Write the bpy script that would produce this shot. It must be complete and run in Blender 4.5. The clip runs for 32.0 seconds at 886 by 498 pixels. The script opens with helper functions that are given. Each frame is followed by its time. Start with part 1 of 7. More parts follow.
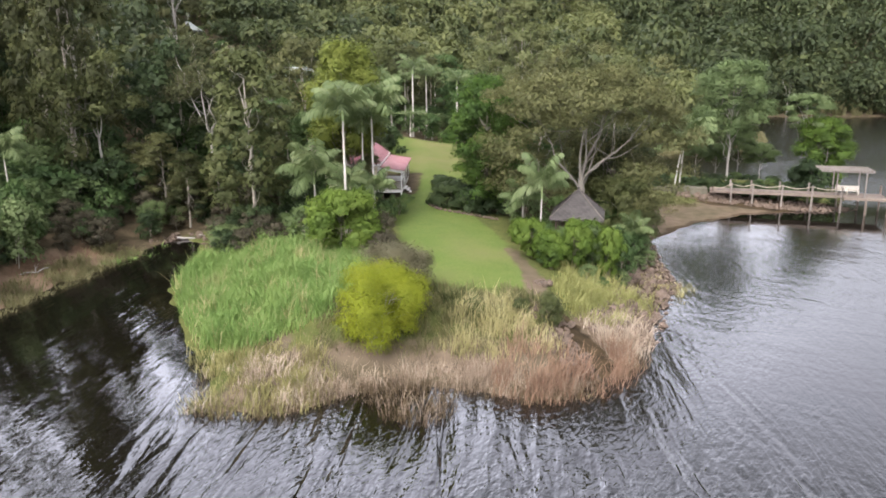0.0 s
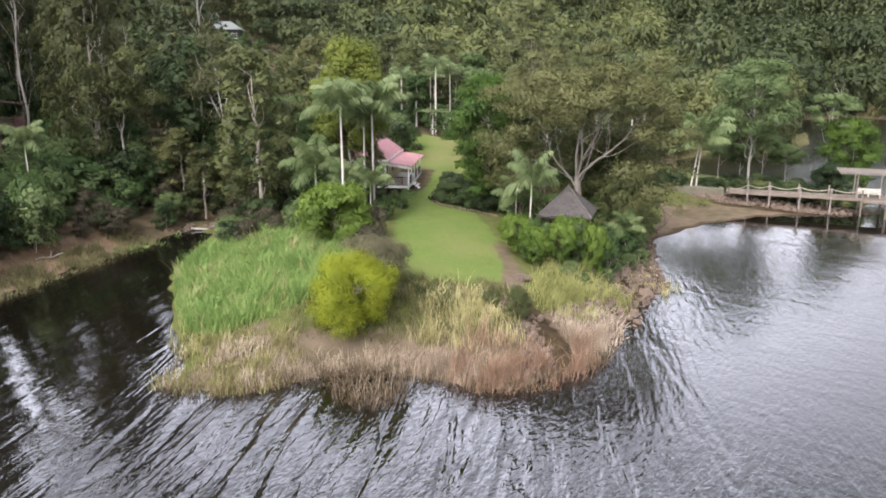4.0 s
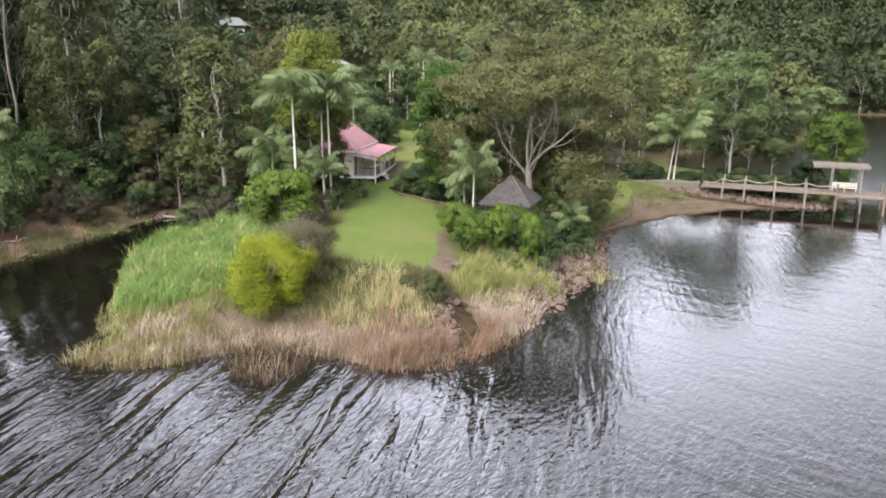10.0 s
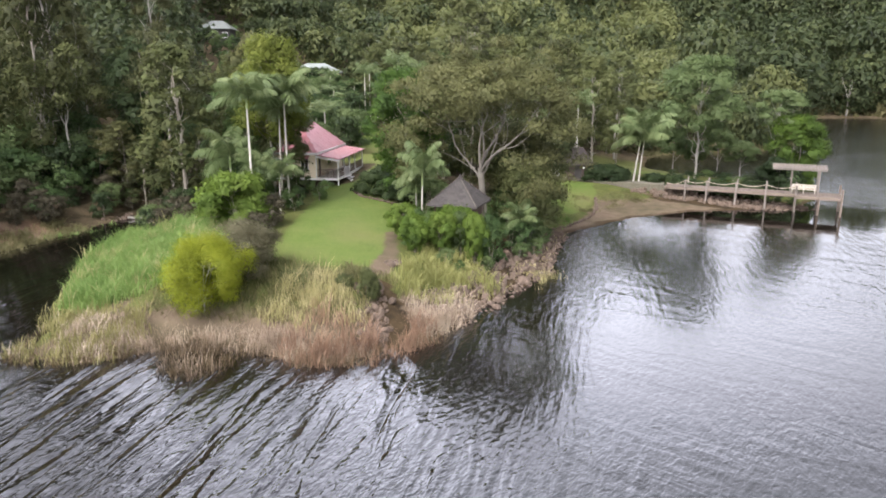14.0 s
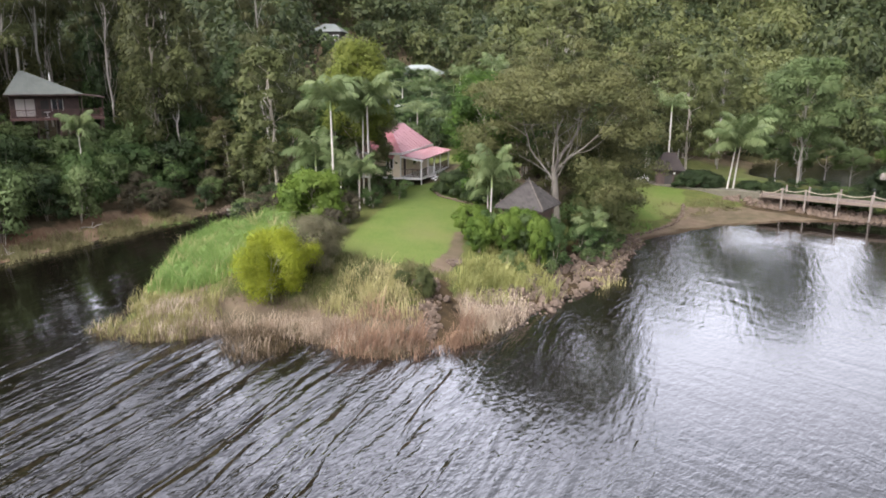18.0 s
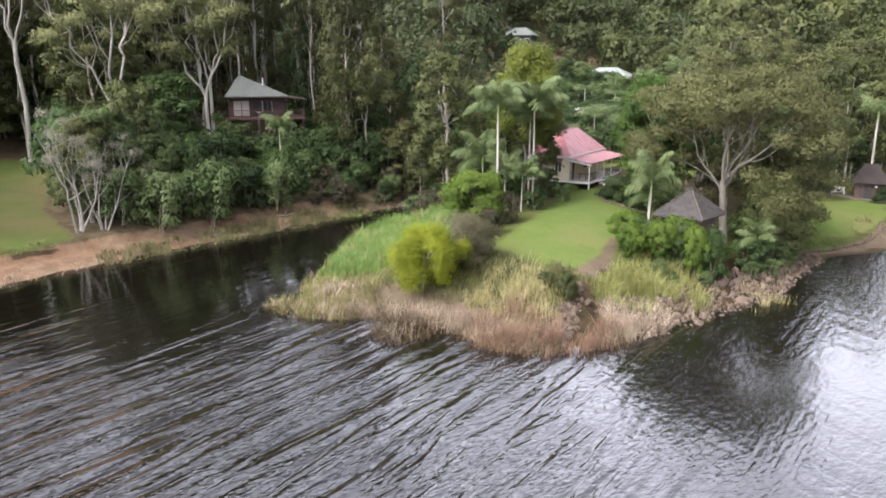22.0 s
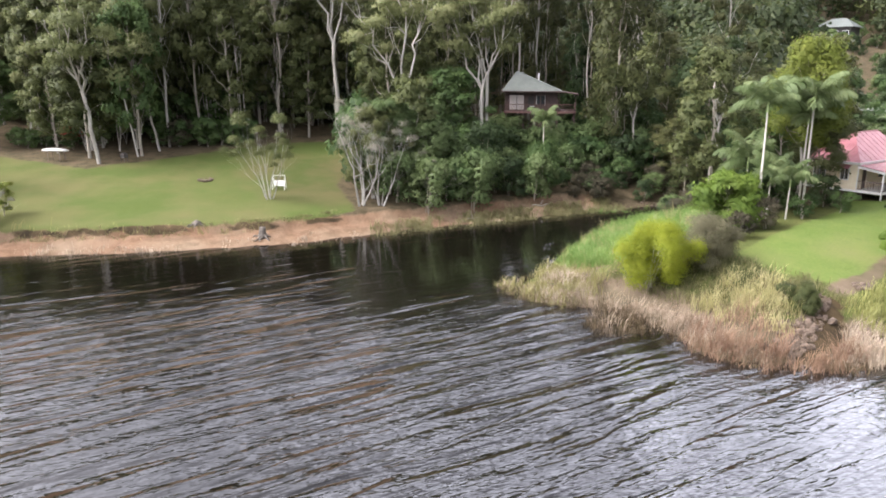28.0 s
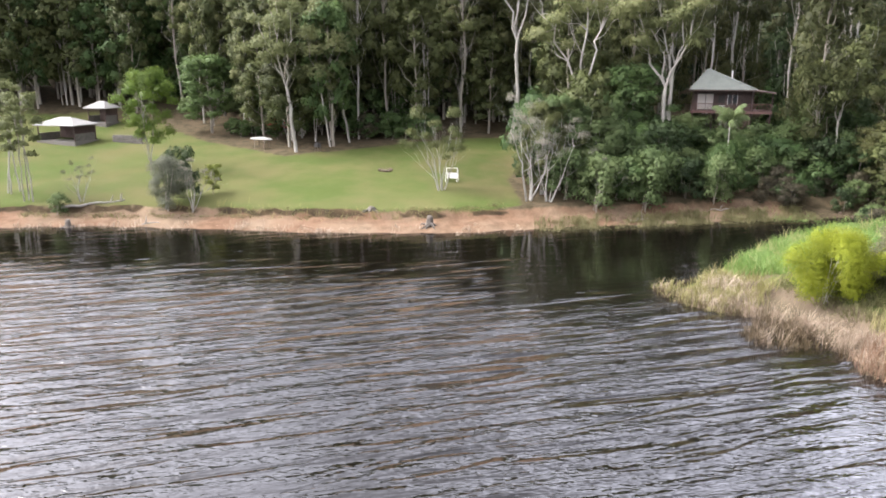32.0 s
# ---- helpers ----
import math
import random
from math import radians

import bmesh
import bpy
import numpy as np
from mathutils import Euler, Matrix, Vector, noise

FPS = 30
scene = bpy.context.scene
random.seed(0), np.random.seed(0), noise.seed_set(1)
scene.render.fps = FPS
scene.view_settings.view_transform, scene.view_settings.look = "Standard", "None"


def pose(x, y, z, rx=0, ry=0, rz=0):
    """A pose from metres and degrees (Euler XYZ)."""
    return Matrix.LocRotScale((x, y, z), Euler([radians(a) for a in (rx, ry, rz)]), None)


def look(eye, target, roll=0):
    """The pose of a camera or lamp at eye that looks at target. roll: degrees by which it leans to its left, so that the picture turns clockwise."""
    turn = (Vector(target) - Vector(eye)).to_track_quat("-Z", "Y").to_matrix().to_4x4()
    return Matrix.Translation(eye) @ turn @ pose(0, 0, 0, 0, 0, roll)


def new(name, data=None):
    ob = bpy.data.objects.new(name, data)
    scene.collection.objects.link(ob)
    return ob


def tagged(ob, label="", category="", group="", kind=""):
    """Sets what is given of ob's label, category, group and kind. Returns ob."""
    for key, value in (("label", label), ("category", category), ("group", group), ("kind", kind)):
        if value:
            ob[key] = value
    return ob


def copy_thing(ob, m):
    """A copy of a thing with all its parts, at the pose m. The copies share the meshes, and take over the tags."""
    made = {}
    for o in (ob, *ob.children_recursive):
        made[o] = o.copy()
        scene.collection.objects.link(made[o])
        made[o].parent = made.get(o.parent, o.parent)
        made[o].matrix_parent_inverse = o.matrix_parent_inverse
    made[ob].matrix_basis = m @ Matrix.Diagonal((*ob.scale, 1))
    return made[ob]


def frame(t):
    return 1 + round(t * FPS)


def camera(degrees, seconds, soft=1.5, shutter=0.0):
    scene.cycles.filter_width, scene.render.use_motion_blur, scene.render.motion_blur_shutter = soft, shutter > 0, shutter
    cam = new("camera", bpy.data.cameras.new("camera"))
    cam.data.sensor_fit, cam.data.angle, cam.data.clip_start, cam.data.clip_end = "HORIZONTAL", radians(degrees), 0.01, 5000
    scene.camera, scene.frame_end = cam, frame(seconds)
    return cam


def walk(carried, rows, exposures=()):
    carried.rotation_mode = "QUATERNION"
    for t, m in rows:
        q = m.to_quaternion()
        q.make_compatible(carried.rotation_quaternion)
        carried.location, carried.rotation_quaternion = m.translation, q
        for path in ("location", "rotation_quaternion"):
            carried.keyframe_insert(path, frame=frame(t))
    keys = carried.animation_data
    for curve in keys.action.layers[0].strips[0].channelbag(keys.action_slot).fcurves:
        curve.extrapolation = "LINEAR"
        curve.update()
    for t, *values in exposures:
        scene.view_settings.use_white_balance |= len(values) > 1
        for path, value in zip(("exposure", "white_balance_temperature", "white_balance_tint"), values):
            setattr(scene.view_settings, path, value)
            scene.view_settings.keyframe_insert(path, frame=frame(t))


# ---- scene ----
cam = camera(63.5, 32.0, soft=1.8)

PATH = [
    (0, (-6.006, -1.336, 16.06), (-6.179, 0.598, 15.58), -0.2),
    (1, (-4.803, -1.537, 16.083), (-5.053, 0.388, 15.601), -0.1),
    (2, (-3.531, -1.782, 15.99), (-3.83, 0.136, 15.511), -0.1),
    (3, (-2.287, -1.847, 15.934), (-2.587, 0.071, 15.454), -0.0),
    (3.5, (-1.738, -1.947, 15.943), (-2.038, -0.029, 15.462), 0.0),
    (5.5, (0.732, -1.962, 15.74), (0.342, -0.06, 15.26), -0.0),
    (6, (1.301, -1.946, 15.669), (0.907, -0.045, 15.188), 0.0),
    (7, (2.442, -1.81, 15.505), (2.049, 0.09, 15.022), 0.1),
    (8, (3.661, -1.713, 15.415), (3.266, 0.186, 14.931), 0.0),
    (9, (4.766, -1.607, 15.457), (4.37, 0.292, 14.971), 0.0),
    (10, (5.914, -1.686, 15.291), (5.517, 0.213, 14.805), 0.0),
    (11, (6.962, -1.649, 15.19), (6.566, 0.251, 14.707), 0.1),
    (12, (8.068, -1.669, 15.193), (7.672, 0.231, 14.711), 0.0),
    (13, (9.093, -1.638, 15.208), (8.697, 0.263, 14.728), 0.0),
    (14, (10.141, -1.743, 15.325), (9.743, 0.158, 14.846), -0.0),
    (14.5, (10.633, -1.65, 15.405), (10.236, 0.25, 14.924), 0.1),
    (16.5, (12.425, -1.664, 15.489), (11.923, 0.212, 15.011), 0.2),
    (17, (12.897, -1.675, 15.499), (12.33, 0.183, 15.022), 0.2),
    (18, (13.804, -1.752, 15.613), (13.111, 0.062, 15.134), 0.1),
    (19, (14.633, -1.799, 15.67), (13.82, -0.035, 15.193), -0.0),
    (20, (15.528, -1.861, 15.693), (14.596, -0.155, 15.219), -0.0),
    (21, (16.362, -2.054, 15.859), (15.318, -0.415, 15.384), -0.0),
    (22, (17.176, -1.972, 15.931), (16.023, -0.408, 15.456), -0.1),
    (23, (18.015, -1.9, 16.101), (16.759, -0.42, 15.62), -0.2),
    (24, (18.748, -1.83, 16.099), (17.396, -0.436, 15.618), -0.1),
    (25, (19.481, -1.716, 16.049), (18.04, -0.416, 15.568), -0.1),
    (25.5, (19.782, -1.546, 16.058), (18.298, -0.295, 15.576), 0.0),
    (27.5, (21.029, -0.72, 15.897), (19.39, 0.319, 15.412), 0.0),
    (28, (21.212, -0.496, 15.747), (19.539, 0.487, 15.265), -0.0),
    (29, (21.599, -0.083, 15.76), (19.865, 0.787, 15.275), 0.1),
    (29.5, (21.817, 0.182, 15.699), (20.054, 0.992, 15.213), 0.1),
    (30, (22.09, 0.462, 15.619), (20.301, 1.211, 15.133), 0.1),
    (31, (22.541, 1.137, 15.302), (20.703, 1.762, 14.822), 0.1),
    (32, (22.793, 1.551, 15.124), (20.917, 2.056, 14.646), 0.1),
]
walk(cam, [(t, look(eye, target, roll)) for t, eye, target, roll in PATH], [(0, 1.8), (9, 1.84), (17, 1.76), (23, 1.98), (28, 2.22), (32, 2.36)])

# ---------------------------------------------------------------- world, sun
SUN_ELEV, SUN_AZ = radians(52), radians(200)
world = bpy.data.worlds.new("overcast_sky")
scene.world = world
world.use_nodes = True
wn, wl = world.node_tree.nodes, world.node_tree.links
wn.clear()
sky = wn.new("ShaderNodeTexSky")
sky.sky_type, sky.sun_disc = "NISHITA", False
sky.sun_elevation, sky.sun_rotation = SUN_ELEV, SUN_AZ
sky.air_density, sky.dust_density = 1.0, 4.0
bw = wn.new("ShaderNodeRGBToBW")
veil = wn.new("ShaderNodeMix")
veil.data_type = "RGBA"
veil.inputs[0].default_value = 0.85
wl.new(sky.outputs[0], bw.inputs[0])
wl.new(sky.outputs[0], veil.inputs[6])
wl.new(bw.outputs[0], veil.inputs[7])
coords = wn.new("ShaderNodeTexCoord")
cloud = wn.new("ShaderNodeTexNoise")
cloud.inputs["Scale"].default_value, cloud.inputs["Detail"].default_value = 2.2, 5.0
wl.new(coords.outputs["Generated"], cloud.inputs["Vector"])
cramp = wn.new("ShaderNodeMapRange")
cramp.inputs[1].default_value, cramp.inputs[2].default_value = 0.3, 0.7
cramp.inputs[3].default_value, cramp.inputs[4].default_value = 0.88, 1.15
wl.new(cloud.outputs[0], cramp.inputs[0])
cmul = wn.new("ShaderNodeMix")
cmul.data_type, cmul.blend_type = "RGBA", "MULTIPLY"
cmul.inputs[0].default_value = 1.0
wl.new(veil.outputs[2], cmul.inputs[6])
wl.new(cramp.outputs[0], cmul.inputs[7])
split = wn.new("ShaderNodeSeparateXYZ")
wl.new(coords.outputs["Generated"], split.inputs[0])
low_sky = wn.new("ShaderNodeMapRange")
low_sky.interpolation_type = "SMOOTHSTEP"
low_sky.inputs[1].default_value, low_sky.inputs[2].default_value = 0.4, 0.95
low_sky.inputs[3].default_value, low_sky.inputs[4].default_value = 2.5, 1.25
wl.new(split.outputs[2], low_sky.inputs[0])
haze = wn.new("ShaderNodeMix")
haze.data_type, haze.blend_type = "RGBA", "MULTIPLY"
haze.inputs[0].default_value = 1.0
wl.new(cmul.outputs[2], haze.inputs[6])
wl.new(low_sky.outputs[0], haze.inputs[7])
hilltop = wn.new("ShaderNodeMapRange")
hilltop.interpolation_type = "SMOOTHSTEP"
hilltop.inputs[1].default_value, hilltop.inputs[2].default_value = 0.12, 0.42
hilltop.inputs[3].default_value, hilltop.inputs[4].default_value = 0.56, 1.0
wl.new(split.outputs[2], hilltop.inputs[0])
dim = wn.new("ShaderNodeMix")
dim.data_type, dim.blend_type = "RGBA", "MULTIPLY"
dim.inputs[0].default_value = 1.0
wl.new(haze.outputs[2], dim.inputs[6])
wl.new(hilltop.outputs[0], dim.inputs[7])
side = wn.new("ShaderNodeMapRange")
side.interpolation_type = "SMOOTHSTEP"
side.inputs[1].default_value, side.inputs[2].default_value = 0.48, 0.95
side.inputs[3].default_value, side.inputs[4].default_value = 0.66, 1.85
bearing_dot = wn.new("ShaderNodeVectorMath")
bearing_dot.operation = "DOT_PRODUCT"
bearing_dot.inputs[1].default_value = (-0.47, 0.88, 0.0)
wl.new(coords.outputs["Generated"], bearing_dot.inputs[0])
wl.new(bearing_dot.outputs["Value"], side.inputs[0])
glow = wn.new("ShaderNodeMix")
glow.data_type, glow.blend_type = "RGBA", "MULTIPLY"
glow.inputs[0].default_value = 1.0
wl.new(dim.outputs[2], glow.inputs[6])
wl.new(side.outputs[0], glow.inputs[7])
tint = wn.new("ShaderNodeMix")
tint.data_type, tint.blend_type = "RGBA", "MULTIPLY"
tint.inputs[0].default_value = 1.0
tint.inputs[7].default_value = (0.997, 0.968, 1.045, 1)
wl.new(glow.outputs[2], tint.inputs[6])
bg = wn.new("ShaderNodeBackground")
bg.inputs[1].default_value = 0.15
wl.new(tint.outputs[2], bg.inputs[0])
wout = wn.new("ShaderNodeOutputWorld")
wl.new(bg.outputs[0], wout.inputs[0])

sun = new("sun", bpy.data.lights.new("sun", "SUN"))
sun.data.energy, sun.data.angle, sun.data.color = 0.6, radians(20), (1.0, 0.97, 0.92)
sun.matrix_world = look((0, 0, 100), (100 * -math.sin(SUN_AZ) / math.tan(SUN_ELEV), 100 * -math.cos(SUN_AZ) / math.tan(SUN_ELEV), 0))

# ---------------------------------------------------------------- materials


def node_material(name):
    mat = bpy.data.materials.new(name)
    mat.use_nodes = True
    n, l = mat.node_tree.nodes, mat.node_tree.links
    return mat, n, l, n["Principled BSDF"]


def surface(name, dark, light, rough=0.7, scale=3.0, bump=0.2, metal=0.0, streak=(1, 1, 1), fine=24.0, vary=0.25):
    """Paint, wood, stone or bark: two scales of variation, fine relief, and a shift from piece to piece."""
    mat, n, l, p = node_material(name)
    tc, mp = n.new("ShaderNodeTexCoord"), n.new("ShaderNodeMapping")
    mp.inputs["Scale"].default_value = streak
    l.new(tc.outputs["Object"], mp.inputs[0])
    big, small = n.new("ShaderNodeTexNoise"), n.new("ShaderNodeTexNoise")
    big.inputs["Scale"].default_value, big.inputs["Detail"].default_value = scale, 4
    small.inputs["Scale"].default_value, small.inputs["Detail"].default_value = scale * fine / 3, 3
    l.new(mp.outputs[0], big.inputs["Vector"])
    l.new(mp.outputs[0], small.inputs["Vector"])
    info = n.new("ShaderNodeObjectInfo")
    add = n.new("ShaderNodeMath")
    add.operation = "MULTIPLY_ADD"
    add.inputs[1].default_value = vary
    l.new(info.outputs["Random"], add.inputs[0])
    mix1 = n.new("ShaderNodeMath")
    mix1.operation = "MULTIPLY_ADD"
    mix1.inputs[1].default_value = 0.35
    l.new(small.outputs[0], mix1.inputs[0])
    l.new(big.outputs[0], mix1.inputs[2])
    l.new(mix1.outputs[0], add.inputs[2])
    ramp = n.new("ShaderNodeValToRGB")
    ramp.color_ramp.elements[0].position, ramp.color_ramp.elements[0].color = 0.4, (*dark, 1)
    ramp.color_ramp.elements[1].position, ramp.color_ramp.elements[1].color = 0.9, (*light, 1)
    l.new(add.outputs[0], ramp.inputs[0])
    l.new(ramp.outputs[0], p.inputs["Base Color"])
    p.inputs["Roughness"].default_value, p.inputs["Metallic"].default_value = rough, metal
    if bump:
        b = n.new("ShaderNodeBump")
        b.inputs["Strength"].default_value, b.inputs["Distance"].default_value = bump, 0.03
        l.new(small.outputs[0], b.inputs["Height"])
        l.new(b.outputs[0], p.inputs["Normal"])
    return mat


def leaves(name, dark, mid, light, shine=0.6, through_light=0.4, drift=0.35, joined=False):
    """Foliage: colour shifts from leaf to leaf and from plant to plant, and light passes through."""
    mat, n, l, p = node_material(name)
    geo, info = n.new("ShaderNodeNewGeometry"), n.new("ShaderNodeObjectInfo")
    tc, noise_t = n.new("ShaderNodeTexCoord"), n.new("ShaderNodeTexNoise")
    noise_t.inputs["Scale"].default_value, noise_t.inputs["Detail"].default_value = 0.5, 2
    l.new(geo.outputs["Position"], noise_t.inputs["Vector"])
    a, b = n.new("ShaderNodeMath"), n.new("ShaderNodeMath")
    a.operation = b.operation = "MULTIPLY_ADD"
    a.inputs[1].default_value = 0.18
    b.inputs[1].default_value = drift
    l.new(geo.outputs["Random Per Island"], a.inputs[0])
    c = n.new("ShaderNodeMath")
    c.operation = "MULTIPLY"
    c.inputs[1].default_value = 0.80
    l.new(noise_t.outputs[0], c.inputs[0])
    l.new(c.outputs[0], a.inputs[2])
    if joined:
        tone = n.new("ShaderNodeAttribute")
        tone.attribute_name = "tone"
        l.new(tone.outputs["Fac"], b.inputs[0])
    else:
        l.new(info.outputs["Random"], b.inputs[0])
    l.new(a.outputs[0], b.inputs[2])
    ramp = n.new("ShaderNodeValToRGB")
    e = ramp.color_ramp.elements
    e[0].position, e[0].color = 0.25, (*dark, 1)
    e[1].position, e[1].color = 1.0, (*light, 1)
    m = e.new(0.6)
    m.color = (*mid, 1)
    l.new(b.outputs[0], ramp.inputs[0])
    l.new(ramp.outputs[0], p.inputs["Base Color"])
    p.inputs["Roughness"].default_value = shine
    p.inputs["Specular IOR Level"].default_value = 0.22
    t = n.new("ShaderNodeBsdfTranslucent")
    l.new(ramp.outputs[0], t.inputs[0])
    mx = n.new("ShaderNodeMixShader")
    mx.inputs[0].default_value = through_light
    l.new(p.outputs[0], mx.inputs[1])
    l.new(t.outputs[0], mx.inputs[2])
    l.new(mx.outputs[0], n["Material Output"].inputs[0])
    return mat


M_GUM = leaves("gum_leaves", (0.054, 0.066, 0.024), (0.110, 0.126, 0.048), (0.200, 0.208, 0.090))
# Darker copy of gum_leaves, with the shade of the cove wood in its colour.
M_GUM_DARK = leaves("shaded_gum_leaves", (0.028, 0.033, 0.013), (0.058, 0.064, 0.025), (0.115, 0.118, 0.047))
M_OLIVE = leaves("olive_leaves", (0.036, 0.044, 0.016), (0.074, 0.088, 0.030), (0.145, 0.156, 0.060))
M_RAIN = leaves("rainforest_leaves", (0.026, 0.050, 0.016), (0.056, 0.096, 0.030), (0.118, 0.172, 0.056))
M_BANK = leaves("bank_tree_leaves", (0.046, 0.072, 0.026), (0.092, 0.132, 0.048), (0.165, 0.208, 0.086))
M_SPREAD = leaves("spreading_tree_leaves", (0.026, 0.030, 0.011), (0.066, 0.074, 0.026), (0.150, 0.150, 0.060))
M_DENSE = leaves("dense_tree_leaves", (0.020, 0.042, 0.009), (0.060, 0.112, 0.018), (0.175, 0.245, 0.034), drift=0.1)
M_DARK = leaves("dark_leaves", (0.013, 0.024, 0.009), (0.036, 0.058, 0.021), (0.076, 0.104, 0.038))
M_BRIGHT = leaves("bright_leaves", (0.036, 0.066, 0.012), (0.080, 0.132, 0.018), (0.150, 0.210, 0.038))
M_LIGHT = leaves("light_green_leaves", (0.075, 0.098, 0.018), (0.142, 0.170, 0.030), (0.230, 0.255, 0.058))
M_YELLOW = leaves("yellow_green_leaves", (0.105, 0.130, 0.010), (0.215, 0.250, 0.018), (0.340, 0.360, 0.045), through_light=0.4)
M_GREY = leaves("grey_brown_twigs", (0.085, 0.078, 0.042), (0.150, 0.140, 0.080), (0.235, 0.218, 0.138))
M_BROWN = leaves("brown_scrub", (0.034, 0.030, 0.018), (0.070, 0.062, 0.038), (0.135, 0.120, 0.078))
M_GREYLEAF = leaves("grey_green_leaves", (0.052, 0.058, 0.038), (0.098, 0.106, 0.072), (0.165, 0.172, 0.124))
M_PALM = leaves("palm_fronds", (0.062, 0.090, 0.034), (0.122, 0.164, 0.066), (0.225, 0.270, 0.125), shine=0.5)
M_FLOWER = leaves("red_flowering_leaves", (0.16, 0.012, 0.014), (0.32, 0.03, 0.03), (0.45, 0.06, 0.05))
M_FAR = leaves("far_forest_leaves", (0.021, 0.033, 0.014), (0.053, 0.069, 0.027), (0.132, 0.145, 0.053), drift=0.75, joined=True)
M_REED = leaves("green_reeds", (0.065, 0.122, 0.028), (0.129, 0.215, 0.055), (0.234, 0.323, 0.100), through_light=0.35)
M_STRAW = leaves("dry_reeds", (0.105, 0.077, 0.054), (0.292, 0.226, 0.162), (0.572, 0.484, 0.370), through_light=0.25)
M_REDSTRAW = leaves("reddish_dry_reeds", (0.120, 0.070, 0.045), (0.285, 0.185, 0.122), (0.500, 0.375, 0.270), through_light=0.25)
M_GOLD = leaves("golden_grass", (0.138, 0.135, 0.052), (0.292, 0.270, 0.113), (0.473, 0.421, 0.224), through_light=0.35)
M_LIME = leaves("yellow_green_grass", (0.165, 0.175, 0.058), (0.300, 0.300, 0.110), (0.47, 0.455, 0.22), through_light=0.35)
M_RUSH = leaves("wet_rushes", (0.040, 0.030, 0.016), (0.110, 0.080, 0.044), (0.235, 0.190, 0.105), through_light=0.25)
M_SCRUB = leaves("rough_grass", (0.075, 0.072, 0.032), (0.145, 0.136, 0.064), (0.235, 0.215, 0.105))
M_BARK_PALE = surface("pale_gum_bark", (0.141, 0.125, 0.102), (0.333, 0.312, 0.272), 0.7, 1.2, 0.2, streak=(1, 1, 0.3))
M_BARK = surface("grey_bark", (0.10, 0.085, 0.065), (0.30, 0.27, 0.22), 0.85, 2.0, 0.5, streak=(1, 1, 0.3))
M_BARK_SPREAD = surface("mottled_grey_bark", (0.055, 0.048, 0.038), (0.175, 0.158, 0.130), 0.85, 1.6, 0.5, streak=(1, 1, 0.3))
M_BARK_PALM = surface("ringed_palm_trunk", (0.220, 0.203, 0.169), (0.465, 0.439, 0.381), 0.75, 3.0, 0.3, streak=(0.2, 0.2, 2.5))
M_SHAFT = surface("palm_crownshaft", (0.16, 0.24, 0.09), (0.28, 0.36, 0.15), 0.4, 2.0, 0.1)
M_DEAD = surface("bleached_wood", (0.15, 0.135, 0.115), (0.34, 0.32, 0.29), 0.85, 3.0, 0.4)
M_ROCK = surface("bank_rock", (0.026, 0.018, 0.012), (0.108, 0.078, 0.056), 0.9, 2.5, 0.8, vary=0.6)
M_TIMBER = surface("weathered_jetty_timber", (0.066, 0.050, 0.038), (0.150, 0.118, 0.090), 0.8, 2.0, 0.4, streak=(0.4, 3, 3), vary=0.35)
M_PALETIMBER = surface("pale_grey_timber", (0.095, 0.080, 0.066), (0.190, 0.165, 0.140), 0.8, 2.0, 0.4, streak=(0.4, 3, 3), vary=0.3)
M_BENCH = surface("pale_painted_slats", (0.34, 0.30, 0.24), (0.50, 0.46, 0.38), 0.7, 2.0, 0.3, streak=(0.4, 3, 3), vary=0.2)
M_ROPE = surface("pale_rope", (0.227, 0.194, 0.140), (0.335, 0.297, 0.227), 0.9, 8.0, 0.5)
M_THATCH = surface("weathered_shingle", (0.009, 0.008, 0.007), (0.062, 0.055, 0.050), 0.9, 0.7, 0.6, streak=(1, 1, 1), vary=0.22)
M_DARKSHINGLE = surface("dark_brown_shingle", (0.012, 0.009, 0.008), (0.036, 0.027, 0.024), 0.9, 0.9, 0.6, vary=0.2)
M_CREAM = surface("cream_weatherboard", (0.60, 0.50, 0.35), (0.74, 0.65, 0.48), 0.55, 1.0, 0.1, vary=0.1)
M_STUMP = surface("weathered_stump", (0.035, 0.030, 0.025), (0.125, 0.108, 0.088), 0.9, 3.0, 0.5)
M_TWIG = leaves("pale_bare_twigs", (0.09, 0.09, 0.06), (0.17, 0.165, 0.12), (0.28, 0.265, 0.21))
M_BONE = surface("white_dead_wood", (0.150, 0.140, 0.120), (0.310, 0.295, 0.262), 0.8, 2.0, 0.3)
M_WHITE = surface("white_paint", (0.60, 0.59, 0.555), (0.74, 0.73, 0.70), 0.5, 1.5, 0.1, vary=0.1)
M_RED = surface("faded_red_iron_roof", (0.195, 0.058, 0.066), (0.287, 0.115, 0.122), 0.5, 0.8, 0.1, vary=0.15)
M_GREYROOF = surface("grey_green_iron_roof", (0.070, 0.082, 0.072), (0.125, 0.138, 0.122), 0.5, 0.8, 0.1)
M_PALEROOF = surface("pale_iron_roof", (0.150, 0.175, 0.158), (0.230, 0.255, 0.232), 0.5, 0.8, 0.1)
M_DARKWOOD = surface("dark_stained_timber", (0.030, 0.020, 0.017), (0.085, 0.052, 0.044), 0.7, 2.0, 0.3)
M_REDWOOD = surface("red_brown_timber", (0.055, 0.028, 0.023), (0.12, 0.062, 0.052), 0.7, 2.0, 0.3)
# Near-black that puts unlit interiors into the colour; also far walls and the barbecue.
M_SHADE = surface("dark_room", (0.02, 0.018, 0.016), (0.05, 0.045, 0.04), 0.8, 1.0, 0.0)
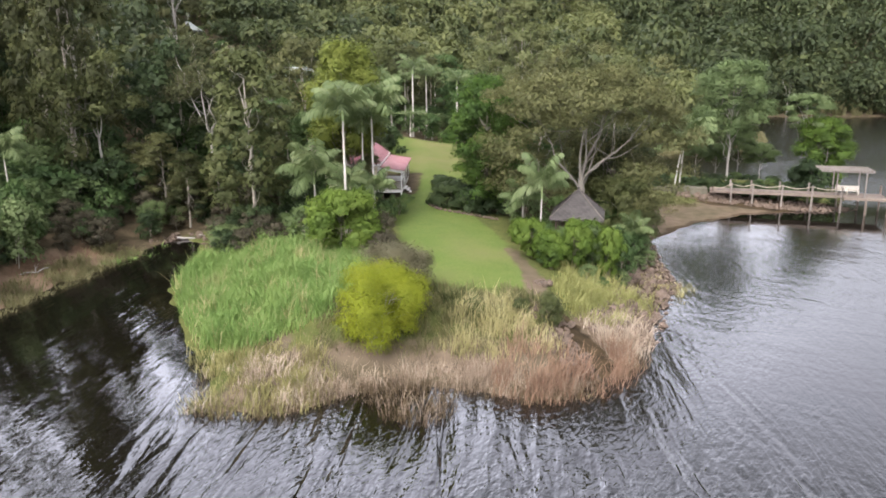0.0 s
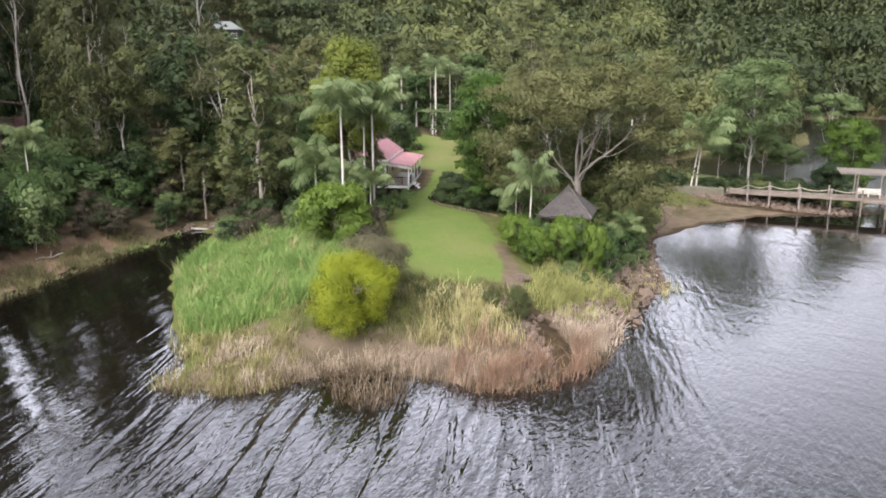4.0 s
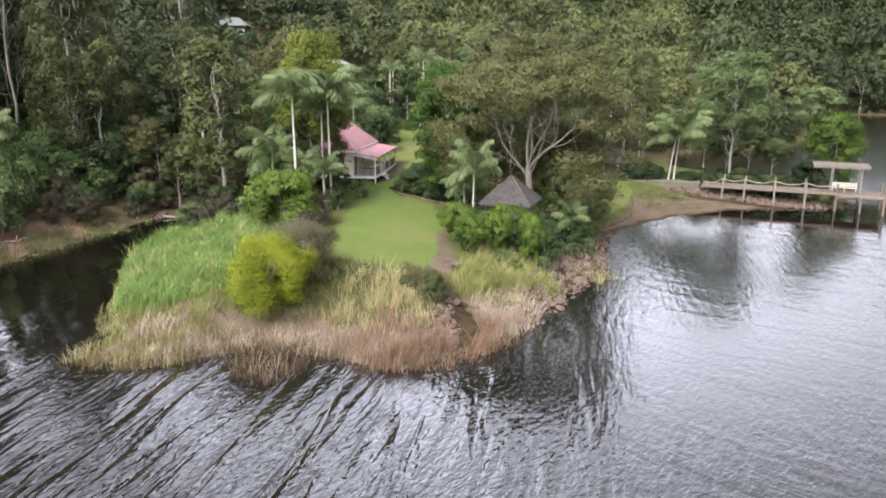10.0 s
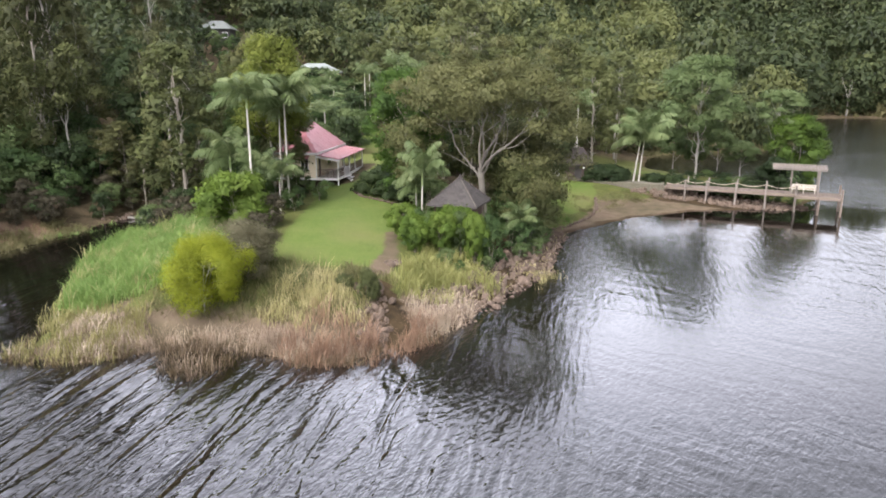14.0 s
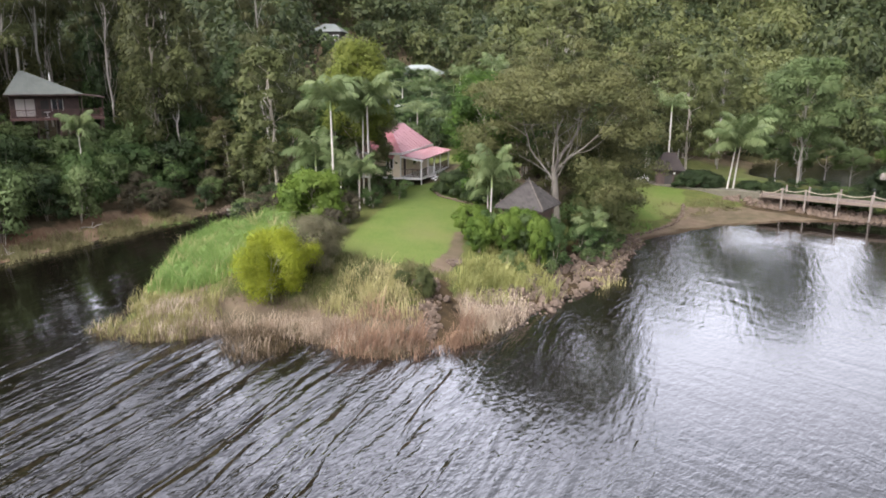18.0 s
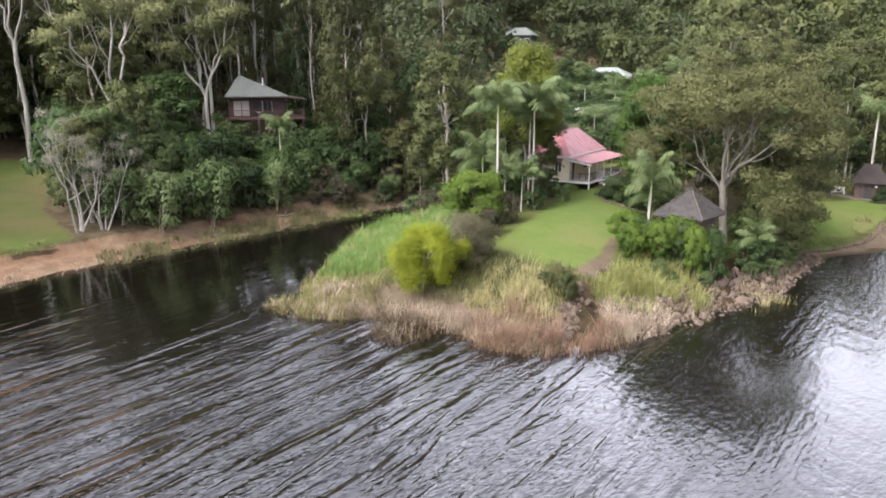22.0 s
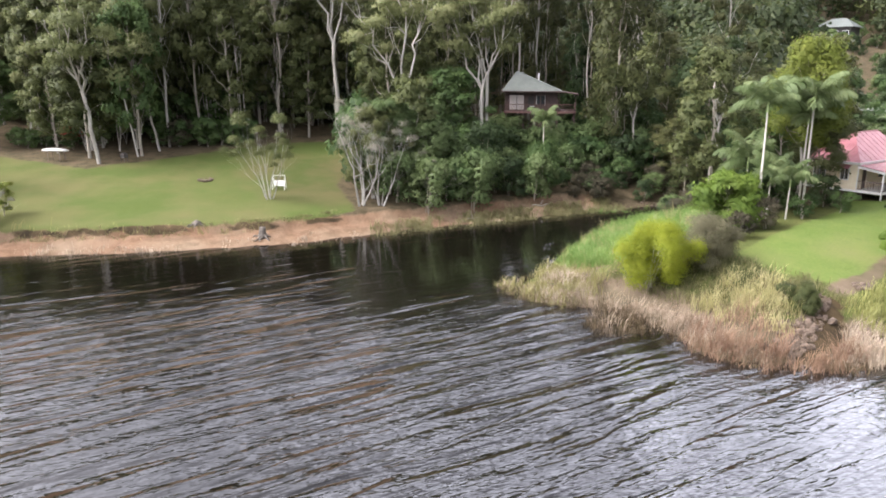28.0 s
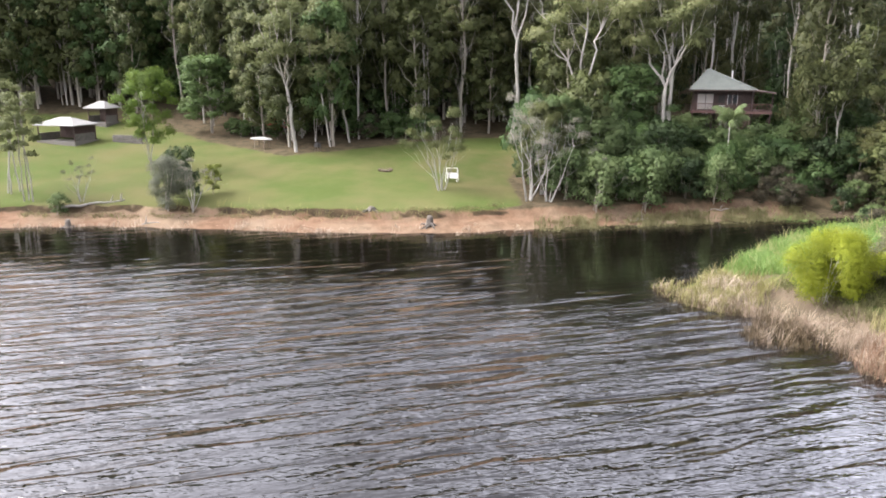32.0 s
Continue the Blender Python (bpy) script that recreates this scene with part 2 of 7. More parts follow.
M_CURTAIN = surface("pale_curtain", (0.42, 0.38, 0.34), (0.6, 0.55, 0.5), 0.9, 4.0, 0.2, streak=(4, 4, 0.3))
M_TINROOF = surface("sun_bleached_iron", (0.177, 0.170, 0.160), (0.258, 0.252, 0.238), 0.6, 0.8, 0.1)
M_EARTH = surface("packed_earth", (0.070, 0.066, 0.044), (0.118, 0.108, 0.076), 0.95, 2.0, 0.5)
M_STONE = surface("garden_stone", (0.077, 0.071, 0.058), (0.162, 0.147, 0.128), 0.9, 3.0, 0.5, vary=0.4)

glass, gn, gl, gp = node_material("window_glass")
gp.inputs["Base Color"].default_value = (0.03, 0.035, 0.04, 1)
gp.inputs["Roughness"].default_value, gp.inputs["IOR"].default_value = 0.05, 1.5
M_GLASS = glass


def water_material():
    mat, n, l, p = node_material("lake_water")
    p.inputs["Base Color"].default_value = (0.004, 0.0032, 0.0022, 1)
    p.inputs["Roughness"].default_value, p.inputs["IOR"].default_value = 0.03, 1.72
    geo = n.new("ShaderNodeNewGeometry")

    def ripples(along, across, turn, detail, bent=0.0):
        mp, nz = n.new("ShaderNodeMapping"), n.new("ShaderNodeTexNoise")
        mp.vector_type = "TEXTURE"
        mp.inputs["Rotation"].default_value = (0, 0, radians(turn))
        mp.inputs["Scale"].default_value = (along, across, 1)
        l.new(geo.outputs["Position"], mp.inputs[0])
        l.new(mp.outputs[0], nz.inputs["Vector"])
        nz.inputs["Scale"].default_value, nz.inputs["Detail"].default_value, nz.inputs["Distortion"].default_value = 1.0, detail, bent
        return nz.outputs[0]

    def maths(kind, a, b=None, c=None):
        m = n.new("ShaderNodeMath")
        m.operation = kind
        for k, v in enumerate((a, b, c)):
            if v is None:
                continue
            if isinstance(v, float):
                m.inputs[k].default_value = v
            else:
                l.new(v, m.inputs[k])
        return m.outputs[0]

    mp, bands = n.new("ShaderNodeMapping"), n.new("ShaderNodeTexWave")
    mp.vector_type = "TEXTURE"
    mp.inputs["Rotation"].default_value = (0, 0, radians(2))
    l.new(geo.outputs["Position"], mp.inputs[0])
    l.new(mp.outputs[0], bands.inputs["Vector"])
    bands.wave_profile = "SIN"
    for key, v in (("Scale", 0.2), ("Distortion", 9.0), ("Detail", 2.0), ("Detail Scale", 0.16), ("Detail Roughness", 0.6)):
        bands.inputs[key].default_value = v
    train = bands.outputs["Fac"]
    swell = ripples(8.5, 1.45, 91, 2.5, 0.55)
    # crests narrow, troughs broad
    crest = maths("SUBTRACT", 1.0, maths("ABSOLUTE", maths("MULTIPLY_ADD", swell, 4.0, -2.0)))
    chop = ripples(2.6, 0.42, 89, 2.5)
    grain = ripples(0.55, 0.26, 70, 2.0, 0.5)
    gust = ripples(30.0, 13.0, 40, 2.0)
    lee = n.new("ShaderNodeAttribute")
    lee.attribute_name = "open_water"
    rng = n.new("ShaderNodeMapRange")
    rng.inputs[1].default_value, rng.inputs[2].default_value = 0.35, 0.62
    rng.inputs[3].default_value, rng.inputs[4].default_value = 0.45, 1.0
    l.new(gust, rng.inputs[0])
    power = maths("MULTIPLY", rng.outputs[0], lee.outputs["Fac"])
    zone = n.new("ShaderNodeAttribute")
    zone.attribute_name = "west_water"
    cross = ripples(9.0, 2.2, 150, 3.0, 1.0)
    part_west = maths("MULTIPLY", power, zone.outputs["Fac"])
    part_east = maths("MULTIPLY", power, maths("SUBTRACT", 1.0, zone.outputs["Fac"]))
    b4 = n.new("ShaderNodeBump")
    b4.inputs["Distance"].default_value = 0.055
    l.new(part_east, b4.inputs["Strength"])
    l.new(cross, b4.inputs["Height"])
    b1, b2, b3 = n.new("ShaderNodeBump"), n.new("ShaderNodeBump"), n.new("ShaderNodeBump")
    b1.inputs["Distance"].default_value, b2.inputs["Distance"].default_value, b3.inputs["Distance"].default_value = 0.44, 0.13, 0.115
    b0 = n.new("ShaderNodeBump")
    b0.inputs["Distance"].default_value = 0.05
    l.new(b0.outputs[0], b1.inputs["Normal"])
    l.new(b4.outputs[0], b0.inputs["Normal"])
    for b, h, amount in ((b0, train, part_west), (b1, swell, part_west), (b2, crest, part_west), (b3, chop, power)):
        l.new(amount, b.inputs["Strength"])
        l.new(h, b.inputs["Height"])
    l.new(b1.outputs[0], b2.inputs["Normal"])
    l.new(b2.outputs[0], b3.inputs["Normal"])
    rough = n.new("ShaderNodeMapRange")
    rough.inputs[3].default_value, rough.inputs[4].default_value = 0.13, 0.04
    l.new(zone.outputs["Fac"], rough.inputs[0])
    l.new(maths("MULTIPLY", rough.outputs[0], maths("MULTIPLY_ADD", lee.outputs["Fac"], 0.7, 0.3)), p.inputs["Roughness"])
    fine_power = maths("MULTIPLY", power, maths("MULTIPLY_ADD", zone.outputs["Fac"], 0.5, 0.5))
    b5 = n.new("ShaderNodeBump")
    b5.inputs["Distance"].default_value = 0.065
    l.new(fine_power, b5.inputs["Strength"])
    l.new(fine_power, b3.inputs["Strength"])
    l.new(grain, b5.inputs["Height"])
    l.new(b3.outputs[0], b5.inputs["Normal"])
    l.new(b5.outputs[0], p.inputs["Normal"])
    return mat


M_WATER = water_material()


def ground_material():
    mat, n, l, p = node_material("ground")
    geo = n.new("ShaderNodeNewGeometry")

    def tex(scale, detail=4):
        t = n.new("ShaderNodeTexNoise")
        t.inputs["Scale"].default_value, t.inputs["Detail"].default_value = scale, detail
        l.new(geo.outputs["Position"], t.inputs["Vector"])
        return t.outputs[0]

    big, mid, fine = tex(0.16), tex(0.9), tex(6.0, 3)

    def blend(c0, c1, factor, lo=0.35, hi=0.65):
        r = n.new("ShaderNodeValToRGB")
        r.color_ramp.elements[0].position, r.color_ramp.elements[0].color = lo, (*c0, 1)
        r.color_ramp.elements[1].position, r.color_ramp.elements[1].color = hi, (*c1, 1)
        l.new(factor, r.inputs[0])
        return r.outputs[0]

    def mix(a, b, factor, amount=None):
        m = n.new("ShaderNodeMix")
        m.data_type = "RGBA"
        if amount is None:
            l.new(factor, m.inputs[0])
        else:
            m.inputs[0].default_value = amount
        l.new(a, m.inputs[6])
        l.new(b, m.inputs[7])
        return m.outputs[2]

    def mask(name):
        a = n.new("ShaderNodeAttribute")
        a.attribute_name = name
        # ragged edge
        s = n.new("ShaderNodeMath")
        s.operation = "MULTIPLY_ADD"
        s.inputs[1].default_value = 0.9
        l.new(mid, s.inputs[0])
        l.new(a.outputs["Fac"], s.inputs[2])
        r = n.new("ShaderNodeMapRange")
        r.inputs[1].default_value, r.inputs[2].default_value = 0.8, 1.1
        l.new(s.outputs[0], r.inputs[0])
        return r.outputs[0]

    litter = mix(blend((0.045, 0.035, 0.020), (0.120, 0.085, 0.056), mid), blend((0.040, 0.038, 0.018), (0.090, 0.075, 0.042), fine), None, 0.45)
    lawn = mix(mix(blend((0.068, 0.114, 0.022), (0.118, 0.146, 0.042), big, 0.3, 0.7), blend((0.064, 0.110, 0.018), (0.114, 0.143, 0.037), mid), None, 0.45), blend((0.052, 0.084, 0.015), (0.116, 0.136, 0.040), fine), None, 0.4)
    worn = tex(0.07, 5)
    lawn = mix(lawn, blend((0.175, 0.140, 0.076), (0.140, 0.132, 0.052), mid), blend((0, 0, 0), (0.6, 0.6, 0.6), worn, 0.5, 0.68))
    dry = n.new("ShaderNodeAttribute")
    dry.attribute_name = "dry"
    lawn = mix(lawn, blend((0.052, 0.066, 0.018), (0.092, 0.080, 0.036), big, 0.38, 0.62), dry.outputs["Fac"])
    sand = mix(blend((0.178, 0.094, 0.048), (0.245, 0.180, 0.115), big, 0.4, 0.6), mix(blend((0.045, 0.030, 0.020), (0.175, 0.124, 0.086), mid, 0.36, 0.60), blend((0.055, 0.037, 0.024), (0.175, 0.128, 0.090), fine), None, 0.4), None, 0.6)
    wild = mix(blend((0.050, 0.065, 0.018), (0.100, 0.101, 0.032), mid), blend((0.046, 0.058, 0.015), (0.100, 0.107, 0.034), fine), None, 0.5)
    out = mix(litter, wild, mask("wild"))
    out = mix(out, lawn, mask("lawn"))
    out = mix(out, sand, mask("sand"))
    silt = mix(blend((0.070, 0.050, 0.033), (0.150, 0.112, 0.080), mid, 0.3, 0.7), blend((0.060, 0.058, 0.028), (0.135, 0.104, 0.072), big, 0.4, 0.6), None, 0.5)
    out = mix(out, silt, mask("silt"))
    out = mix(out, blend((0.022, 0.016, 0.009), (0.06, 0.042, 0.022), mid), mask("dark_ground"))
    l.new(out, p.inputs["Base Color"])
    p.inputs["Roughness"].default_value = 0.95
    p.inputs["Specular IOR Level"].default_value = 0.1
    b = n.new("ShaderNodeBump")
    b.inputs["Strength"].default_value, b.inputs["Distance"].default_value = 0.5, 0.06
    l.new(fine, b.inputs["Height"])
    l.new(b.outputs[0], p.inputs["Normal"])
    return mat


M_GROUND = ground_material()

# ---------------------------------------------------------------- the lie of the land
SHORE = np.array([(-70, -120), (-60, -50), (-56.5, -23), (-54.5, -13), (-50.5, -3), (-45.5, 9), (-42.5, 20), (-42.3, 34), (-41.3, 44), (-40.6, 56),
                  (-39.5, 62), (-38.3, 66), (-35.5, 64), (-33, 57), (-31.4, 49), (-28.4, 43.5), (-26.2, 40), (-24.7, 37), (-22.2, 34.4), (-20.4, 29.7), (-18.2, 29.2), (-16.2, 29.9), (-14.8, 31.4),
                  (-13.6, 32.5), (-11.4, 32.8), (-9.2, 33.2), (-6.8, 32.7), (-4.4, 32.2), (-2.2, 33.0), (-0.6, 35.3), (1.2, 36.8), (2.4, 39.2), (2.9, 41.2), (4.4, 46.4), (6.8, 52.6), (6.9, 60), (7.9, 67.5), (11.6, 73.4), (15.4, 77.8), (20.8, 81.8), (27, 84.5), (33, 87), (38, 94), (40, 103),
                  (34, 109), (25, 113), (18.5, 121), (20, 135), (27, 146), (43, 152), (53, 172), (62, 205), (84, 274), (150, 266), (900, 230), (900, 1500), (-1200, 1500), (-1200, -120)], float)
LAWN_POINT = np.array([(-12.3, 44.0), (-8, 43.2), (-4.4, 43.8), (-4.2, 48), (-6.5, 57), (-9, 65), (-12.5, 70), (-9.5, 78), (-9.5, 103), (-14, 107), (-24, 105), (-24, 86), (-16, 83), (-15.5, 73), (-20, 71), (-16.5, 64), (-14.5, 55)], float)
LAWN_JETTY = np.array([(5.2, 72.6), (8.0, 74.6), (9.7, 79.2), (10.8, 85), (10.2, 90.2), (7.6, 91.2), (4.6, 87), (3.6, 78)], float)
LAWN_WEST = np.array([(-58, -60), (-58, -22), (-53, -3), (-48, 10), (-45.5, 22), (-47, 29), (-57, 31), (-70, 40), (-77, 41), (-79, 33), (-75, 16), (-74, 6), (-86, -4), (-104, -14), (-112, -34), (-112, -60)], float)
LAWN_INLET = np.array([(23, 147), (28, 149), (33, 152), (33, 156), (26, 154)], float)
LAWN_HUT = np.array([(9.5, 98.5), (14, 97.5), (22, 98.5), (22, 103), (14, 104), (9.5, 103)], float)
LAWN_BRIDGE = np.array([(-56, 83), (-46.5, 83), (-46, 93), (-58, 93)], float)
ROCK_GAP = np.array([(-4.0, 41.8), (-2.9, 42.3), (-1.4, 40.6), (-0.3, 38.6), (0.4, 36.2), (-0.9, 34.2), (-2.4, 37.2), (-3.3, 39.6)], float)
SAND_STRIP = np.array([(-4.5, 43.0), (-3.4, 43.0), (-3.1, 46), (-4.3, 50), (-5.4, 53.6), (-6.2, 53.6), (-4.8, 48)], float)
BEACH = np.array([(5, 60), (9, 64), (40, 80), (40, 90), (22, 89), (11, 83), (9, 73), (5.5, 66)], float)


def edge_distance(pts, poly):
    """Distance from each point to the outline, positive inside it."""
    pts = np.asarray(pts, float).reshape(-1, 2)
    a, b = poly, np.roll(poly, -1, axis=0)
    best = np.full(len(pts), 1e9)
    inside = np.zeros(len(pts), bool)
    for p, q in zip(a, b):
        d = q - p
        s = np.clip(((pts - p) @ d) / (d @ d), 0, 1)
        best = np.minimum(best, np.hypot(*(pts - p - s[:, None] * d).T))
        hit = ((p[1] > pts[:, 1]) != (q[1] > pts[:, 1]))
        with np.errstate(divide="ignore", invalid="ignore"):
            cross = p[0] + (pts[:, 1] - p[1]) * (q[0] - p[0]) / (q[1] - p[1])
        inside ^= hit & (pts[:, 0] < cross)
    return np.where(inside, best, -best)


def soft(v, lo, hi):
    s = np.clip((v - lo) / (hi - lo), 0, 1)
    return s * s * (3 - 2 * s)


def wobble(x, y, s=1.0):
    return (np.sin(x * 0.9 * s + 1.3 * np.sin(y * 0.7 * s)) + np.sin(y * 1.1 * s + 1.7 * np.sin(x * 0.6 * s + 2))) * 0.5


def lie(pts):
    """Ground height, and the distance inland, of points of the plan."""
    pts = np.asarray(pts, float).reshape(-1, 2)
    x, y = pts.T
    d = edge_distance(pts, SHORE) + 0.35 * wobble(x, y, 1.3) * soft(np.abs(x) + np.abs(y - 50), 400, 100)
    far = [40, 70, 110, 200, 320, 500, 900], [6.2, 12, 24, 56, 74, 74, 70]
    point = np.interp(d, [-40, -8, 0, 2, 4, 6, 8, 12, 20, 27] + far[0], [-5, -1.6, 0, 0.35, 0.9, 1.8, 2.25, 2.6, 3.3, 4.4] + far[1])
    west = np.interp(d, [-40, -8, 0, 1.5, 3.4, 4.0, 15, 27] + far[0], [-5, -1.6, 0, 0.35, 0.75, 1.5, 2.8, 4.7] + far[1])
    beach = np.interp(d, [-40, -8, 0, 5, 12, 20, 30] + far[0], [-5, -1.2, 0, 0.55, 1.6, 2.4, 3.6] + far[1])
    w_west = soft(x, -37, -41)
    w_beach = soft(x + 0.3 * (y - 70), 5, 12) * soft(y, 58, 66)
    z = point * (1 - w_west) * (1 - w_beach) + west * w_west + beach * (1 - w_west) * w_beach
    hills = soft(d, 60, 200)
    z = z + hills * (6 * np.sin(x * 0.011 + 0.7) * np.cos(y * 0.009) + 5 * wobble(x, y, 0.05))
    return z + 0.05 * wobble(x, y, 0.8) * soft(d, 0.5, 3), d


def ground_at(x, y):
    return float(lie([(x, y)])[0][0])


def axis(lo, hi, step, reach):
    mid = np.arange(lo, hi + step, step)
    out, gap, v = [], step, hi
    while v < reach:
        gap *= 1.18
        v += gap
        out.append(v)
    return np.concatenate([[lo + hi - v for v in out[::-1]], mid, out])


def mesh_from(name, verts, faces, material, smooth=False, normals=None):
    me = bpy.data.meshes.new(name)
    verts, faces = np.asarray(verts, np.float32), np.asarray(faces, np.int32)
    k = faces.shape[1]
    me.vertices.add(len(verts))
    me.vertices.foreach_set("co", verts.ravel())
    me.loops.add(faces.size)
    me.loops.foreach_set("vertex_index", faces.ravel())
    me.polygons.add(len(faces))
    me.polygons.foreach_set("loop_start", np.arange(0, faces.size, k, dtype=np.int32))
    me.polygons.foreach_set("use_smooth", np.full(len(faces), smooth))
    me.update(calc_edges=True)
    me.materials.append(material)
    if normals is not None:
        me.polygons.foreach_set("use_smooth", np.ones(len(faces), bool))
        me.normals_split_custom_set_from_vertices(np.asarray(normals, np.float32))
    return me


def build_ground():
    xs, ys = axis(-82, 44, 0.6, 1500), axis(-30, 118, 0.8, 1500)
    gx, gy = np.meshgrid(xs, ys)
    pts = np.stack([gx.ravel(), gy.ravel()], 1)
    z, d = lie(pts)
    w, h = len(xs), len(ys)
    i = (np.arange(h - 1)[:, None] * w + np.arange(w - 1)[None]).ravel()
    me = mesh_from("ground", np.column_stack([pts, z]), np.stack([i, i + 1, i + w + 1, i + w], 1), M_GROUND, True)
    lawn = np.max([edge_distance(pts, a) for a in (LAWN_POINT, LAWN_JETTY, LAWN_WEST, LAWN_INLET, LAWN_BRIDGE, LAWN_HUT)], axis=0)
    west = soft(pts[:, 0], -37, -41)
    sand = west * soft(d, 4.6, 3.4) * soft(d, -3, -0.5) * soft(pts[:, 1], 62, 56)
    silt = soft(edge_distance(pts, BEACH), -1.0, 1.0)
    mud = (1 - west) * soft(d, 5.5, 3.5) * soft(pts[:, 1], 48, 42) * soft(pts[:, 0], -22, -19)
    silt = np.maximum(np.maximum(silt, mud * 0.9), soft(edge_distance(pts, SAND_STRIP), -0.5, 0.4))
    silt = silt * (1 - soft(edge_distance(pts, LAWN_JETTY), -0.6, 0.3))
    wild = np.maximum(soft(pts[:, 1], 72, 62), soft(pts[:, 0], -4, 2)) * (1 - west) * soft(d, 40, 25) * soft(pts[:, 1], 135, 120)
    # Dark soil face of the cut west bank.
    dark_ground = west * soft(d, 3.2, 3.6) * soft(d, 4.2, 3.9) * soft(pts[:, 1], 34, 26)
    dark_ground = dark_ground * soft(wobble(pts[:, 0], pts[:, 1], 0.8), -0.8, -0.1)
    # Ground is also darkened among the rocks and in a band under the jetty.
    rocky = soft(d, -0.5, 0.3) * soft(d, 5.0, 4.0) * soft(pts[:, 0], 0.4, 1.6) * soft(pts[:, 1], 36, 38) * soft(pts[:, 1], 67, 64)
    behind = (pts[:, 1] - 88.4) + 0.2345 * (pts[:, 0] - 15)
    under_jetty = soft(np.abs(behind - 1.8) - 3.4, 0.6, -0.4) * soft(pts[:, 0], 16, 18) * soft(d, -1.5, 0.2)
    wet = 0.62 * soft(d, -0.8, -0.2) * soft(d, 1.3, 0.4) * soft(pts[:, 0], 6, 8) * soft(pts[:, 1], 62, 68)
    dark_ground = np.maximum(np.maximum(np.maximum(dark_ground, rocky), np.maximum(under_jetty, soft(edge_distance(pts, ROCK_GAP), -0.4, 0.3))), wet)
    for name, v in (("lawn", soft(lawn, -0.8, 0.8)), ("sand", sand), ("wild", wild), ("silt", silt), ("dark_ground", dark_ground), ("dry", west * (0.66 + 0.3 * soft(np.hypot(pts[:, 0] + 60, pts[:, 1] - 31), 13, 4)))):
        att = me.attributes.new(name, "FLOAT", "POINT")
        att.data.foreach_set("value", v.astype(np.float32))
    return tagged(new("ground", me), "grassy lake shore rising to wooded hills", "ground", kind="structure")


build_ground()
wx, wy = axis(-60, 60, 2, 2600), axis(-20, 100, 2, 2600)
gx, gy = np.meshgrid(wx, wy)
i = (np.arange(len(wy) - 1)[:, None] * len(wx) + np.arange(len(wx) - 1)[None]).ravel()
pts = np.column_stack([gx.ravel(), gy.ravel()])
water_mesh = mesh_from("water", np.column_stack([pts, 0 * gx.ravel()]), np.stack([i, i + 1, i + len(wx) + 1, i + len(wx)], 1), M_WATER, True)
shelter_near = soft(pts[:, 0], -12, -26) * soft(-edge_distance(pts, SHORE), 21, 8)
att = water_mesh.attributes.new("open_water", "FLOAT", "POINT")
by_jetty = soft(edge_distance(pts, np.array([(13, 84), (24, 80.5), (38, 77), (39, 84), (24, 87.5), (15, 90)], float)), -12, 0)
att.data.foreach_set("value", (1 - np.maximum(0.88 * shelter_near, 0.9 * by_jetty)).astype(np.float32))
att = water_mesh.attributes.new("west_water", "FLOAT", "POINT")
att.data.foreach_set("value", soft(pts[:, 0] + 0.25 * pts[:, 1], 22, 2).astype(np.float32))
water = new("water", water_mesh)
tagged(water, "dark rippled lake water reflecting a cloudy sky", "water", kind="structure")

# ---------------------------------------------------------------- builders


def part(name, bm, material, parent, label="", smooth=False):
    me = bpy.data.meshes.new(name)
    bm.to_mesh(me)
    bm.free()
    if smooth:
        me.polygons.foreach_set("use_smooth", [True] * len(me.polygons))
    me.materials.append(material)
    ob = new(name, me)
    ob.parent = parent
    return tagged(ob, label)


def part_mesh(name, me, parent, label=""):
    ob = new(name, me)
    ob.parent = parent
    return tagged(ob, label)


def thing(name, m, label, category, group="", kind=""):
    ob = new(name)
    ob.empty_display_size = 0.2
    ob.matrix_world = m
    return tagged(ob, label, category, group, kind)


def box(bm, x0, y0, z0, x1, y1, z1, bevel=0.0):
    """A block between two corners, its edges eased."""
    made = bmesh.ops.create_cube(bm, size=1)["verts"]
    for v in made:
        v.co = Vector(((x0 + x1) / 2 + v.co.x * (x1 - x0), (y0 + y1) / 2 + v.co.y * (y1 - y0), (z0 + z1) / 2 + v.co.z * (z1 - z0)))
    if bevel:
        edges = list({e for v in made for e in v.link_edges})
        bmesh.ops.bevel(bm, geom=edges, offset=bevel, segments=1, affect="EDGES")
    return bm


def block(x0, y0, z0, x1, y1, z1, bevel=0.01):
    return box(bmesh.new(), x0, y0, z0, x1, y1, z1, bevel)


def tube(points, radii, sides=7):
    """Vertices and faces of a tapered tube along points."""
    pts = [Vector(p) for p in points]
    vs, fs = [], []
    up = Vector((0.3, 0.9, 0.2)).normalized()
    for k, p in enumerate(pts):
        way = (pts[min(k + 1, len(pts) - 1)] - pts[max(k - 1, 0)]).normalized()
        a = way.cross(up)
        if a.length < 0.05:
            a = way.cross(Vector((1, 0, 0)))
        a.normalize()
        b = way.cross(a)
        for s in range(sides):
            t = 2 * math.pi * s / sides
            vs.append(p + (a * math.cos(t) + b * math.sin(t)) * radii[k])
    for k in range(len(pts) - 1):
        for s in range(sides):
            t = (s + 1) % sides
            fs.append((k * sides + s, k * sides + t, (k + 1) * sides + t, (k + 1) * sides + s))
    return vs, fs


def join_tubes(name, tubes, material):
    vs, fs = [], []
    for v, f in tubes:
        o = len(vs)
        vs += [tuple(p) for p in v]
        fs += [tuple(i + o for i in q) for q in f]
    return mesh_from(name, vs, fs, material, True)


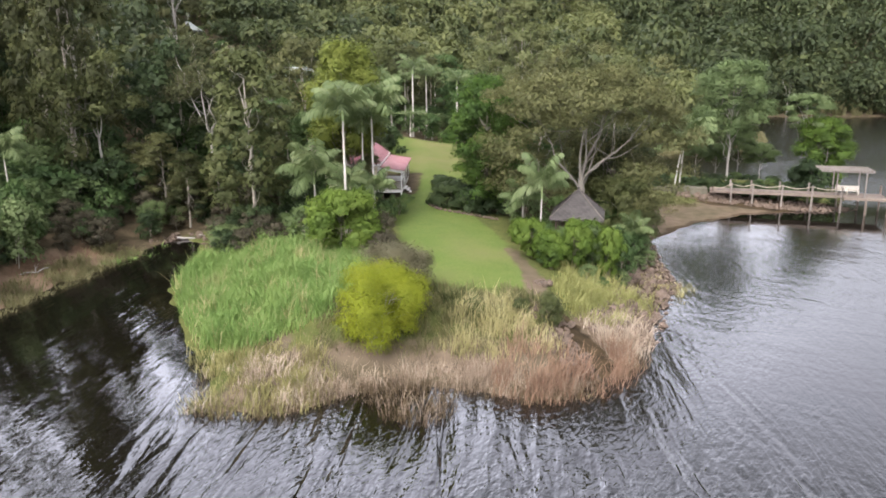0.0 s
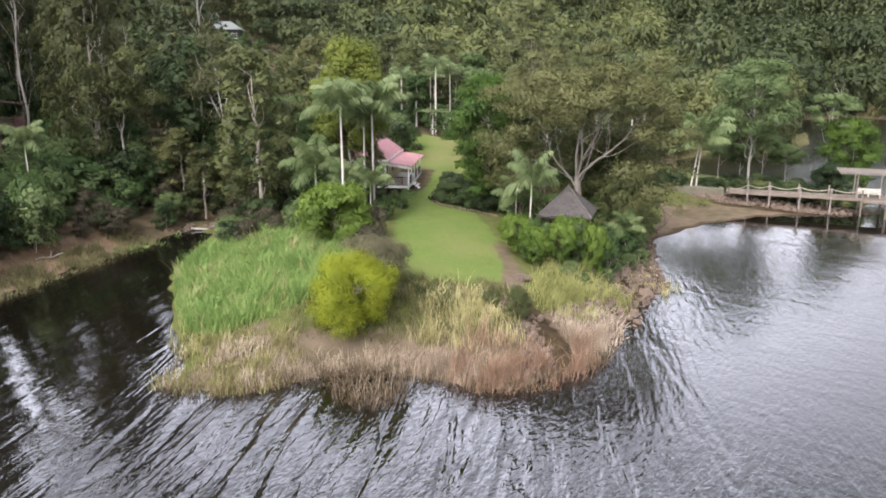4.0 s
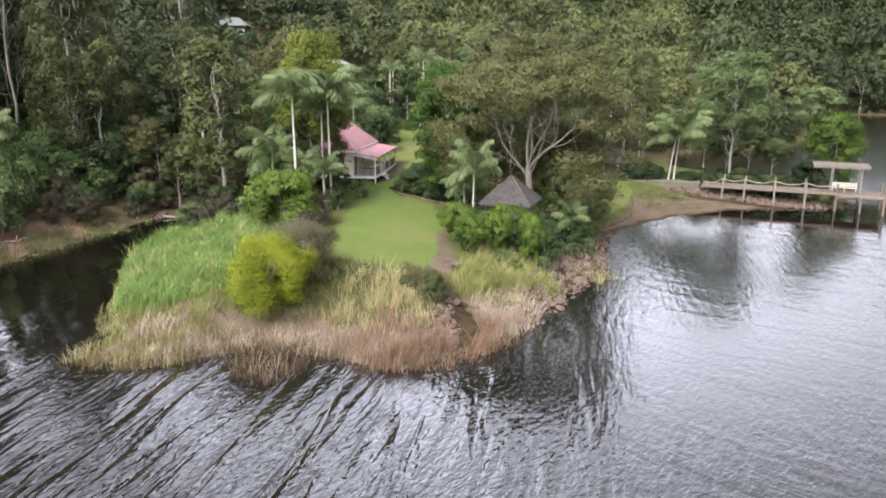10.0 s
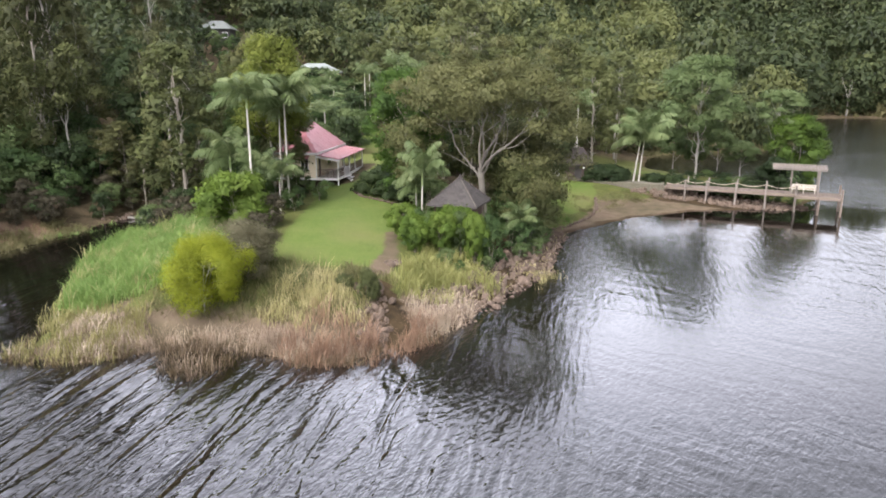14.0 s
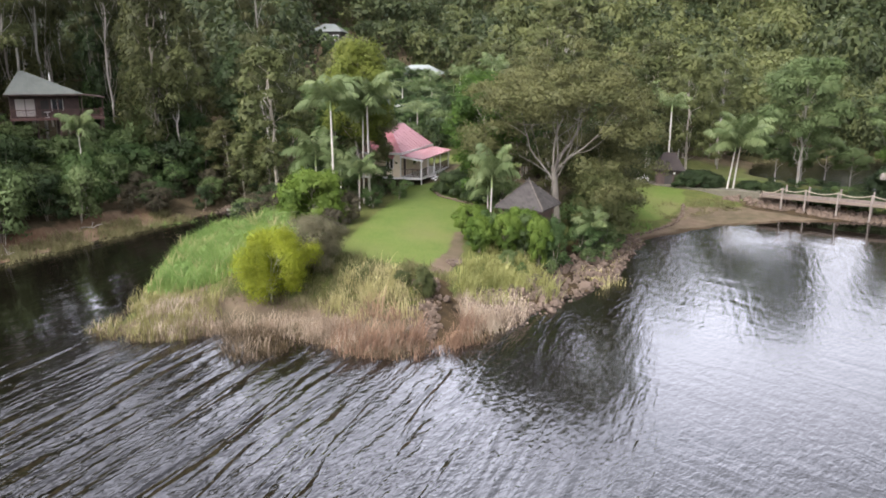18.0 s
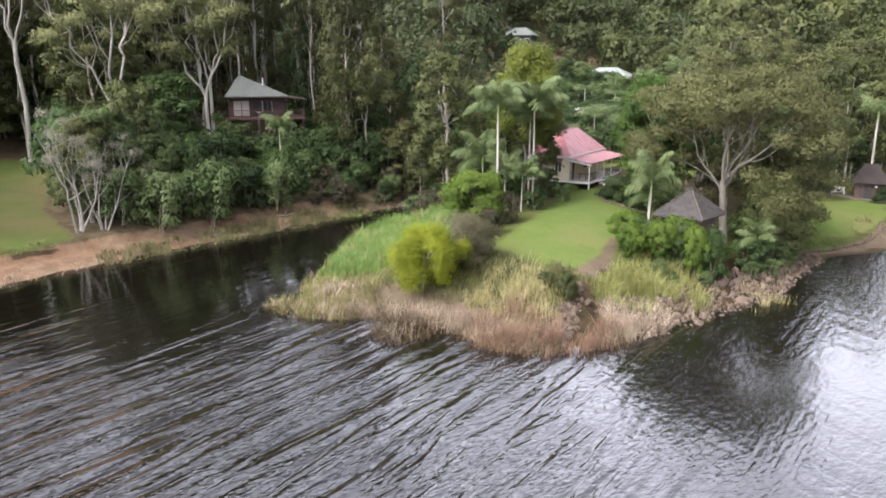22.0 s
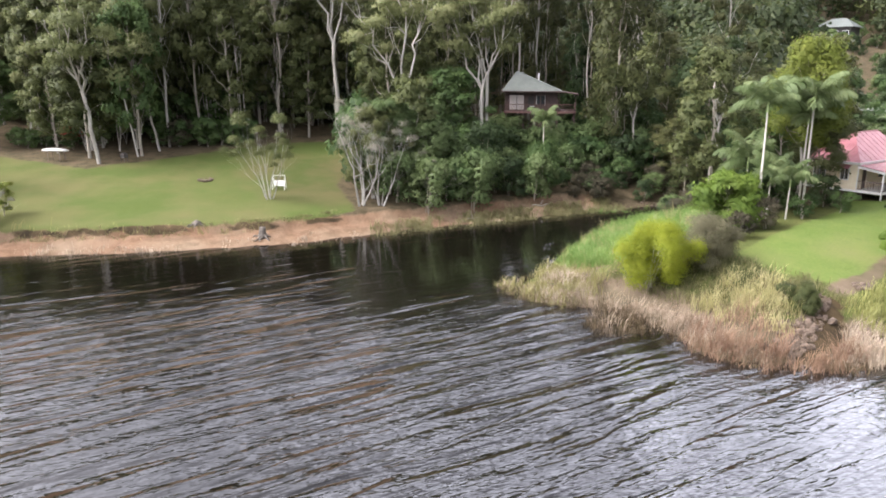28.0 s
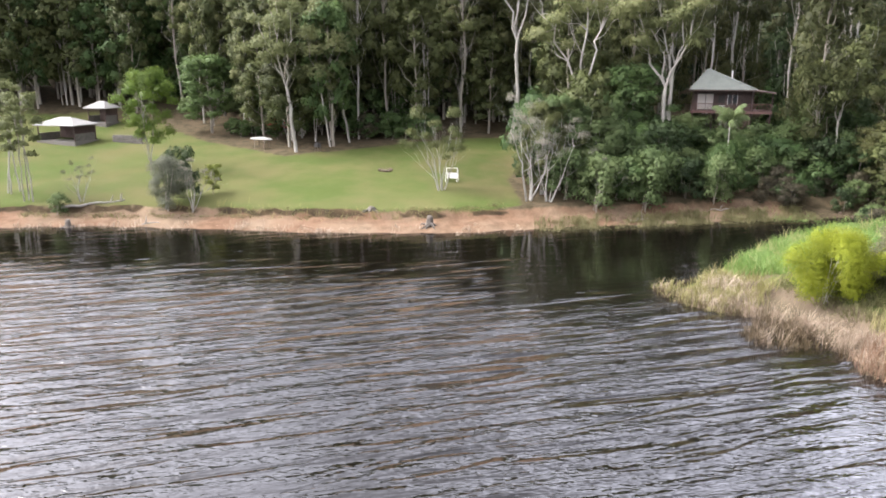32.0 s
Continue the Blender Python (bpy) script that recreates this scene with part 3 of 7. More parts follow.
def rod(points, radius, sides=6):
    vs, fs = tube(points, [radius] * len(points), sides)
    bm = bmesh.new()
    made = [bm.verts.new(v) for v in vs]
    for f in fs:
        bm.faces.new([made[i] for i in f])
    bm.faces.new(made[:sides])
    bm.faces.new(made[-sides:][::-1])
    bmesh.ops.recalc_face_normals(bm, faces=bm.faces)
    return bm


def sprays(rng, blobs, count, size, hang=0.0, hollow=0.45, slim=0.42, round_off=0.78, whole=0.4):
    """Leaf sprays on the skins of several clumps: blades leaning outward, shaded as the round of their clump. blobs: rows of x, y, z, radius, squash."""
    blobs = np.asarray(blobs, float)
    w = blobs[:, 3] ** 2
    k = rng.choice(len(blobs), count, p=w / w.sum())
    c, r = blobs[k, :3], blobs[k, 3:4]
    heart = np.average(blobs[:, :3], axis=0, weights=w)
    out = rng.normal(size=(count, 3))
    out /= np.linalg.norm(out, axis=1, keepdims=True)
    out[:, 2] = np.where(out[:, 2] < -0.35, -out[:, 2], out[:, 2])
    rad = hollow + (1 - hollow) * np.sqrt(rng.random((count, 1)))
    rad *= 1 + 0.22 * rng.normal(size=(count, 1))
    p = c + out * r * rad * np.column_stack([np.ones(count), np.ones(count), blobs[k, 4]])
    face = out * 1.0 + 0.42 * rng.normal(size=(count, 3))
    face[:, 2] += 0.45
    face /= np.linalg.norm(face, axis=1, keepdims=True)
    way = np.cross(face, rng.normal(size=(count, 3)))
    way[:, 2] -= hang * 0.6
    way /= np.linalg.norm(way, axis=1, keepdims=True) + 1e-6
    side = np.cross(face, way)
    side /= np.linalg.norm(side, axis=1, keepdims=True) + 1e-6
    lift = np.cross(way, side)
    s = size * (0.5 + 1.0 * rng.random((count, 1)))
    a = p - way * s * 0.5 + side * s * slim
    b = p - way * s * 0.45 - side * s * slim + lift * s * 0.15
    t = p + way * s * 0.75 - lift * s * 0.1
    body = p - heart
    body /= np.linalg.norm(body, axis=1, keepdims=True) + 1e-6
    soft_n = round_off * (out * (1 - whole) + body * whole) + (1 - round_off) * face + np.array([0, 0, 0.15])
    soft_n /= np.linalg.norm(soft_n, axis=1, keepdims=True) + 1e-6
    flip = np.einsum("ij,ij->i", np.cross(b - a, t - a), soft_n) < 0
    a[flip], b[flip] = b[flip].copy(), a[flip].copy()
    v = np.stack([a, b, t], 1).reshape(-1, 3)
    return v, np.arange(count * 3).reshape(-1, 3), np.repeat(soft_n, 3, axis=0)


def crown_mesh(rng, blobs, count, size, material, hang=0.0, slim=0.42, hollow=0.45):
    v, f, nrm = sprays(rng, blobs, count, size, hang, slim=slim, hollow=hollow)
    return mesh_from("crown", v, f, material, normals=nrm)


def limb(rng, start, end, r0, r1, kink=0.12, steps=5, sides=5):
    s, e = Vector(start), Vector(end)
    n = (e - s).length
    pts = []
    for k in range(steps + 1):
        t = k / steps
        off = Vector(rng.normal(size=3)) * n * kink * math.sin(math.pi * t) * 0.5
        pts.append(s.lerp(e, t) + off)
    return tube(pts, [r0 + (r1 - r0) * k / steps for k in range(steps + 1)], sides)


def tree(name, label, seed, height, spread, base, clumps, count, size, leaf, bark, trunk_r=None, stems=1, hang=0.0, squash=0.75, clump_r=0.34, top_heavy=0.0, lean=0.0, limb_r=0.3, limb_every=1, slim=0.42):
    """A tapered trunk with limbs that end in leaf clumps. base: the height at which the crown begins."""
    rng = np.random.default_rng(seed)
    root = thing(name, Matrix.Identity(4), label, "bush" if "bush" in name or "shrub" in name else "tree")
    trunk_r = trunk_r or height * 0.016
    tubes, blobs = [], []
    tops = []
    for s in range(stems):
        off = rng.normal(size=2) * spread * (0.25 if stems > 1 else 0.06) + np.array([lean, 0]) * height
        foot = (0, 0, -0.4) if stems == 1 else (*(rng.normal(size=2) * trunk_r * 3), -0.4)
        top = (off[0], off[1], height * (0.86 - 0.12 * rng.random() * (stems > 1)))
        tops.append(top)
        tubes.append(limb(rng, foot, top, trunk_r * (1 if stems == 1 else 0.7), trunk_r * 0.25, 0.018, 8, 7))
    for k in range(clumps):
        t = (k + 0.5) / clumps
        z = base + (height - base) * (t ** (0.75 if top_heavy == 0 else 0.5))
        fullness = math.sin(math.pi * min(1, 0.18 + 0.78 * t)) ** 0.6
        ang = k * 2.4 + rng.random() * 1.2
        reach = spread * fullness * (0.35 + 0.6 * rng.random())
        top = tops[k % stems]
        f = min(1.0, z / top[2])
        cx, cy = top[0] * f + math.cos(ang) * reach, top[1] * f + math.sin(ang) * reach
        r = spread * clump_r * (0.7 + 0.6 * rng.random())
        blobs.append((cx, cy, min(z, height - r * 0.5), r, squash))
        if k % limb_every:
            continue
        g = max(0.15, min(0.85, f - 0.22 - 0.15 * rng.random()))
        tubes.append(limb(rng, (top[0] * g, top[1] * g, top[2] * g), (cx, cy, z), trunk_r * limb_r, trunk_r * 0.06, 0.16, 3 if count < 6000 else 5))
    part_mesh("trunk", join_tubes("trunk", tubes, bark), root)
    part_mesh("crown", crown_mesh(rng, blobs, count, size, leaf, hang, slim), root)
    return root


def branching(rng, start, way, length, r, depth, tubes, tips, spread=0.7, lift=0.15, parts=3, kink=0.13):
    """A crooked limb that divides again and again; gathers its tubes, and the ends of its last twigs."""
    pts, p, w = [Vector(start)], Vector(start), Vector(way).normalized()
    steps = 5
    for q in range(steps):
        w = (w + Vector(rng.normal(size=3)) * kink + Vector((0, 0, lift * 0.3))).normalized()
        p = p + w * length / steps
        pts.append(p.copy())
    tubes.append(tube(pts, [r * (1 - 0.55 * q / steps) for q in range(steps + 1)], 6 if depth > 1 else 4))
    if depth == 0:
        tips.append(p)
        return
    for k in range(parts):
        at = pts[-1] if k == 0 else pts[int(rng.integers(2, steps + 1))]
        turn = (w + Vector(rng.normal(size=3)) * spread + Vector((0, 0, lift))).normalized()
        branching(rng, at, turn, length * (0.55 + 0.25 * rng.random()), r * (0.42 if k == 0 else 0.34), depth - 1, tubes, tips, spread, lift, parts, kink)


def spreading_tree(x, y):
    """A broad old tree: a short trunk, crooked pale limbs bare on the lake side, and a low olive crown that hangs round the rest."""
    rng = np.random.default_rng(205)
    root = thing("spreading_tree", Matrix.Identity(4), "broad spreading tree with crooked bare limbs and dark olive crown", "tree")
    part_mesh("trunk", join_tubes("trunk", [tube([(0.3, 0.2, -0.5), (0.2, 0.1, 1.4), (0.05, 0, 3.4), (-0.1, 0, 5.2)], [0.46, 0.34, 0.29, 0.26], 9)], M_BARK_SPREAD), root)
    blobs = []
    for az, elev, ln, r, depth in ((205, 66, 5.0, 0.14, 3), (335, 60, 4.8, 0.14, 3), (95, 62, 5.4, 0.16, 3), (20, 48, 4.4, 0.11, 3), (165, 52, 4.8, 0.12, 3), (262, 74, 5.0, 0.13, 3), (300, 60, 4.0, 0.08, 2), (190, 30, 4.0, 0.06, 1)):
        a, e = radians(az), radians(elev)
        tubes, tips = [], []
        branching(rng, (-0.1, 0, 4.0 + 1.1 * rng.random()), (math.cos(a) * math.cos(e), math.sin(a) * math.cos(e), math.sin(e)), ln, r, depth, tubes, tips, 0.5, 0.12, 3, 0.14)
        part_mesh("limb", join_tubes("limb", tubes, M_BARK_SPREAD), root, "crooked pale grey limb")
        for tip in tips:
            if tip.z > 9.6 or tip.y > 1.0 or abs(tip.x) > 4.6:
                blobs.append((tip.x, tip.y, tip.z, 0.7 + 0.6 * rng.random(), 0.65))
    for k in range(120):
        a = rng.random() * 2 * math.pi
        z = 3.0 + 10.8 * rng.random()
        wide = 8.4 * math.sqrt(max(0.05, 1 - ((z - 7.0) / 7.4) ** 2)) * (0.72 + 0.32 * rng.random())
        px, py = math.cos(a) * wide, math.sin(a) * wide * 0.8
        if py < 0.2 and abs(px + 0.6) < 3.6 and z < 11.2:
            continue
        blobs.append((px, py, z, 0.9 + 0.8 * rng.random(), 0.62))
    part_mesh("crown", crown_mesh(rng, blobs, 62000, 0.17, M_SPREAD, 0.7, 0.34), root)
    return put(root, x, y)


def bare_tree(name, label, seed, height, stems, leaf_count, leaf=None, bark=None, crown_low=0.45, thick=0.1, spread=0.5):
    """A half-dead tree: several crooked pale stems with bare twigs, and some leaves left on it."""
    rng = np.random.default_rng(seed)
    root = thing(name, Matrix.Identity(4), label, "tree")
    blobs = []
    for k in range(stems):
        a = k * 2.4 + rng.random()
        tubes, tips = [], []
        branching(rng, (math.cos(a) * 0.25, math.sin(a) * 0.25, -0.3), (math.cos(a) * 0.32, math.sin(a) * 0.32, 1), height * (0.42 + 0.14 * rng.random()), thick * (0.7 + 0.5 * rng.random()), 3, tubes, tips, spread, 0.2, 3, 0.1)
        part_mesh("stem", join_tubes("stem", tubes, bark or M_BONE), root, "bleached crooked stem")
        blobs += [(p.x, p.y, p.z, 0.45 + 0.35 * rng.random(), 0.8) for p in tips if p.z < height * crown_low or rng.random() < 0.2]
    if leaf_count:
        part_mesh("crown", crown_mesh(rng, blobs or [(0, 0, height * 0.5, 1, 1)], leaf_count, 0.13, leaf or M_TWIG, 0.4, 0.3), root)
    return root


def palm(name, label, seed, height, trunk_r, fronds, length, leaflets=26, shaft=True):
    """A ringed trunk, a green crownshaft and arching feather fronds, each frond a part."""
    rng = np.random.default_rng(seed)
    root = thing(name, Matrix.Identity(4), label, "palm")
    lean = rng.normal(size=2) * height * 0.02
    tip = Vector((lean[0], lean[1], height))
    pts = [Vector((lean[0] * t * t, lean[1] * t * t, -0.4 + (height + 0.4) * t)) for t in np.linspace(0, 1, 9)]
    part_mesh("trunk", join_tubes("trunk", [tube(pts, [trunk_r * (1.25 - 0.5 * t) for t in np.linspace(0, 1, 9)], 9)], M_BARK_PALM), root)
    if shaft:
        part_mesh("crownshaft", join_tubes("crownshaft", [tube([tip, tip + Vector((0, 0, 0.5)), tip + Vector((0, 0, 1.1))], [trunk_r * 1.05, trunk_r * 0.9, trunk_r * 0.3], 9)], M_SHAFT), root, "smooth green crownshaft")
    crown = tip + Vector((0, 0, 0.9 if shaft else 0.0))
    for k in range(fronds):
        ang = k * 2.39996 + rng.random() * 0.3
        rise = 1.42 - 1.15 * (k / fronds) + 0.1 * rng.normal()
        ln = length * (0.85 + 0.3 * rng.random())
        d = Vector((math.cos(ang), math.sin(ang), 0))
        side = Vector((-d.y, d.x, 0))
        spine, n = [], 12
        pos, slope = crown.copy(), rise
        for s in range(n + 1):
            spine.append(pos.copy())
            step = (d * math.cos(slope) + Vector((0, 0, math.sin(slope)))) * ln / n
            pos += step
            slope -= 0.06 + 0.17 * s / n
        vs, fs = [tuple(p) for p in tube(spine, [0.03 * (1 - 0.8 * s / n) for s in range(n + 1)], 4)[0]], [tuple(f) for f in tube(spine, [0.03] * (n + 1), 4)[1]]
        for s in range(leaflets):
            t = 0.12 + 0.88 * s / leaflets
            q = t * n
            a = spine[int(min(q, n - 1))].lerp(spine[min(int(q) + 1, n)], q - int(q)) if q < n else spine[n]
            along = (spine[min(int(q) + 1, n)] - spine[max(int(q) - 1, 0)]).normalized()
            ll = ln * 0.34 * math.sin(math.pi * (0.15 + 0.8 * t)) ** 0.8 + 0.08
            for sg in (1, -1):
                way = (side * sg * 0.85 + along * 0.45 + Vector((0, 0, -0.35 - 0.7 * rng.random()))).normalized()
                wd = along * 0.046 * ln / 2.4
                o = len(vs)
                e = a + way * ll + Vector((0, 0, -0.18 * ll))
                m = a + way * ll * 0.5
                vs += [tuple(a - wd * 0.6), tuple(m - wd), tuple(e), tuple(m + wd)]
                fs.append((o, o + 1, o + 2, o + 3))
        part_mesh("frond", mesh_from("frond", vs, fs, M_PALM), root)
    return root


def put(ob, x, y, turn=0.0, scale=1.0, sink=0.0, tall=None):
    ob.matrix_basis = Matrix.LocRotScale((x, y, ground_at(x, y) - sink), Euler((0, 0, radians(turn))), (scale, scale, tall or scale))
    return ob


GROUPS = {"green_bush": "green bushes", "dark_bush": "dark bushes", "olive_bush": "olive bushes", "twiggy_bush": "twiggy bushes", "gum_tree": "eucalypts of the wood", "rainforest_tree": "rainforest trees",
          "slope_palm": "palms on the slope", "tall_palm": "tall palms", "low_palm": "low palms", "hedge_bush": "hedge bushes", "gazebo_bush": "bushes round the gazebo", "bleached_tree": "bleached trees", "gum_sapling": "young eucalypts of the wood edge", "grey_bush": "grey shrubs"}


def again(ob, x, y, turn=0.0, scale=1.0, sink=0.0, tall=None, label=""):
    ob["group"] = GROUPS[ob.name.split(".")[0]]
    c = copy_thing(ob, Matrix.Identity(4))
    put(c, x, y, turn, scale, sink, tall)
    if label:
        c["label"] = label
    return c


def blades(name, area, per_m2, height, width, material, label, category, seed, bend=0.35, clump=1.0, inland=0.0, water_ok=False, patch=None, tuft=14, ragged=0.5):
    """Standing grass or reeds over an outline of the plan: tussocks of uneven height that lean their own ways."""
    rng = np.random.default_rng(seed)
    area = np.asarray(area, float)
    lo, hi = area.min(0), area.max(0)
    n = int(np.prod(hi - lo) * per_m2)
    tufts = lo + rng.random((max(8, int(n / tuft)), 2)) * (hi - lo)
    grow = np.clip(1 + ragged * rng.normal(size=len(tufts)), 0.35, 1.9)
    drift_a, drift_r = rng.random(len(tufts)) * 2 * np.pi, 0.45 * rng.random(len(tufts)) ** 2
    k = rng.integers(0, len(tufts), n)
    p = tufts[k] + rng.normal(size=(n, 2)) * 0.24 * clump
    inside = edge_distance(p, area) > rng.random(n) * 1.0 - 0.5
    z, d = lie(p)
    ok = inside & ((d > inland) | water_ok) & (edge_distance(p, ROCK_GAP) < 0.25 * rng.random(n) - 0.15)
    if patch is not None:
        ok &= wobble(p[:, 0] + 3, p[:, 1], 0.9) + 0.35 * rng.normal(size=n) > patch
    p, z, k = p[ok], np.maximum(z[ok], -0.3), k[ok]
    n = len(p)
    h = height * (0.5 + 0.6 * rng.random(n)) * grow[k]
    ang = rng.random(n) * 2 * np.pi
    lean = bend * (0.4 + rng.random(n)) * h
    dx, dy = np.cos(ang) * lean + np.cos(drift_a[k]) * drift_r[k] * h, np.sin(ang) * lean + np.sin(drift_a[k]) * drift_r[k] * h
    sx, sy = -np.sin(ang + 0.6) * width / 2, np.cos(ang + 0.6) * width / 2
    base = np.column_stack([p, z])
    midp = base + np.column_stack([dx * 0.3, dy * 0.3, h * 0.6])
    tip = base + np.column_stack([dx, dy, h])
    s = np.column_stack([sx, sy, 0 * sx])
    v = np.stack([base - s, base + s, midp + s * 0.8, midp - s * 0.8, tip + s * 0.15, tip - s * 0.15], 1).reshape(-1, 3)
    o = np.arange(n)[:, None] * 6
    f = np.concatenate([o + [0, 1, 2, 3], o + [3, 2, 4, 5]])
    return tagged(new(name, mesh_from(name, v, f, material)), label, category, kind="stuff")


# ---------------------------------------------------------------- buildings


def hip_roof(bm, x0, y0, x1, y1, z, rise, ridge, thick=0.12, axis_y=True):
    """A hipped roof shell over a rectangle; ridge: its length along the long axis (0: a pyramid), or its two ends."""
    cx, cy = (x0 + x1) / 2, (y0 + y1) / 2
    if isinstance(ridge, tuple):
        r0, r1 = ridge
    else:
        r0, r1 = ((cx, cy - ridge / 2), (cx, cy + ridge / 2)) if axis_y else ((cx - ridge / 2, cy), (cx + ridge / 2, cy))
    out = []
    for dz in (0, -thick):
        c = [bm.verts.new((x, y, z + dz)) for x, y in ((x0, y0), (x1, y0), (x1, y1), (x0, y1))]
        a, b = bm.verts.new((*r0, z + rise + dz)), bm.verts.new((*r1, z + rise + dz))
        fs = ((c[0], c[1], a), (c[1], c[2], b, a), (c[2], c[3], b), (c[3], c[0], a, b)) if axis_y else ((c[0], c[1], b, a), (c[1], c[2], b), (c[2], c[3], a, b), (c[3], c[0], a))
        for f in fs:
            bm.faces.new(f if dz == 0 else f[::-1])
        out.append(c)
    for k in range(4):
        bm.faces.new((out[1][k], out[1][(k + 1) % 4], out[0][(k + 1) % 4], out[0][k]))
    return bm


def slab(bm, corners, thick):
    """A sheet of some thickness between four corners, given round its edge."""
    top = [bm.verts.new(c) for c in corners]
    low = [bm.verts.new((c[0], c[1], c[2] - thick)) for c in corners]
    bm.faces.new(top)
    bm.faces.new(low[::-1])
    for k in range(len(corners)):
        bm.faces.new((top[k], low[k], low[(k + 1) % len(corners)], top[(k + 1) % len(corners)]))
    bmesh.ops.recalc_face_normals(bm, faces=bm.faces)
    return bm


def ribs_on(corners, count, material, parent, name="roof_rib"):
    """Raised seams up an iron roof, from the eave (corners 0 to 1) to the top (3 to 2)."""
    a, b, c, d = (Vector(v) for v in corners)
    for k in range(count):
        t = (k + 0.5) / count
        p, q = a.lerp(b, t), d.lerp(c, t)
        part(name, rod([p + Vector((0, 0, 0.015)), q + Vector((0, 0, 0.015))], 0.025, 4), material, parent)


def window(parent, x0, x1, z0, z1, y, mullions=1, frame_mat=None, glass_mat=None, depth=0.06):
    """A framed window on a wall that faces -y."""
    w = part("window", block(x0, y - depth * 0.3, z0, x1, y + 0.02, z1, 0.0), glass_mat or M_GLASS, parent, "dark window glass")
    fm = frame_mat or M_WHITE
    t = 0.07
    for a in ((x0 - t, x1 + t, z1, z1 + t), (x0 - t, x1 + t, z0 - t, z0), (x0 - t, x0, z0, z1), (x1, x1 + t, z0, z1)):
        part("window_frame", block(a[0], y - depth, a[2], a[1], y, a[3], 0.005), fm, w)
    for k in range(mullions):
        x = x0 + (x1 - x0) * (k + 1) / (mullions + 1)
        part("mullion", block(x - 0.025, y - depth, z0, x + 0.025, y, z1, 0.0), fm, w)
    return w


def railing(parent, x0, x1, y, z, material, height=0.95, gap=0.14, along="x"):
    """A rail with balusters between two posts; along x, or along y."""
    def cut(a0, b0, a1, b1, z0, z1, nm):
        bmk = block(a0, b0, z0, a1, b1, z1, 0.006) if along == "x" else block(b0, a0, z0, b1, a1, z1, 0.006)
        return part(nm, bmk, material, parent)
    cut(x0, y - 0.035, x1, y + 0.035, z + height - 0.07, z + height, "handrail")
    cut(x0, y - 0.025, x1, y + 0.025, z + 0.1, z + 0.16, "bottom_rail")
    n = max(2, int((x1 - x0) / gap))
    for k in range(1, n):
        x = x0 + (x1 - x0) * k / n
        cut(x - 0.015, y - 0.015, x + 0.015, y + 0.015, z + 0.16, z + height - 0.07, "baluster")


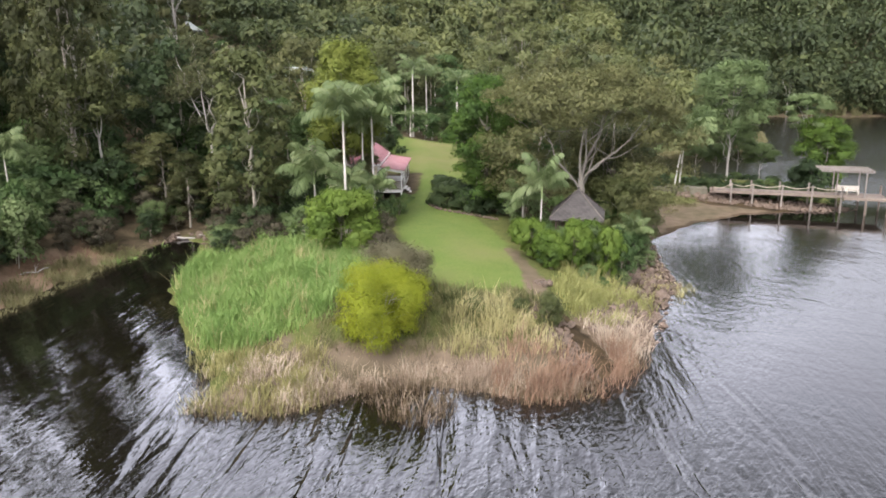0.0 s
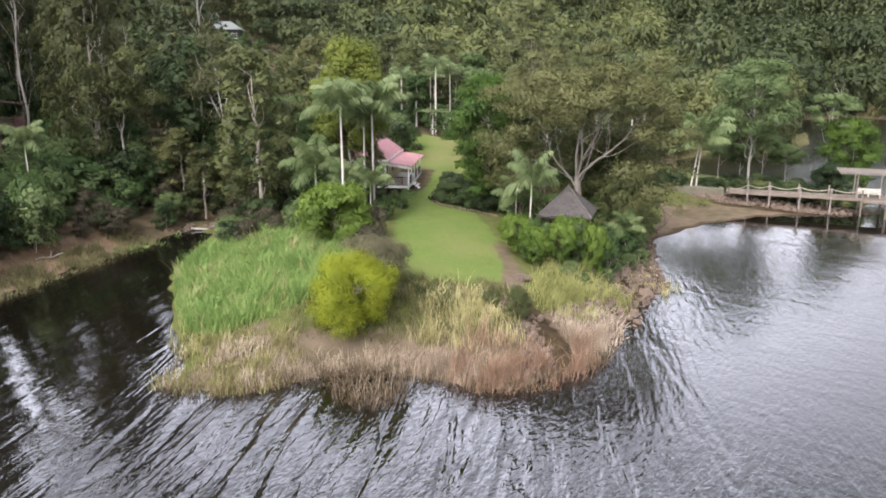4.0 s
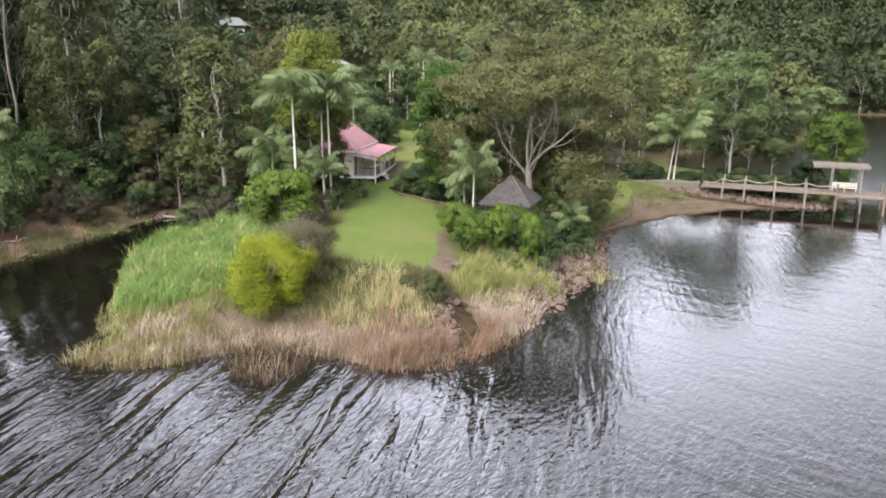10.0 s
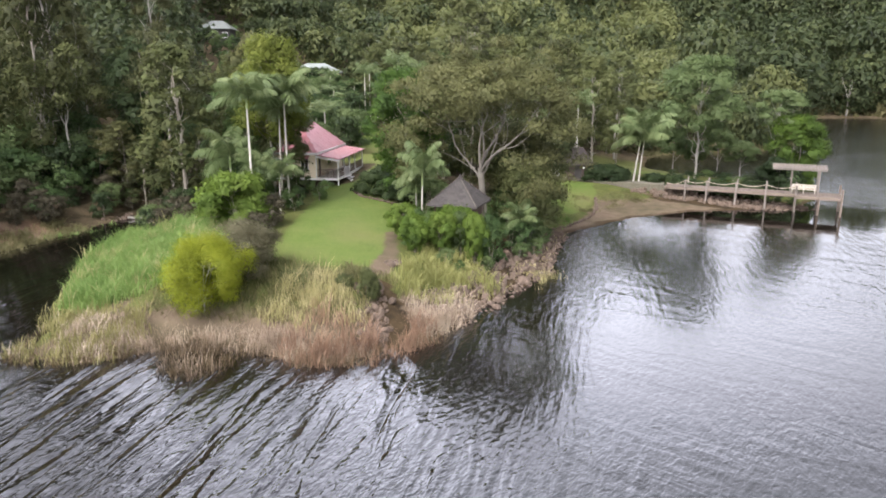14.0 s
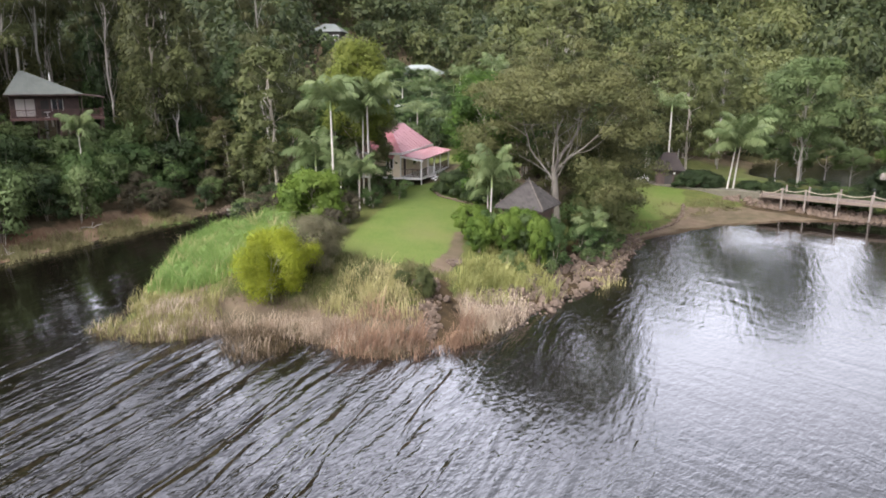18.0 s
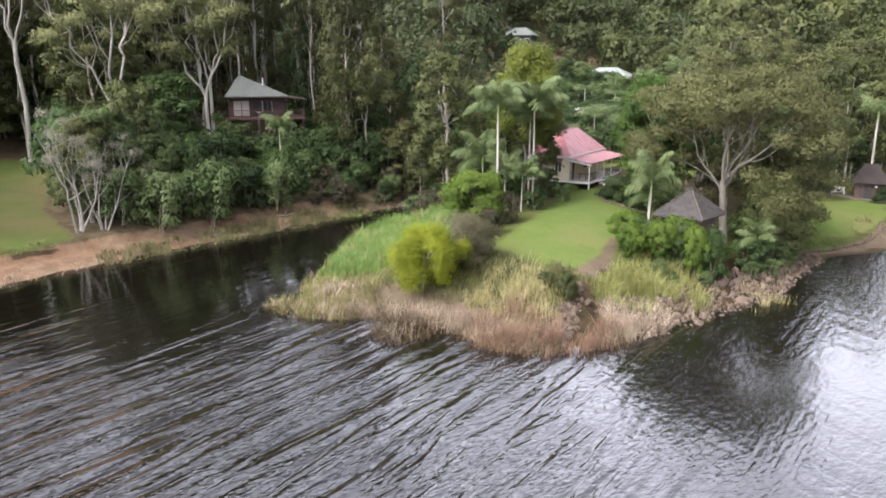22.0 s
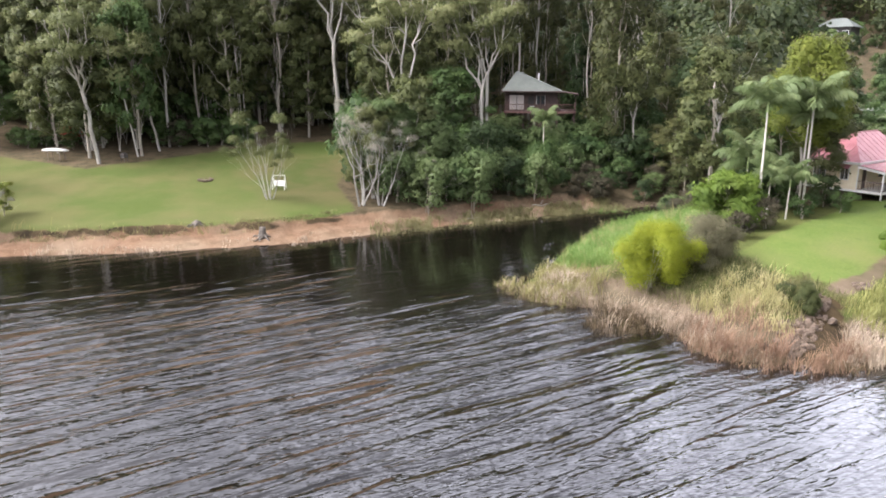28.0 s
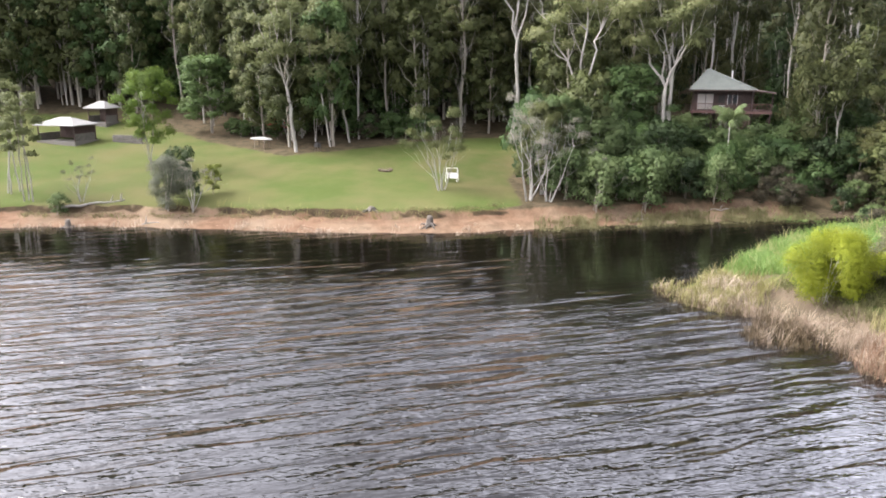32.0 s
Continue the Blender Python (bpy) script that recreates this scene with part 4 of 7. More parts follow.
def cottage():
    """Cream cottage with a red iron hipped roof and a veranda along one side, on low stumps. Local: -y faces the lake."""
    m = pose(-19.3, 71.4, 0, 0, 0, 4)
    h = thing("cottage", m, "small cream weatherboard cottage with faded red iron roof and veranda", "house")
    g, f = 3.2, 4.15                    # ground and floor heights
    W, D, wall = 5.4, 10.6, 2.75          # main block runs from x=-W to 0 and y=0 to D
    part("floor", block(-W, -0.05, f - 0.22, 2.55, D, f, 0.01), M_WHITE, h, "white edge boards of the raised floor")
    top = f + wall
    # walls with an opening for the door onto the veranda
    for k in range(13):
        z = f + k * wall / 13
        part("weatherboard", slab(bmesh.new(), [(-W, -0.02, z), (0, -0.02, z), (0, 0.12, z + wall / 13), (-W, 0.12, z + wall / 13)][:4], 0.02), M_CREAM, h)
    part("wall_front", block(-W, 0.0, f, 0, 0.14, top, 0), M_CREAM, h)
    part("wall_back", block(-W, D - 0.14, f, 0, D, top, 0), M_CREAM, h)
    part("wall_far_side", block(-W, 0.14, f, -W + 0.14, D - 0.14, top, 0), M_CREAM, h)
    for y0, y1, z0, z1 in ((0.14, 1.1, f, top), (2.0, 4.4, f, top), (5.9, D - 0.14, f, top), (1.1, 2.0, f + 2.05, top), (4.4, 5.9, f + 2.05, top), (4.4, 5.9, f, f + 0.9)):
        part("wall_veranda", block(-0.14, y0, z0, 0, y1, z1, 0), M_CREAM, h)
    # Added dark sheet behind the openings: the room's shade is in its colour.
    part("room_lining", block(-0.6, 0.3, f + 0.01, -0.5, D - 0.3, top, 0), M_SHADE, h, "dark sheet standing in for the unlit interior")
    d = part("door", block(-0.1, 1.12, f, -0.05, 1.98, f + 2.03, 0.005), M_DARKWOOD, h, "dark timber door")
    part("door_handle", rod([(0.0, 1.25, f + 1.0), (0.0, 1.35, f + 1.0)], 0.02), M_WHITE, d)
    part("window_pane", block(-0.1, 4.42, f + 0.92, -0.06, 5.88, f + 2.03, 0), M_GLASS, h, "dark glass")
    window(h, -1.6, -0.85, f + 0.95, f + 2.05, 0.0, 1)
    window(h, -4.4, -3.2, f + 0.95, f + 2.05, 0.0, 1)
    aw = part("window_awning", slab(bmesh.new(), [(-1.8, -0.62, f + 2.12), (-0.65, -0.62, f + 2.12), (-0.65, 0.0, f + 2.45), (-1.8, 0.0, f + 2.45)], 0.04), M_RED, h, "small red iron window hood")
    for x in (-1.75, -0.7):
        part("bracket", rod([(x, 0, f + 1.85), (x, -0.55, f + 2.1)], 0.025, 5), M_WHITE, aw)
    # main roof
    ov = 0.35
    part("main_roof", hip_roof(bmesh.new(), -W - ov, -ov, ov, D + ov, top, 2.6, ((-2.9, 4.4), (-2.9, 9.3))), M_RED, h, "faded red corrugated iron roof")
    cx, rise = -2.9, 2.6
    yr0, yr1 = 4.4, 9.3
    for s, y in ((1, 0), (-1, 0)):
        xe = ov if s > 0 else -W - ov
        for k in range(11):
            t = (k + 0.5) / 11
            ye = -ov + t * (D + 2 * ov)
            yt = min(max(ye, yr0), yr1)
            sp = 1.0 if yr0 <= ye <= yr1 else (1 - (yr0 - ye) / (yr0 + ov) if ye < yr0 else 1 - (ye - yr1) / (D + ov - yr1))
            part("roof_rib", rod([(xe, ye, top + 0.02), (xe + (cx - xe) * sp, ye, top + 0.02 + rise * sp)], 0.022, 4), M_RED, h)
    for k in range(8):
        xe = -W - ov + (k + 0.5) / 8 * (W + 2 * ov)
        sp = 1 - abs(xe - cx) / ((W + cx if xe < cx else -cx) + ov)
        part("roof_rib", rod([(xe, -ov, top + 0.02), (xe, -ov + (yr0 + ov) * sp, top + 0.02 + rise * sp)], 0.022, 4), M_RED, h)
    part("ridge_cap", rod([(cx, yr0, top + rise), (cx, yr1, top + rise)], 0.07, 6), M_RED, h)
    for a in ((-W - ov, ov, -ov - 0.03, -ov + 0.01), (-W - ov, ov, D + ov - 0.01, D + ov + 0.03)):
        part("fascia", block(a[0], a[2], top - 0.22, a[1], a[3], top + 0.03, 0.005), M_WHITE, h, "white gutter board")
    part("fascia", block(ov - 0.01, -ov, top - 0.22, ov + 0.03, D + ov, top + 0.03, 0.005), M_WHITE, h, "white gutter board")
    # veranda
    v0, v1, low, high = 0.06, 2.75, f + 2.12, f + 2.55
    vr = [(v1 + 0.1, -0.3, low), (v1 + 0.1, D + 0.2, low), (v0, D + 0.2, high), (v0, -0.3, high)]
    vroof = part("veranda_roof", slab(bmesh.new(), vr, 0.06), M_RED, h, "low red iron veranda roof")
    ribs_on(vr, 16, M_RED, vroof)
    part("veranda_end", slab(bmesh.new(), [(v0, -0.2, high - 0.08), (v1, -0.2, low - 0.06), (v1, -0.14, low - 0.08), (v0, -0.14, high - 0.1)], 0.24), M_WHITE, h, "white end board")
    part("beam", block(v1 - 0.28, -0.15, low - 0.2, v1 - 0.18, D, low - 0.08, 0.005), M_WHITE, h)
    ys = [0.0, 2.35, 4.7, 7.05, D - 0.1]
    for y in ys:
        part("post", block(v1 - 0.3, y - 0.06, f, v1 - 0.18, y + 0.06, low - 0.1, 0.01), M_WHITE, h, "white veranda post")
    part("post", block(0.02, -0.06, f, 0.14, 0.06, high - 0.12, 0.01), M_WHITE, h)
    railing(h, 0.14, v1 - 0.3, 0.0, f, M_TIMBER)
    for a, b in zip(ys[:-1], ys[1:]):
        if a != 2.35:
            railing(h, a + 0.06, b - 0.06, v1 - 0.24, f, M_TIMBER, along="y")
    for k in range(4):
        z = f - (k + 1) * 0.18
        part("step", block(v1 - 0.2 + k * 0.27, 2.5, z - 0.05, v1 + 0.1 + k * 0.27, 4.5, z, 0.01), M_WHITE, h)
    for x in np.linspace(-W + 0.2, 2.45, 5):
        for y in (0.15, D / 2, D - 0.2):
            gz = ground_at(-19.3 + x, 71.4 + y)
            part("stump", block(x - 0.07, y - 0.07, min(gz, g) - 0.3, x + 0.07, y + 0.07, f - 0.2, 0.01), M_WHITE if x > 2 else M_DARKWOOD, h)
    t = thing("veranda_table", m @ pose(1.2, 1.6, f), "small brown timber table on the veranda", "table")
    part("tabletop", block(-0.45, -0.35, 0.68, 0.45, 0.35, 0.72), M_REDWOOD, t)
    for a in (-0.4, 0.36):
        for b in (-0.3, 0.26):
            part("leg", block(a, b, 0, a + 0.05, b + 0.05, 0.68, 0.004), M_REDWOOD, t)


def gazebo():
    """Square open hut with a steep weathered shingle roof on timber posts."""
    g = 2.55
    h = thing("gazebo", pose(-0.35, 54.95, g, 0, 0, -8), "square open gazebo with weathered grey shingle pyramid roof", "gazebo")
    s, e, r = 2.05, 2.5, 2.0
    roof = part("roof", hip_roof(bmesh.new(), -s, -s, s, s, e, r, 0.05, 0.1), M_THATCH, h, "mossy grey shingle roof")
    rng = random.Random(5)
    proto = {}
    rows = 13
    for side in range(4):
        for k in range(rows):
            t = k / rows
            half = s * (1 - t)
            n = max(1, round(half * 2 / 0.42))
            for j in range(n):
                key = round(half * 2 / n, 2)
                if key not in proto:
                    bm = bmesh.new()
                    wv = key * 0.94
                    ln = math.hypot(s, r) / rows * 1.25
                    slab(bm, [(-wv / 2, 0, 0), (wv / 2, 0, 0), (wv / 2 * 0.98, ln, 0), (-wv / 2 * 0.98, ln, 0)], 0.035)
                    me = bpy.data.meshes.new("shingle")
                    bm.to_mesh(me)
                    bm.free()
                    me.materials.append(M_THATCH)
                    proto[key] = me
                x = -half + (j + 0.5) * half * 2 / n
                ob = new("shingle", proto[key])
                ob.parent = roof
                ob.matrix_basis = pose(0, 0, 0, 0, 0, 90 * side) @ pose(x, -half - 0.03, e + r * t + 0.03 + rng.random() * 0.02, math.degrees(math.atan2(r, s)) - 4, 0, rng.uniform(-2, 2))
    for k in range(4):
        a = math.pi / 4 + k * math.pi / 2
        d = s * math.sqrt(2)
        part("hip_cap", rod([(math.cos(a) * d * 1.01, math.sin(a) * d * 1.01, e + 0.05), (0, 0, e + r + 0.08)], 0.045, 5), M_STUMP, h, "weathered hip capping")
        part("post", rod([(math.cos(a) * d * 0.76, math.sin(a) * d * 0.76, -0.4), (math.cos(a) * d * 0.76, math.sin(a) * d * 0.76, e + 0.35)], 0.08, 7), M_DARKWOOD, h)
        q = pose(0, 0, 0, 0, 0, 90 * k)
        bm = block(-1.48, -1.56, e + 0.1, 1.48, -1.46, e + 0.24)
        bm.transform(q)
        part("beam", bm, M_DARKWOOD, h)
        if k in (1, 2):
            bm = block(-1.4, -1.5, 0.1, 1.4, -1.45, 2.2, 0.0)
            bm.transform(q)
            part("screen", bm, M_DARKWOOD, h, "dark timber screen wall")
        if k:
            bm = block(-1.42, -1.58, 0.8, 1.42, -1.52, 0.9)
            bm.transform(q)
            part("handrail", bm, M_DARKWOOD, h)
            bm = block(-1.35, -1.44, 0.38, 1.35, -1.0, 0.44)
            bm.transform(q)
            part("bench_seat", bm, M_DARKWOOD, h)
    part("finial", rod([(0, 0, e + r), (0, 0, e + r + 0.25)], 0.09, 6), M_THATCH, h)
    part("floor", block(-1.65, -1.65, -0.25, 1.65, 1.65, 0.06), M_TIMBER, h)


def cabin():
    """Dark timber cabin on stilts with a grey hipped roof and a deck across the front. Local x runs along the front."""
    f = 10.2
    m = pose(-64.2, 60.0, 0, 0, 0, 51)
    h = thing("stilt_cabin", m, "dark timber cabin on stilts with grey hipped roof and deck", "cabin")
    L, D, top = 7.4, 7.0, f + 2.75
    gz = lambda x, y: ground_at(*(m @ Vector((x, y, 0)))[:2])
    part("floor", block(-0.2, 0, f - 0.25, L + 2.6, D, f, 0.01), M_REDWOOD, h)
    for a in ((0.0, 1.6, L, 1.75), (0.0, D - 0.15, L, D), (0.0, 1.75, 0.15, D - 0.15), (L - 0.15, 1.75, L, D - 0.15)):
        part("wall", block(a[0], a[1], f, a[2], a[3], top, 0.0), M_DARKWOOD, h)
    w = part("sliding_window", block(0.5, 1.53, f + 0.15, 2.6, 1.6, f + 2.2, 0.0), M_CURTAIN, h, "wide window with pale closed curtains")
    for x in (0.45, 1.52, 2.57):
        part("window_frame", block(x, 1.5, f + 0.1, x + 0.07, 1.6, f + 2.25, 0.004), M_DARKWOOD, w)
    w = part("window", block(4.4, 1.53, f + 0.8, 5.6, 1.6, f + 2.1, 0.0), M_GLASS, h, "window with a pale reflection")
    for x in (4.35, 4.97, 5.58):
        part("window_frame", block(x, 1.5, f + 0.75, x + 0.06, 1.6, f + 2.15, 0.004), M_WHITE, w)
    # No opening here: a dark panel carries the doorway's shade as colour.
    d = part("door", block(3.2, 1.54, f, 4.05, 1.6, f + 2.05, 0.0), M_SHADE, h, "dark panel coloured as an unlit open doorway")
    ov = 0.55
    part("roof", hip_roof(bmesh.new(), -ov, -0.3, L + ov, D + ov, top + 0.05, 2.75, ((1.3, 3.6), (1.7, 3.6)), axis_y=False), M_GREYROOF, h, "grey-green iron hipped roof")
    for k in range(14):
        x = -ov + (k + 0.5) / 14 * (L + 2 * ov)
        sp = (x + ov) / (1.3 + ov) if x < 1.3 else min(1.0, (L + ov - x) / (L + ov - 1.7))
        part("roof_rib", rod([(x, -0.3, top + 0.07), (x, -0.3 + 3.9 * sp, top + 0.07 + 2.75 * sp)], 0.022, 4), M_GREYROOF, h)
    ext = [(L + ov - 0.1, -0.2, top + 0.0), (L + 2.9, -0.2, top - 0.35), (L + 2.9, D - 1, top - 0.35), (L + ov - 0.1, D - 1, top + 0.0)]
    part("side_roof", slab(bmesh.new(), ext, 0.1), M_DARKWOOD, h, "dark low roof over the side deck")
    part("chimney", rod([(L * 0.62, D * 0.55, top + 1.2), (L * 0.62, D * 0.55, top + 2.5)], 0.1, 8), M_WHITE, h, "pale flue pipe")
    part("fascia", block(-ov, -0.34, top - 0.12, L + ov, -0.3, top + 0.07, 0.004), M_DARKWOOD, h)
    for x in (0.0, 2.7, 5.0, L + 0.2, L + 2.5):
        part("post", block(x - 0.06, 0.0, f, x + 0.06, 0.12, top - 0.1 if x < L + 1 else top - 0.4, 0.01), M_DARKWOOD, h)
    railing(h, -0.1, L + 2.5, 0.05, f, M_REDWOOD, 1.0, 0.16)
    railing(h, 0.1, 5.0, L + 2.5, f, M_REDWOOD, 1.0, 0.2, along="y")
    part("deck_edge", block(-0.2, -0.06, f - 0.28, L + 2.6, 0.0, f + 0.02, 0.005), M_REDWOOD, h, "red-brown deck edge board")
    for x in (0.1, 2.6, 5.0, 7.4, 9.8):
        for y in (0.2, 3.4, 6.6):
            part("stilt", rod([(x, y, gz(x, y) - 0.5), (x, y, f - 0.2)], 0.11, 7), M_DARKWOOD, h)
    for a, b in ((0.1, 2.6), (5.0, 7.4), (7.4, 9.8)):
        part("brace", rod([(a, 0.2, gz(a, 0.2) + 0.3), (b, 0.2, f - 0.4)], 0.05, 5), M_DARKWOOD, h)
    sg = thing("deck_table", m @ pose(3.8, 0.5, f), "small white table on the cabin deck", "table")
    part("tabletop", rod([(0, 0, 0.66), (0, 0, 0.72)], 0.4, 14), M_WHITE, sg)
    part("pedestal", rod([(0, 0, 0), (0, 0, 0.67)], 0.06, 8), M_WHITE, sg)
    part("foot", rod([(0, 0, 0), (0, 0, 0.04)], 0.25, 12), M_WHITE, sg)


def jetty():
    """Timber boardwalk and jetty on piles, with rope rails, a pergola and a bench at its end."""
    m = pose(12.6, 89.0, 0, 0, 0, -13.2)
    h = thing("jetty", m, "weathered timber jetty on piles with rope rails", "jetty")
    z, L, W = 2.0, 25.2, 2.6
    gz = lambda x, y: ground_at(*(m @ Vector((x, y, 0)))[:2])
    rng = random.Random(3)
    n = int((L - 6.3) / 0.22)
    plank = bpy.data.meshes.new("plank")
    bm = block(-0.1, 0, -0.05, 0.1, W, 0, 0.008)
    bm.to_mesh(plank)
    bm.free()
    plank.materials.append(M_TIMBER)
    for k in range(n):
        ob = new("plank", plank)
        ob.parent = h
        ob.matrix_basis = pose(6.3 + (k + 0.5) * (L - 6.3) / n, rng.uniform(-0.02, 0.02), z + rng.uniform(-0.006, 0.006), 0, 0, rng.uniform(-0.4, 0.4))
    for k in range(14):
        part("plank", block(20.6 + k * 0.32, -1.3, z - 0.05, 20.9 + k * 0.32, -0.02, z, 0.008), M_TIMBER, h)
    for y in (0.05, W / 2, W - 0.15):
        part("bearer", block(6.3, y, z - 0.32, L, y + 0.12, z - 0.055, 0.01), M_TIMBER, h)
    part("edge_board", block(6.3, -0.06, z - 0.26, 20.6, -0.02, z + 0.03, 0.005), M_TIMBER, h, "worn timber edge board")
    part("edge_board", block(20.6, -1.36, z - 0.26, 25.1, -1.32, z + 0.03, 0.005), M_TIMBER, h, "worn timber edge board")
    xs = [8.7, 11.1, 14.3, 17.5, 20.6]
    for x in xs:
        for y in (-0.1, W + 0.1):
            part("jetty_post", rod([(x, y, min(gz(x, y), 0) - 0.6), (x, y, z + 1.0)], 0.11, 8), M_PALETIMBER, h, "round timber pile rising as a rail post")
    for x, y in ((22.9, -1.3), (25.1, -1.3), (25.1, W), (22.9, W + 0.1)):
        part("jetty_post", rod([(x, y, -1.5), (x, y, z + (1.0 if x > 24 else -0.05))], 0.12, 8), M_TIMBER, h)
    for a, b in zip([6.6] + xs[:-1], xs):
        za = z + (0.45 if a < 7 else 0.92)
        sag = [(a + (b - a) * t, -0.1, za + (z + 0.92 - za) * t - 0.3 * math.sin(math.pi * t)) for t in np.linspace(0, 1, 9)]
        part("rope", rod(sag, 0.045, 5), M_ROPE, h, "sagging pale rope")
    part("rail_post", rod([(6.6, -0.1, z - 0.3), (6.6, -0.1, z + 0.5)], 0.09, 7), M_TIMBER, h)
    p = thing("jetty_pergola", m, "open timber pergola with lattice top on the jetty", "pergola")
    t = z + 2.85
    for x, y in ((20.0, 0.15), (22.7, -1.15), (20.0, W - 0.15), (22.7, W - 0.15)):
        part("post", block(x - 0.07, y - 0.07, z, x + 0.07, y + 0.07, t, 0.01), M_PALETIMBER, p)
    for y in (-1.25, 0.4, W - 0.2):
        part("beam", block(18.0, y - 0.05, t, 23.4, y + 0.05, t + 0.14, 0.01), M_PALETIMBER, p)
    for k in range(15):
        x = 18.1 + k * 0.372
        part("rafter", block(x - 0.03, -1.7, t + 0.14, x + 0.03, W + 0.3, t + 0.24, 0.005), M_PALETIMBER, p)
    for k in range(8):
        y = -1.6 + k * 0.6
        part("batten", block(17.9, y - 0.025, t + 0.24, 23.5, y + 0.025, t + 0.28, 0.0), M_PALETIMBER, p)
    b = thing("jetty_bench", m @ pose(21.35, 1.2, z), "pale slatted timber bench under the pergola", "bench")
    for k in range(4):
        part("seat_slat", block(-1.25, -0.25 + k * 0.13, 0.42, 1.25, -0.14 + k * 0.13, 0.46, 0.005), M_BENCH, b)
    for k in range(4):
        part("back_slat", block(-1.25, 0.28, 0.5 + k * 0.13, 1.25, 0.32, 0.6 + k * 0.13, 0.005), M_BENCH, b)
    for x in (-1.15, 0, 1.15):
        part("leg", block(x - 0.04, -0.2, 0, x + 0.04, 0.28, 0.42, 0.005), M_BENCH, b)
        part("back_post", block(x - 0.04, 0.3, 0, x + 0.04, 0.36, 1.0, 0.005), M_BENCH, b)
    bw = thing("boardwalk", m @ pose(-9.5, 0.2, 0, 0, 0, 6), "low earth path on stones leading to the jetty", "path")
    q = m @ pose(-9.5, 0.2, 0, 0, 0, 6)
    for k in range(39):
        x = k * 0.4
        gzz = ground_at(*(q @ Vector((x, 1, 0)))[:2])
        top = max(gzz + 0.12, min(1.97, gzz + 0.12 + 0.09 * max(0, k - 20)))
        part("slab", block(x, 0 - 0.09 * max(0, k - 22) * 0.4, gzz - 0.3, x + 0.39, 1.9, top, 0.01), M_EARTH, bw)


def rock_mesh(seed, material):
    rng = np.random.default_rng(seed)
    bm = bmesh.new()
    bmesh.ops.create_icosphere(bm, subdivisions=1, radius=0.5)
    for v in bm.verts:
        v.co *= 0.75 + 0.5 * rng.random()
        v.co.z *= 0.7
    me = bpy.data.meshes.new("rock")
    bm.to_mesh(me)
    bm.free()
    me.materials.append(material)
    return me


ROCKS = [rock_mesh(k, M_ROCK) for k in range(7)]


def rock_bank(name, label, line, count, width, size, seed):
    rng = np.random.default_rng(seed)
    root = thing(name, Matrix.Identity(4), label, "rocks", kind="structure")
    line = np.asarray(line, float)
    seg = np.hypot(*np.diff(line, axis=0).T)
    cum = np.r_[0, np.cumsum(seg)]
    for k in range(count):
        s = rng.random() * cum[-1]
        j = min(int(np.searchsorted(cum, s, "right")) - 1, len(seg) - 1)
        t = (s - cum[j]) / seg[j]
        p = line[j] + (line[j + 1] - line[j]) * t
        d = (line[j + 1] - line[j]) / seg[j]
        p = p + np.array([-d[1], d[0]]) * (rng.random() - 0.1) * width + rng.normal(size=2) * 0.15
        sc = size * (0.5 + rng.random() ** 2 * 1.3)
        ob = new("rock", ROCKS[int(rng.integers(0, 7))])
        ob.parent = root
        ob.matrix_basis = Matrix.LocRotScale((p[0], p[1], ground_at(*p) + 0.12 * sc), Euler(rng.random(3) * 6), (sc, sc * (0.7 + 0.5 * rng.random()), sc))
    return root


def rubble(name, label, line, count, width, size, seed):
    """The small stones between the boulders, in one."""
    rng = np.random.default_rng(seed)
    line = np.asarray(line, float)
    shapes = []
    for me in ROCKS:
        v = np.zeros(len(me.vertices) * 3, np.float32)
        me.vertices.foreach_get("co", v)
        shapes.append(v.reshape(-1, 3))
    tri = np.array([list(p.vertices) for p in ROCKS[0].polygons])
    seg = np.hypot(*np.diff(line, axis=0).T)
    j = rng.choice(len(seg), count, p=seg / seg.sum())
    d = (np.diff(line, axis=0) / seg[:, None])[j]
    p = line[j] + d * (rng.random(count) * seg[j])[:, None] + np.column_stack([-d[:, 1], d[:, 0]]) * ((rng.random(count) - 0.15) * width)[:, None]
    z, _ = lie(p)
    vs, fs = [], []
    for k in range(count):
        sc = size * (0.5 + 1.0 * rng.random())
        q = np.array(Euler(rng.random(3) * 6).to_matrix())
        vs.append((shapes[k % 7] * np.array([1.0, 0.75, 0.8])) @ q.T * sc + np.array([p[k, 0], p[k, 1], z[k] + 0.1 * sc]))
        fs.append(tri + k * len(shapes[0]))
    tagged(new(name, mesh_from(name, np.concatenate(vs), np.concatenate(fs), M_ROCK)), label, "rocks", kind="stuff")


ROCK_LINE = [(2.4, 39.6), (2.9, 41.4), (4.7, 46.6), (7.0, 53), (6.9, 60), (7.6, 66.5)]
cottage()
gazebo()
cabin()
jetty()
rock_bank("rock_bank", "tumbled grey-brown rocks along the bank", ROCK_LINE, 298, 4.2, 0.56, 11)
rubble("rock_rubble", "small broken rocks between the boulders of the bank", ROCK_LINE, 900, 4.4, 0.34, 14)
rubble("corner_rubble", "small broken rocks at the corner of the point", [(-0.9, 34.4), (-1.5, 37.2), (-2.4, 39.8), (-3.4, 42.0)], 330, 1.4, 0.28, 16)
rock_bank("corner_rocks", "grey-brown rocks in a gap between the reeds", [(-0.9, 34.6), (-1.5, 37.2), (-2.4, 39.8), (-3.2, 41.6)], 70, 1.9, 0.38, 17)
rock_bank("jetty_rocks", "brown-grey rocks lining the shore under the jetty", [(15, 89.2), (20, 87.6), (25, 86.4), (31, 85.2), (36, 85.6)], 260, 2.4, 0.6, 12)
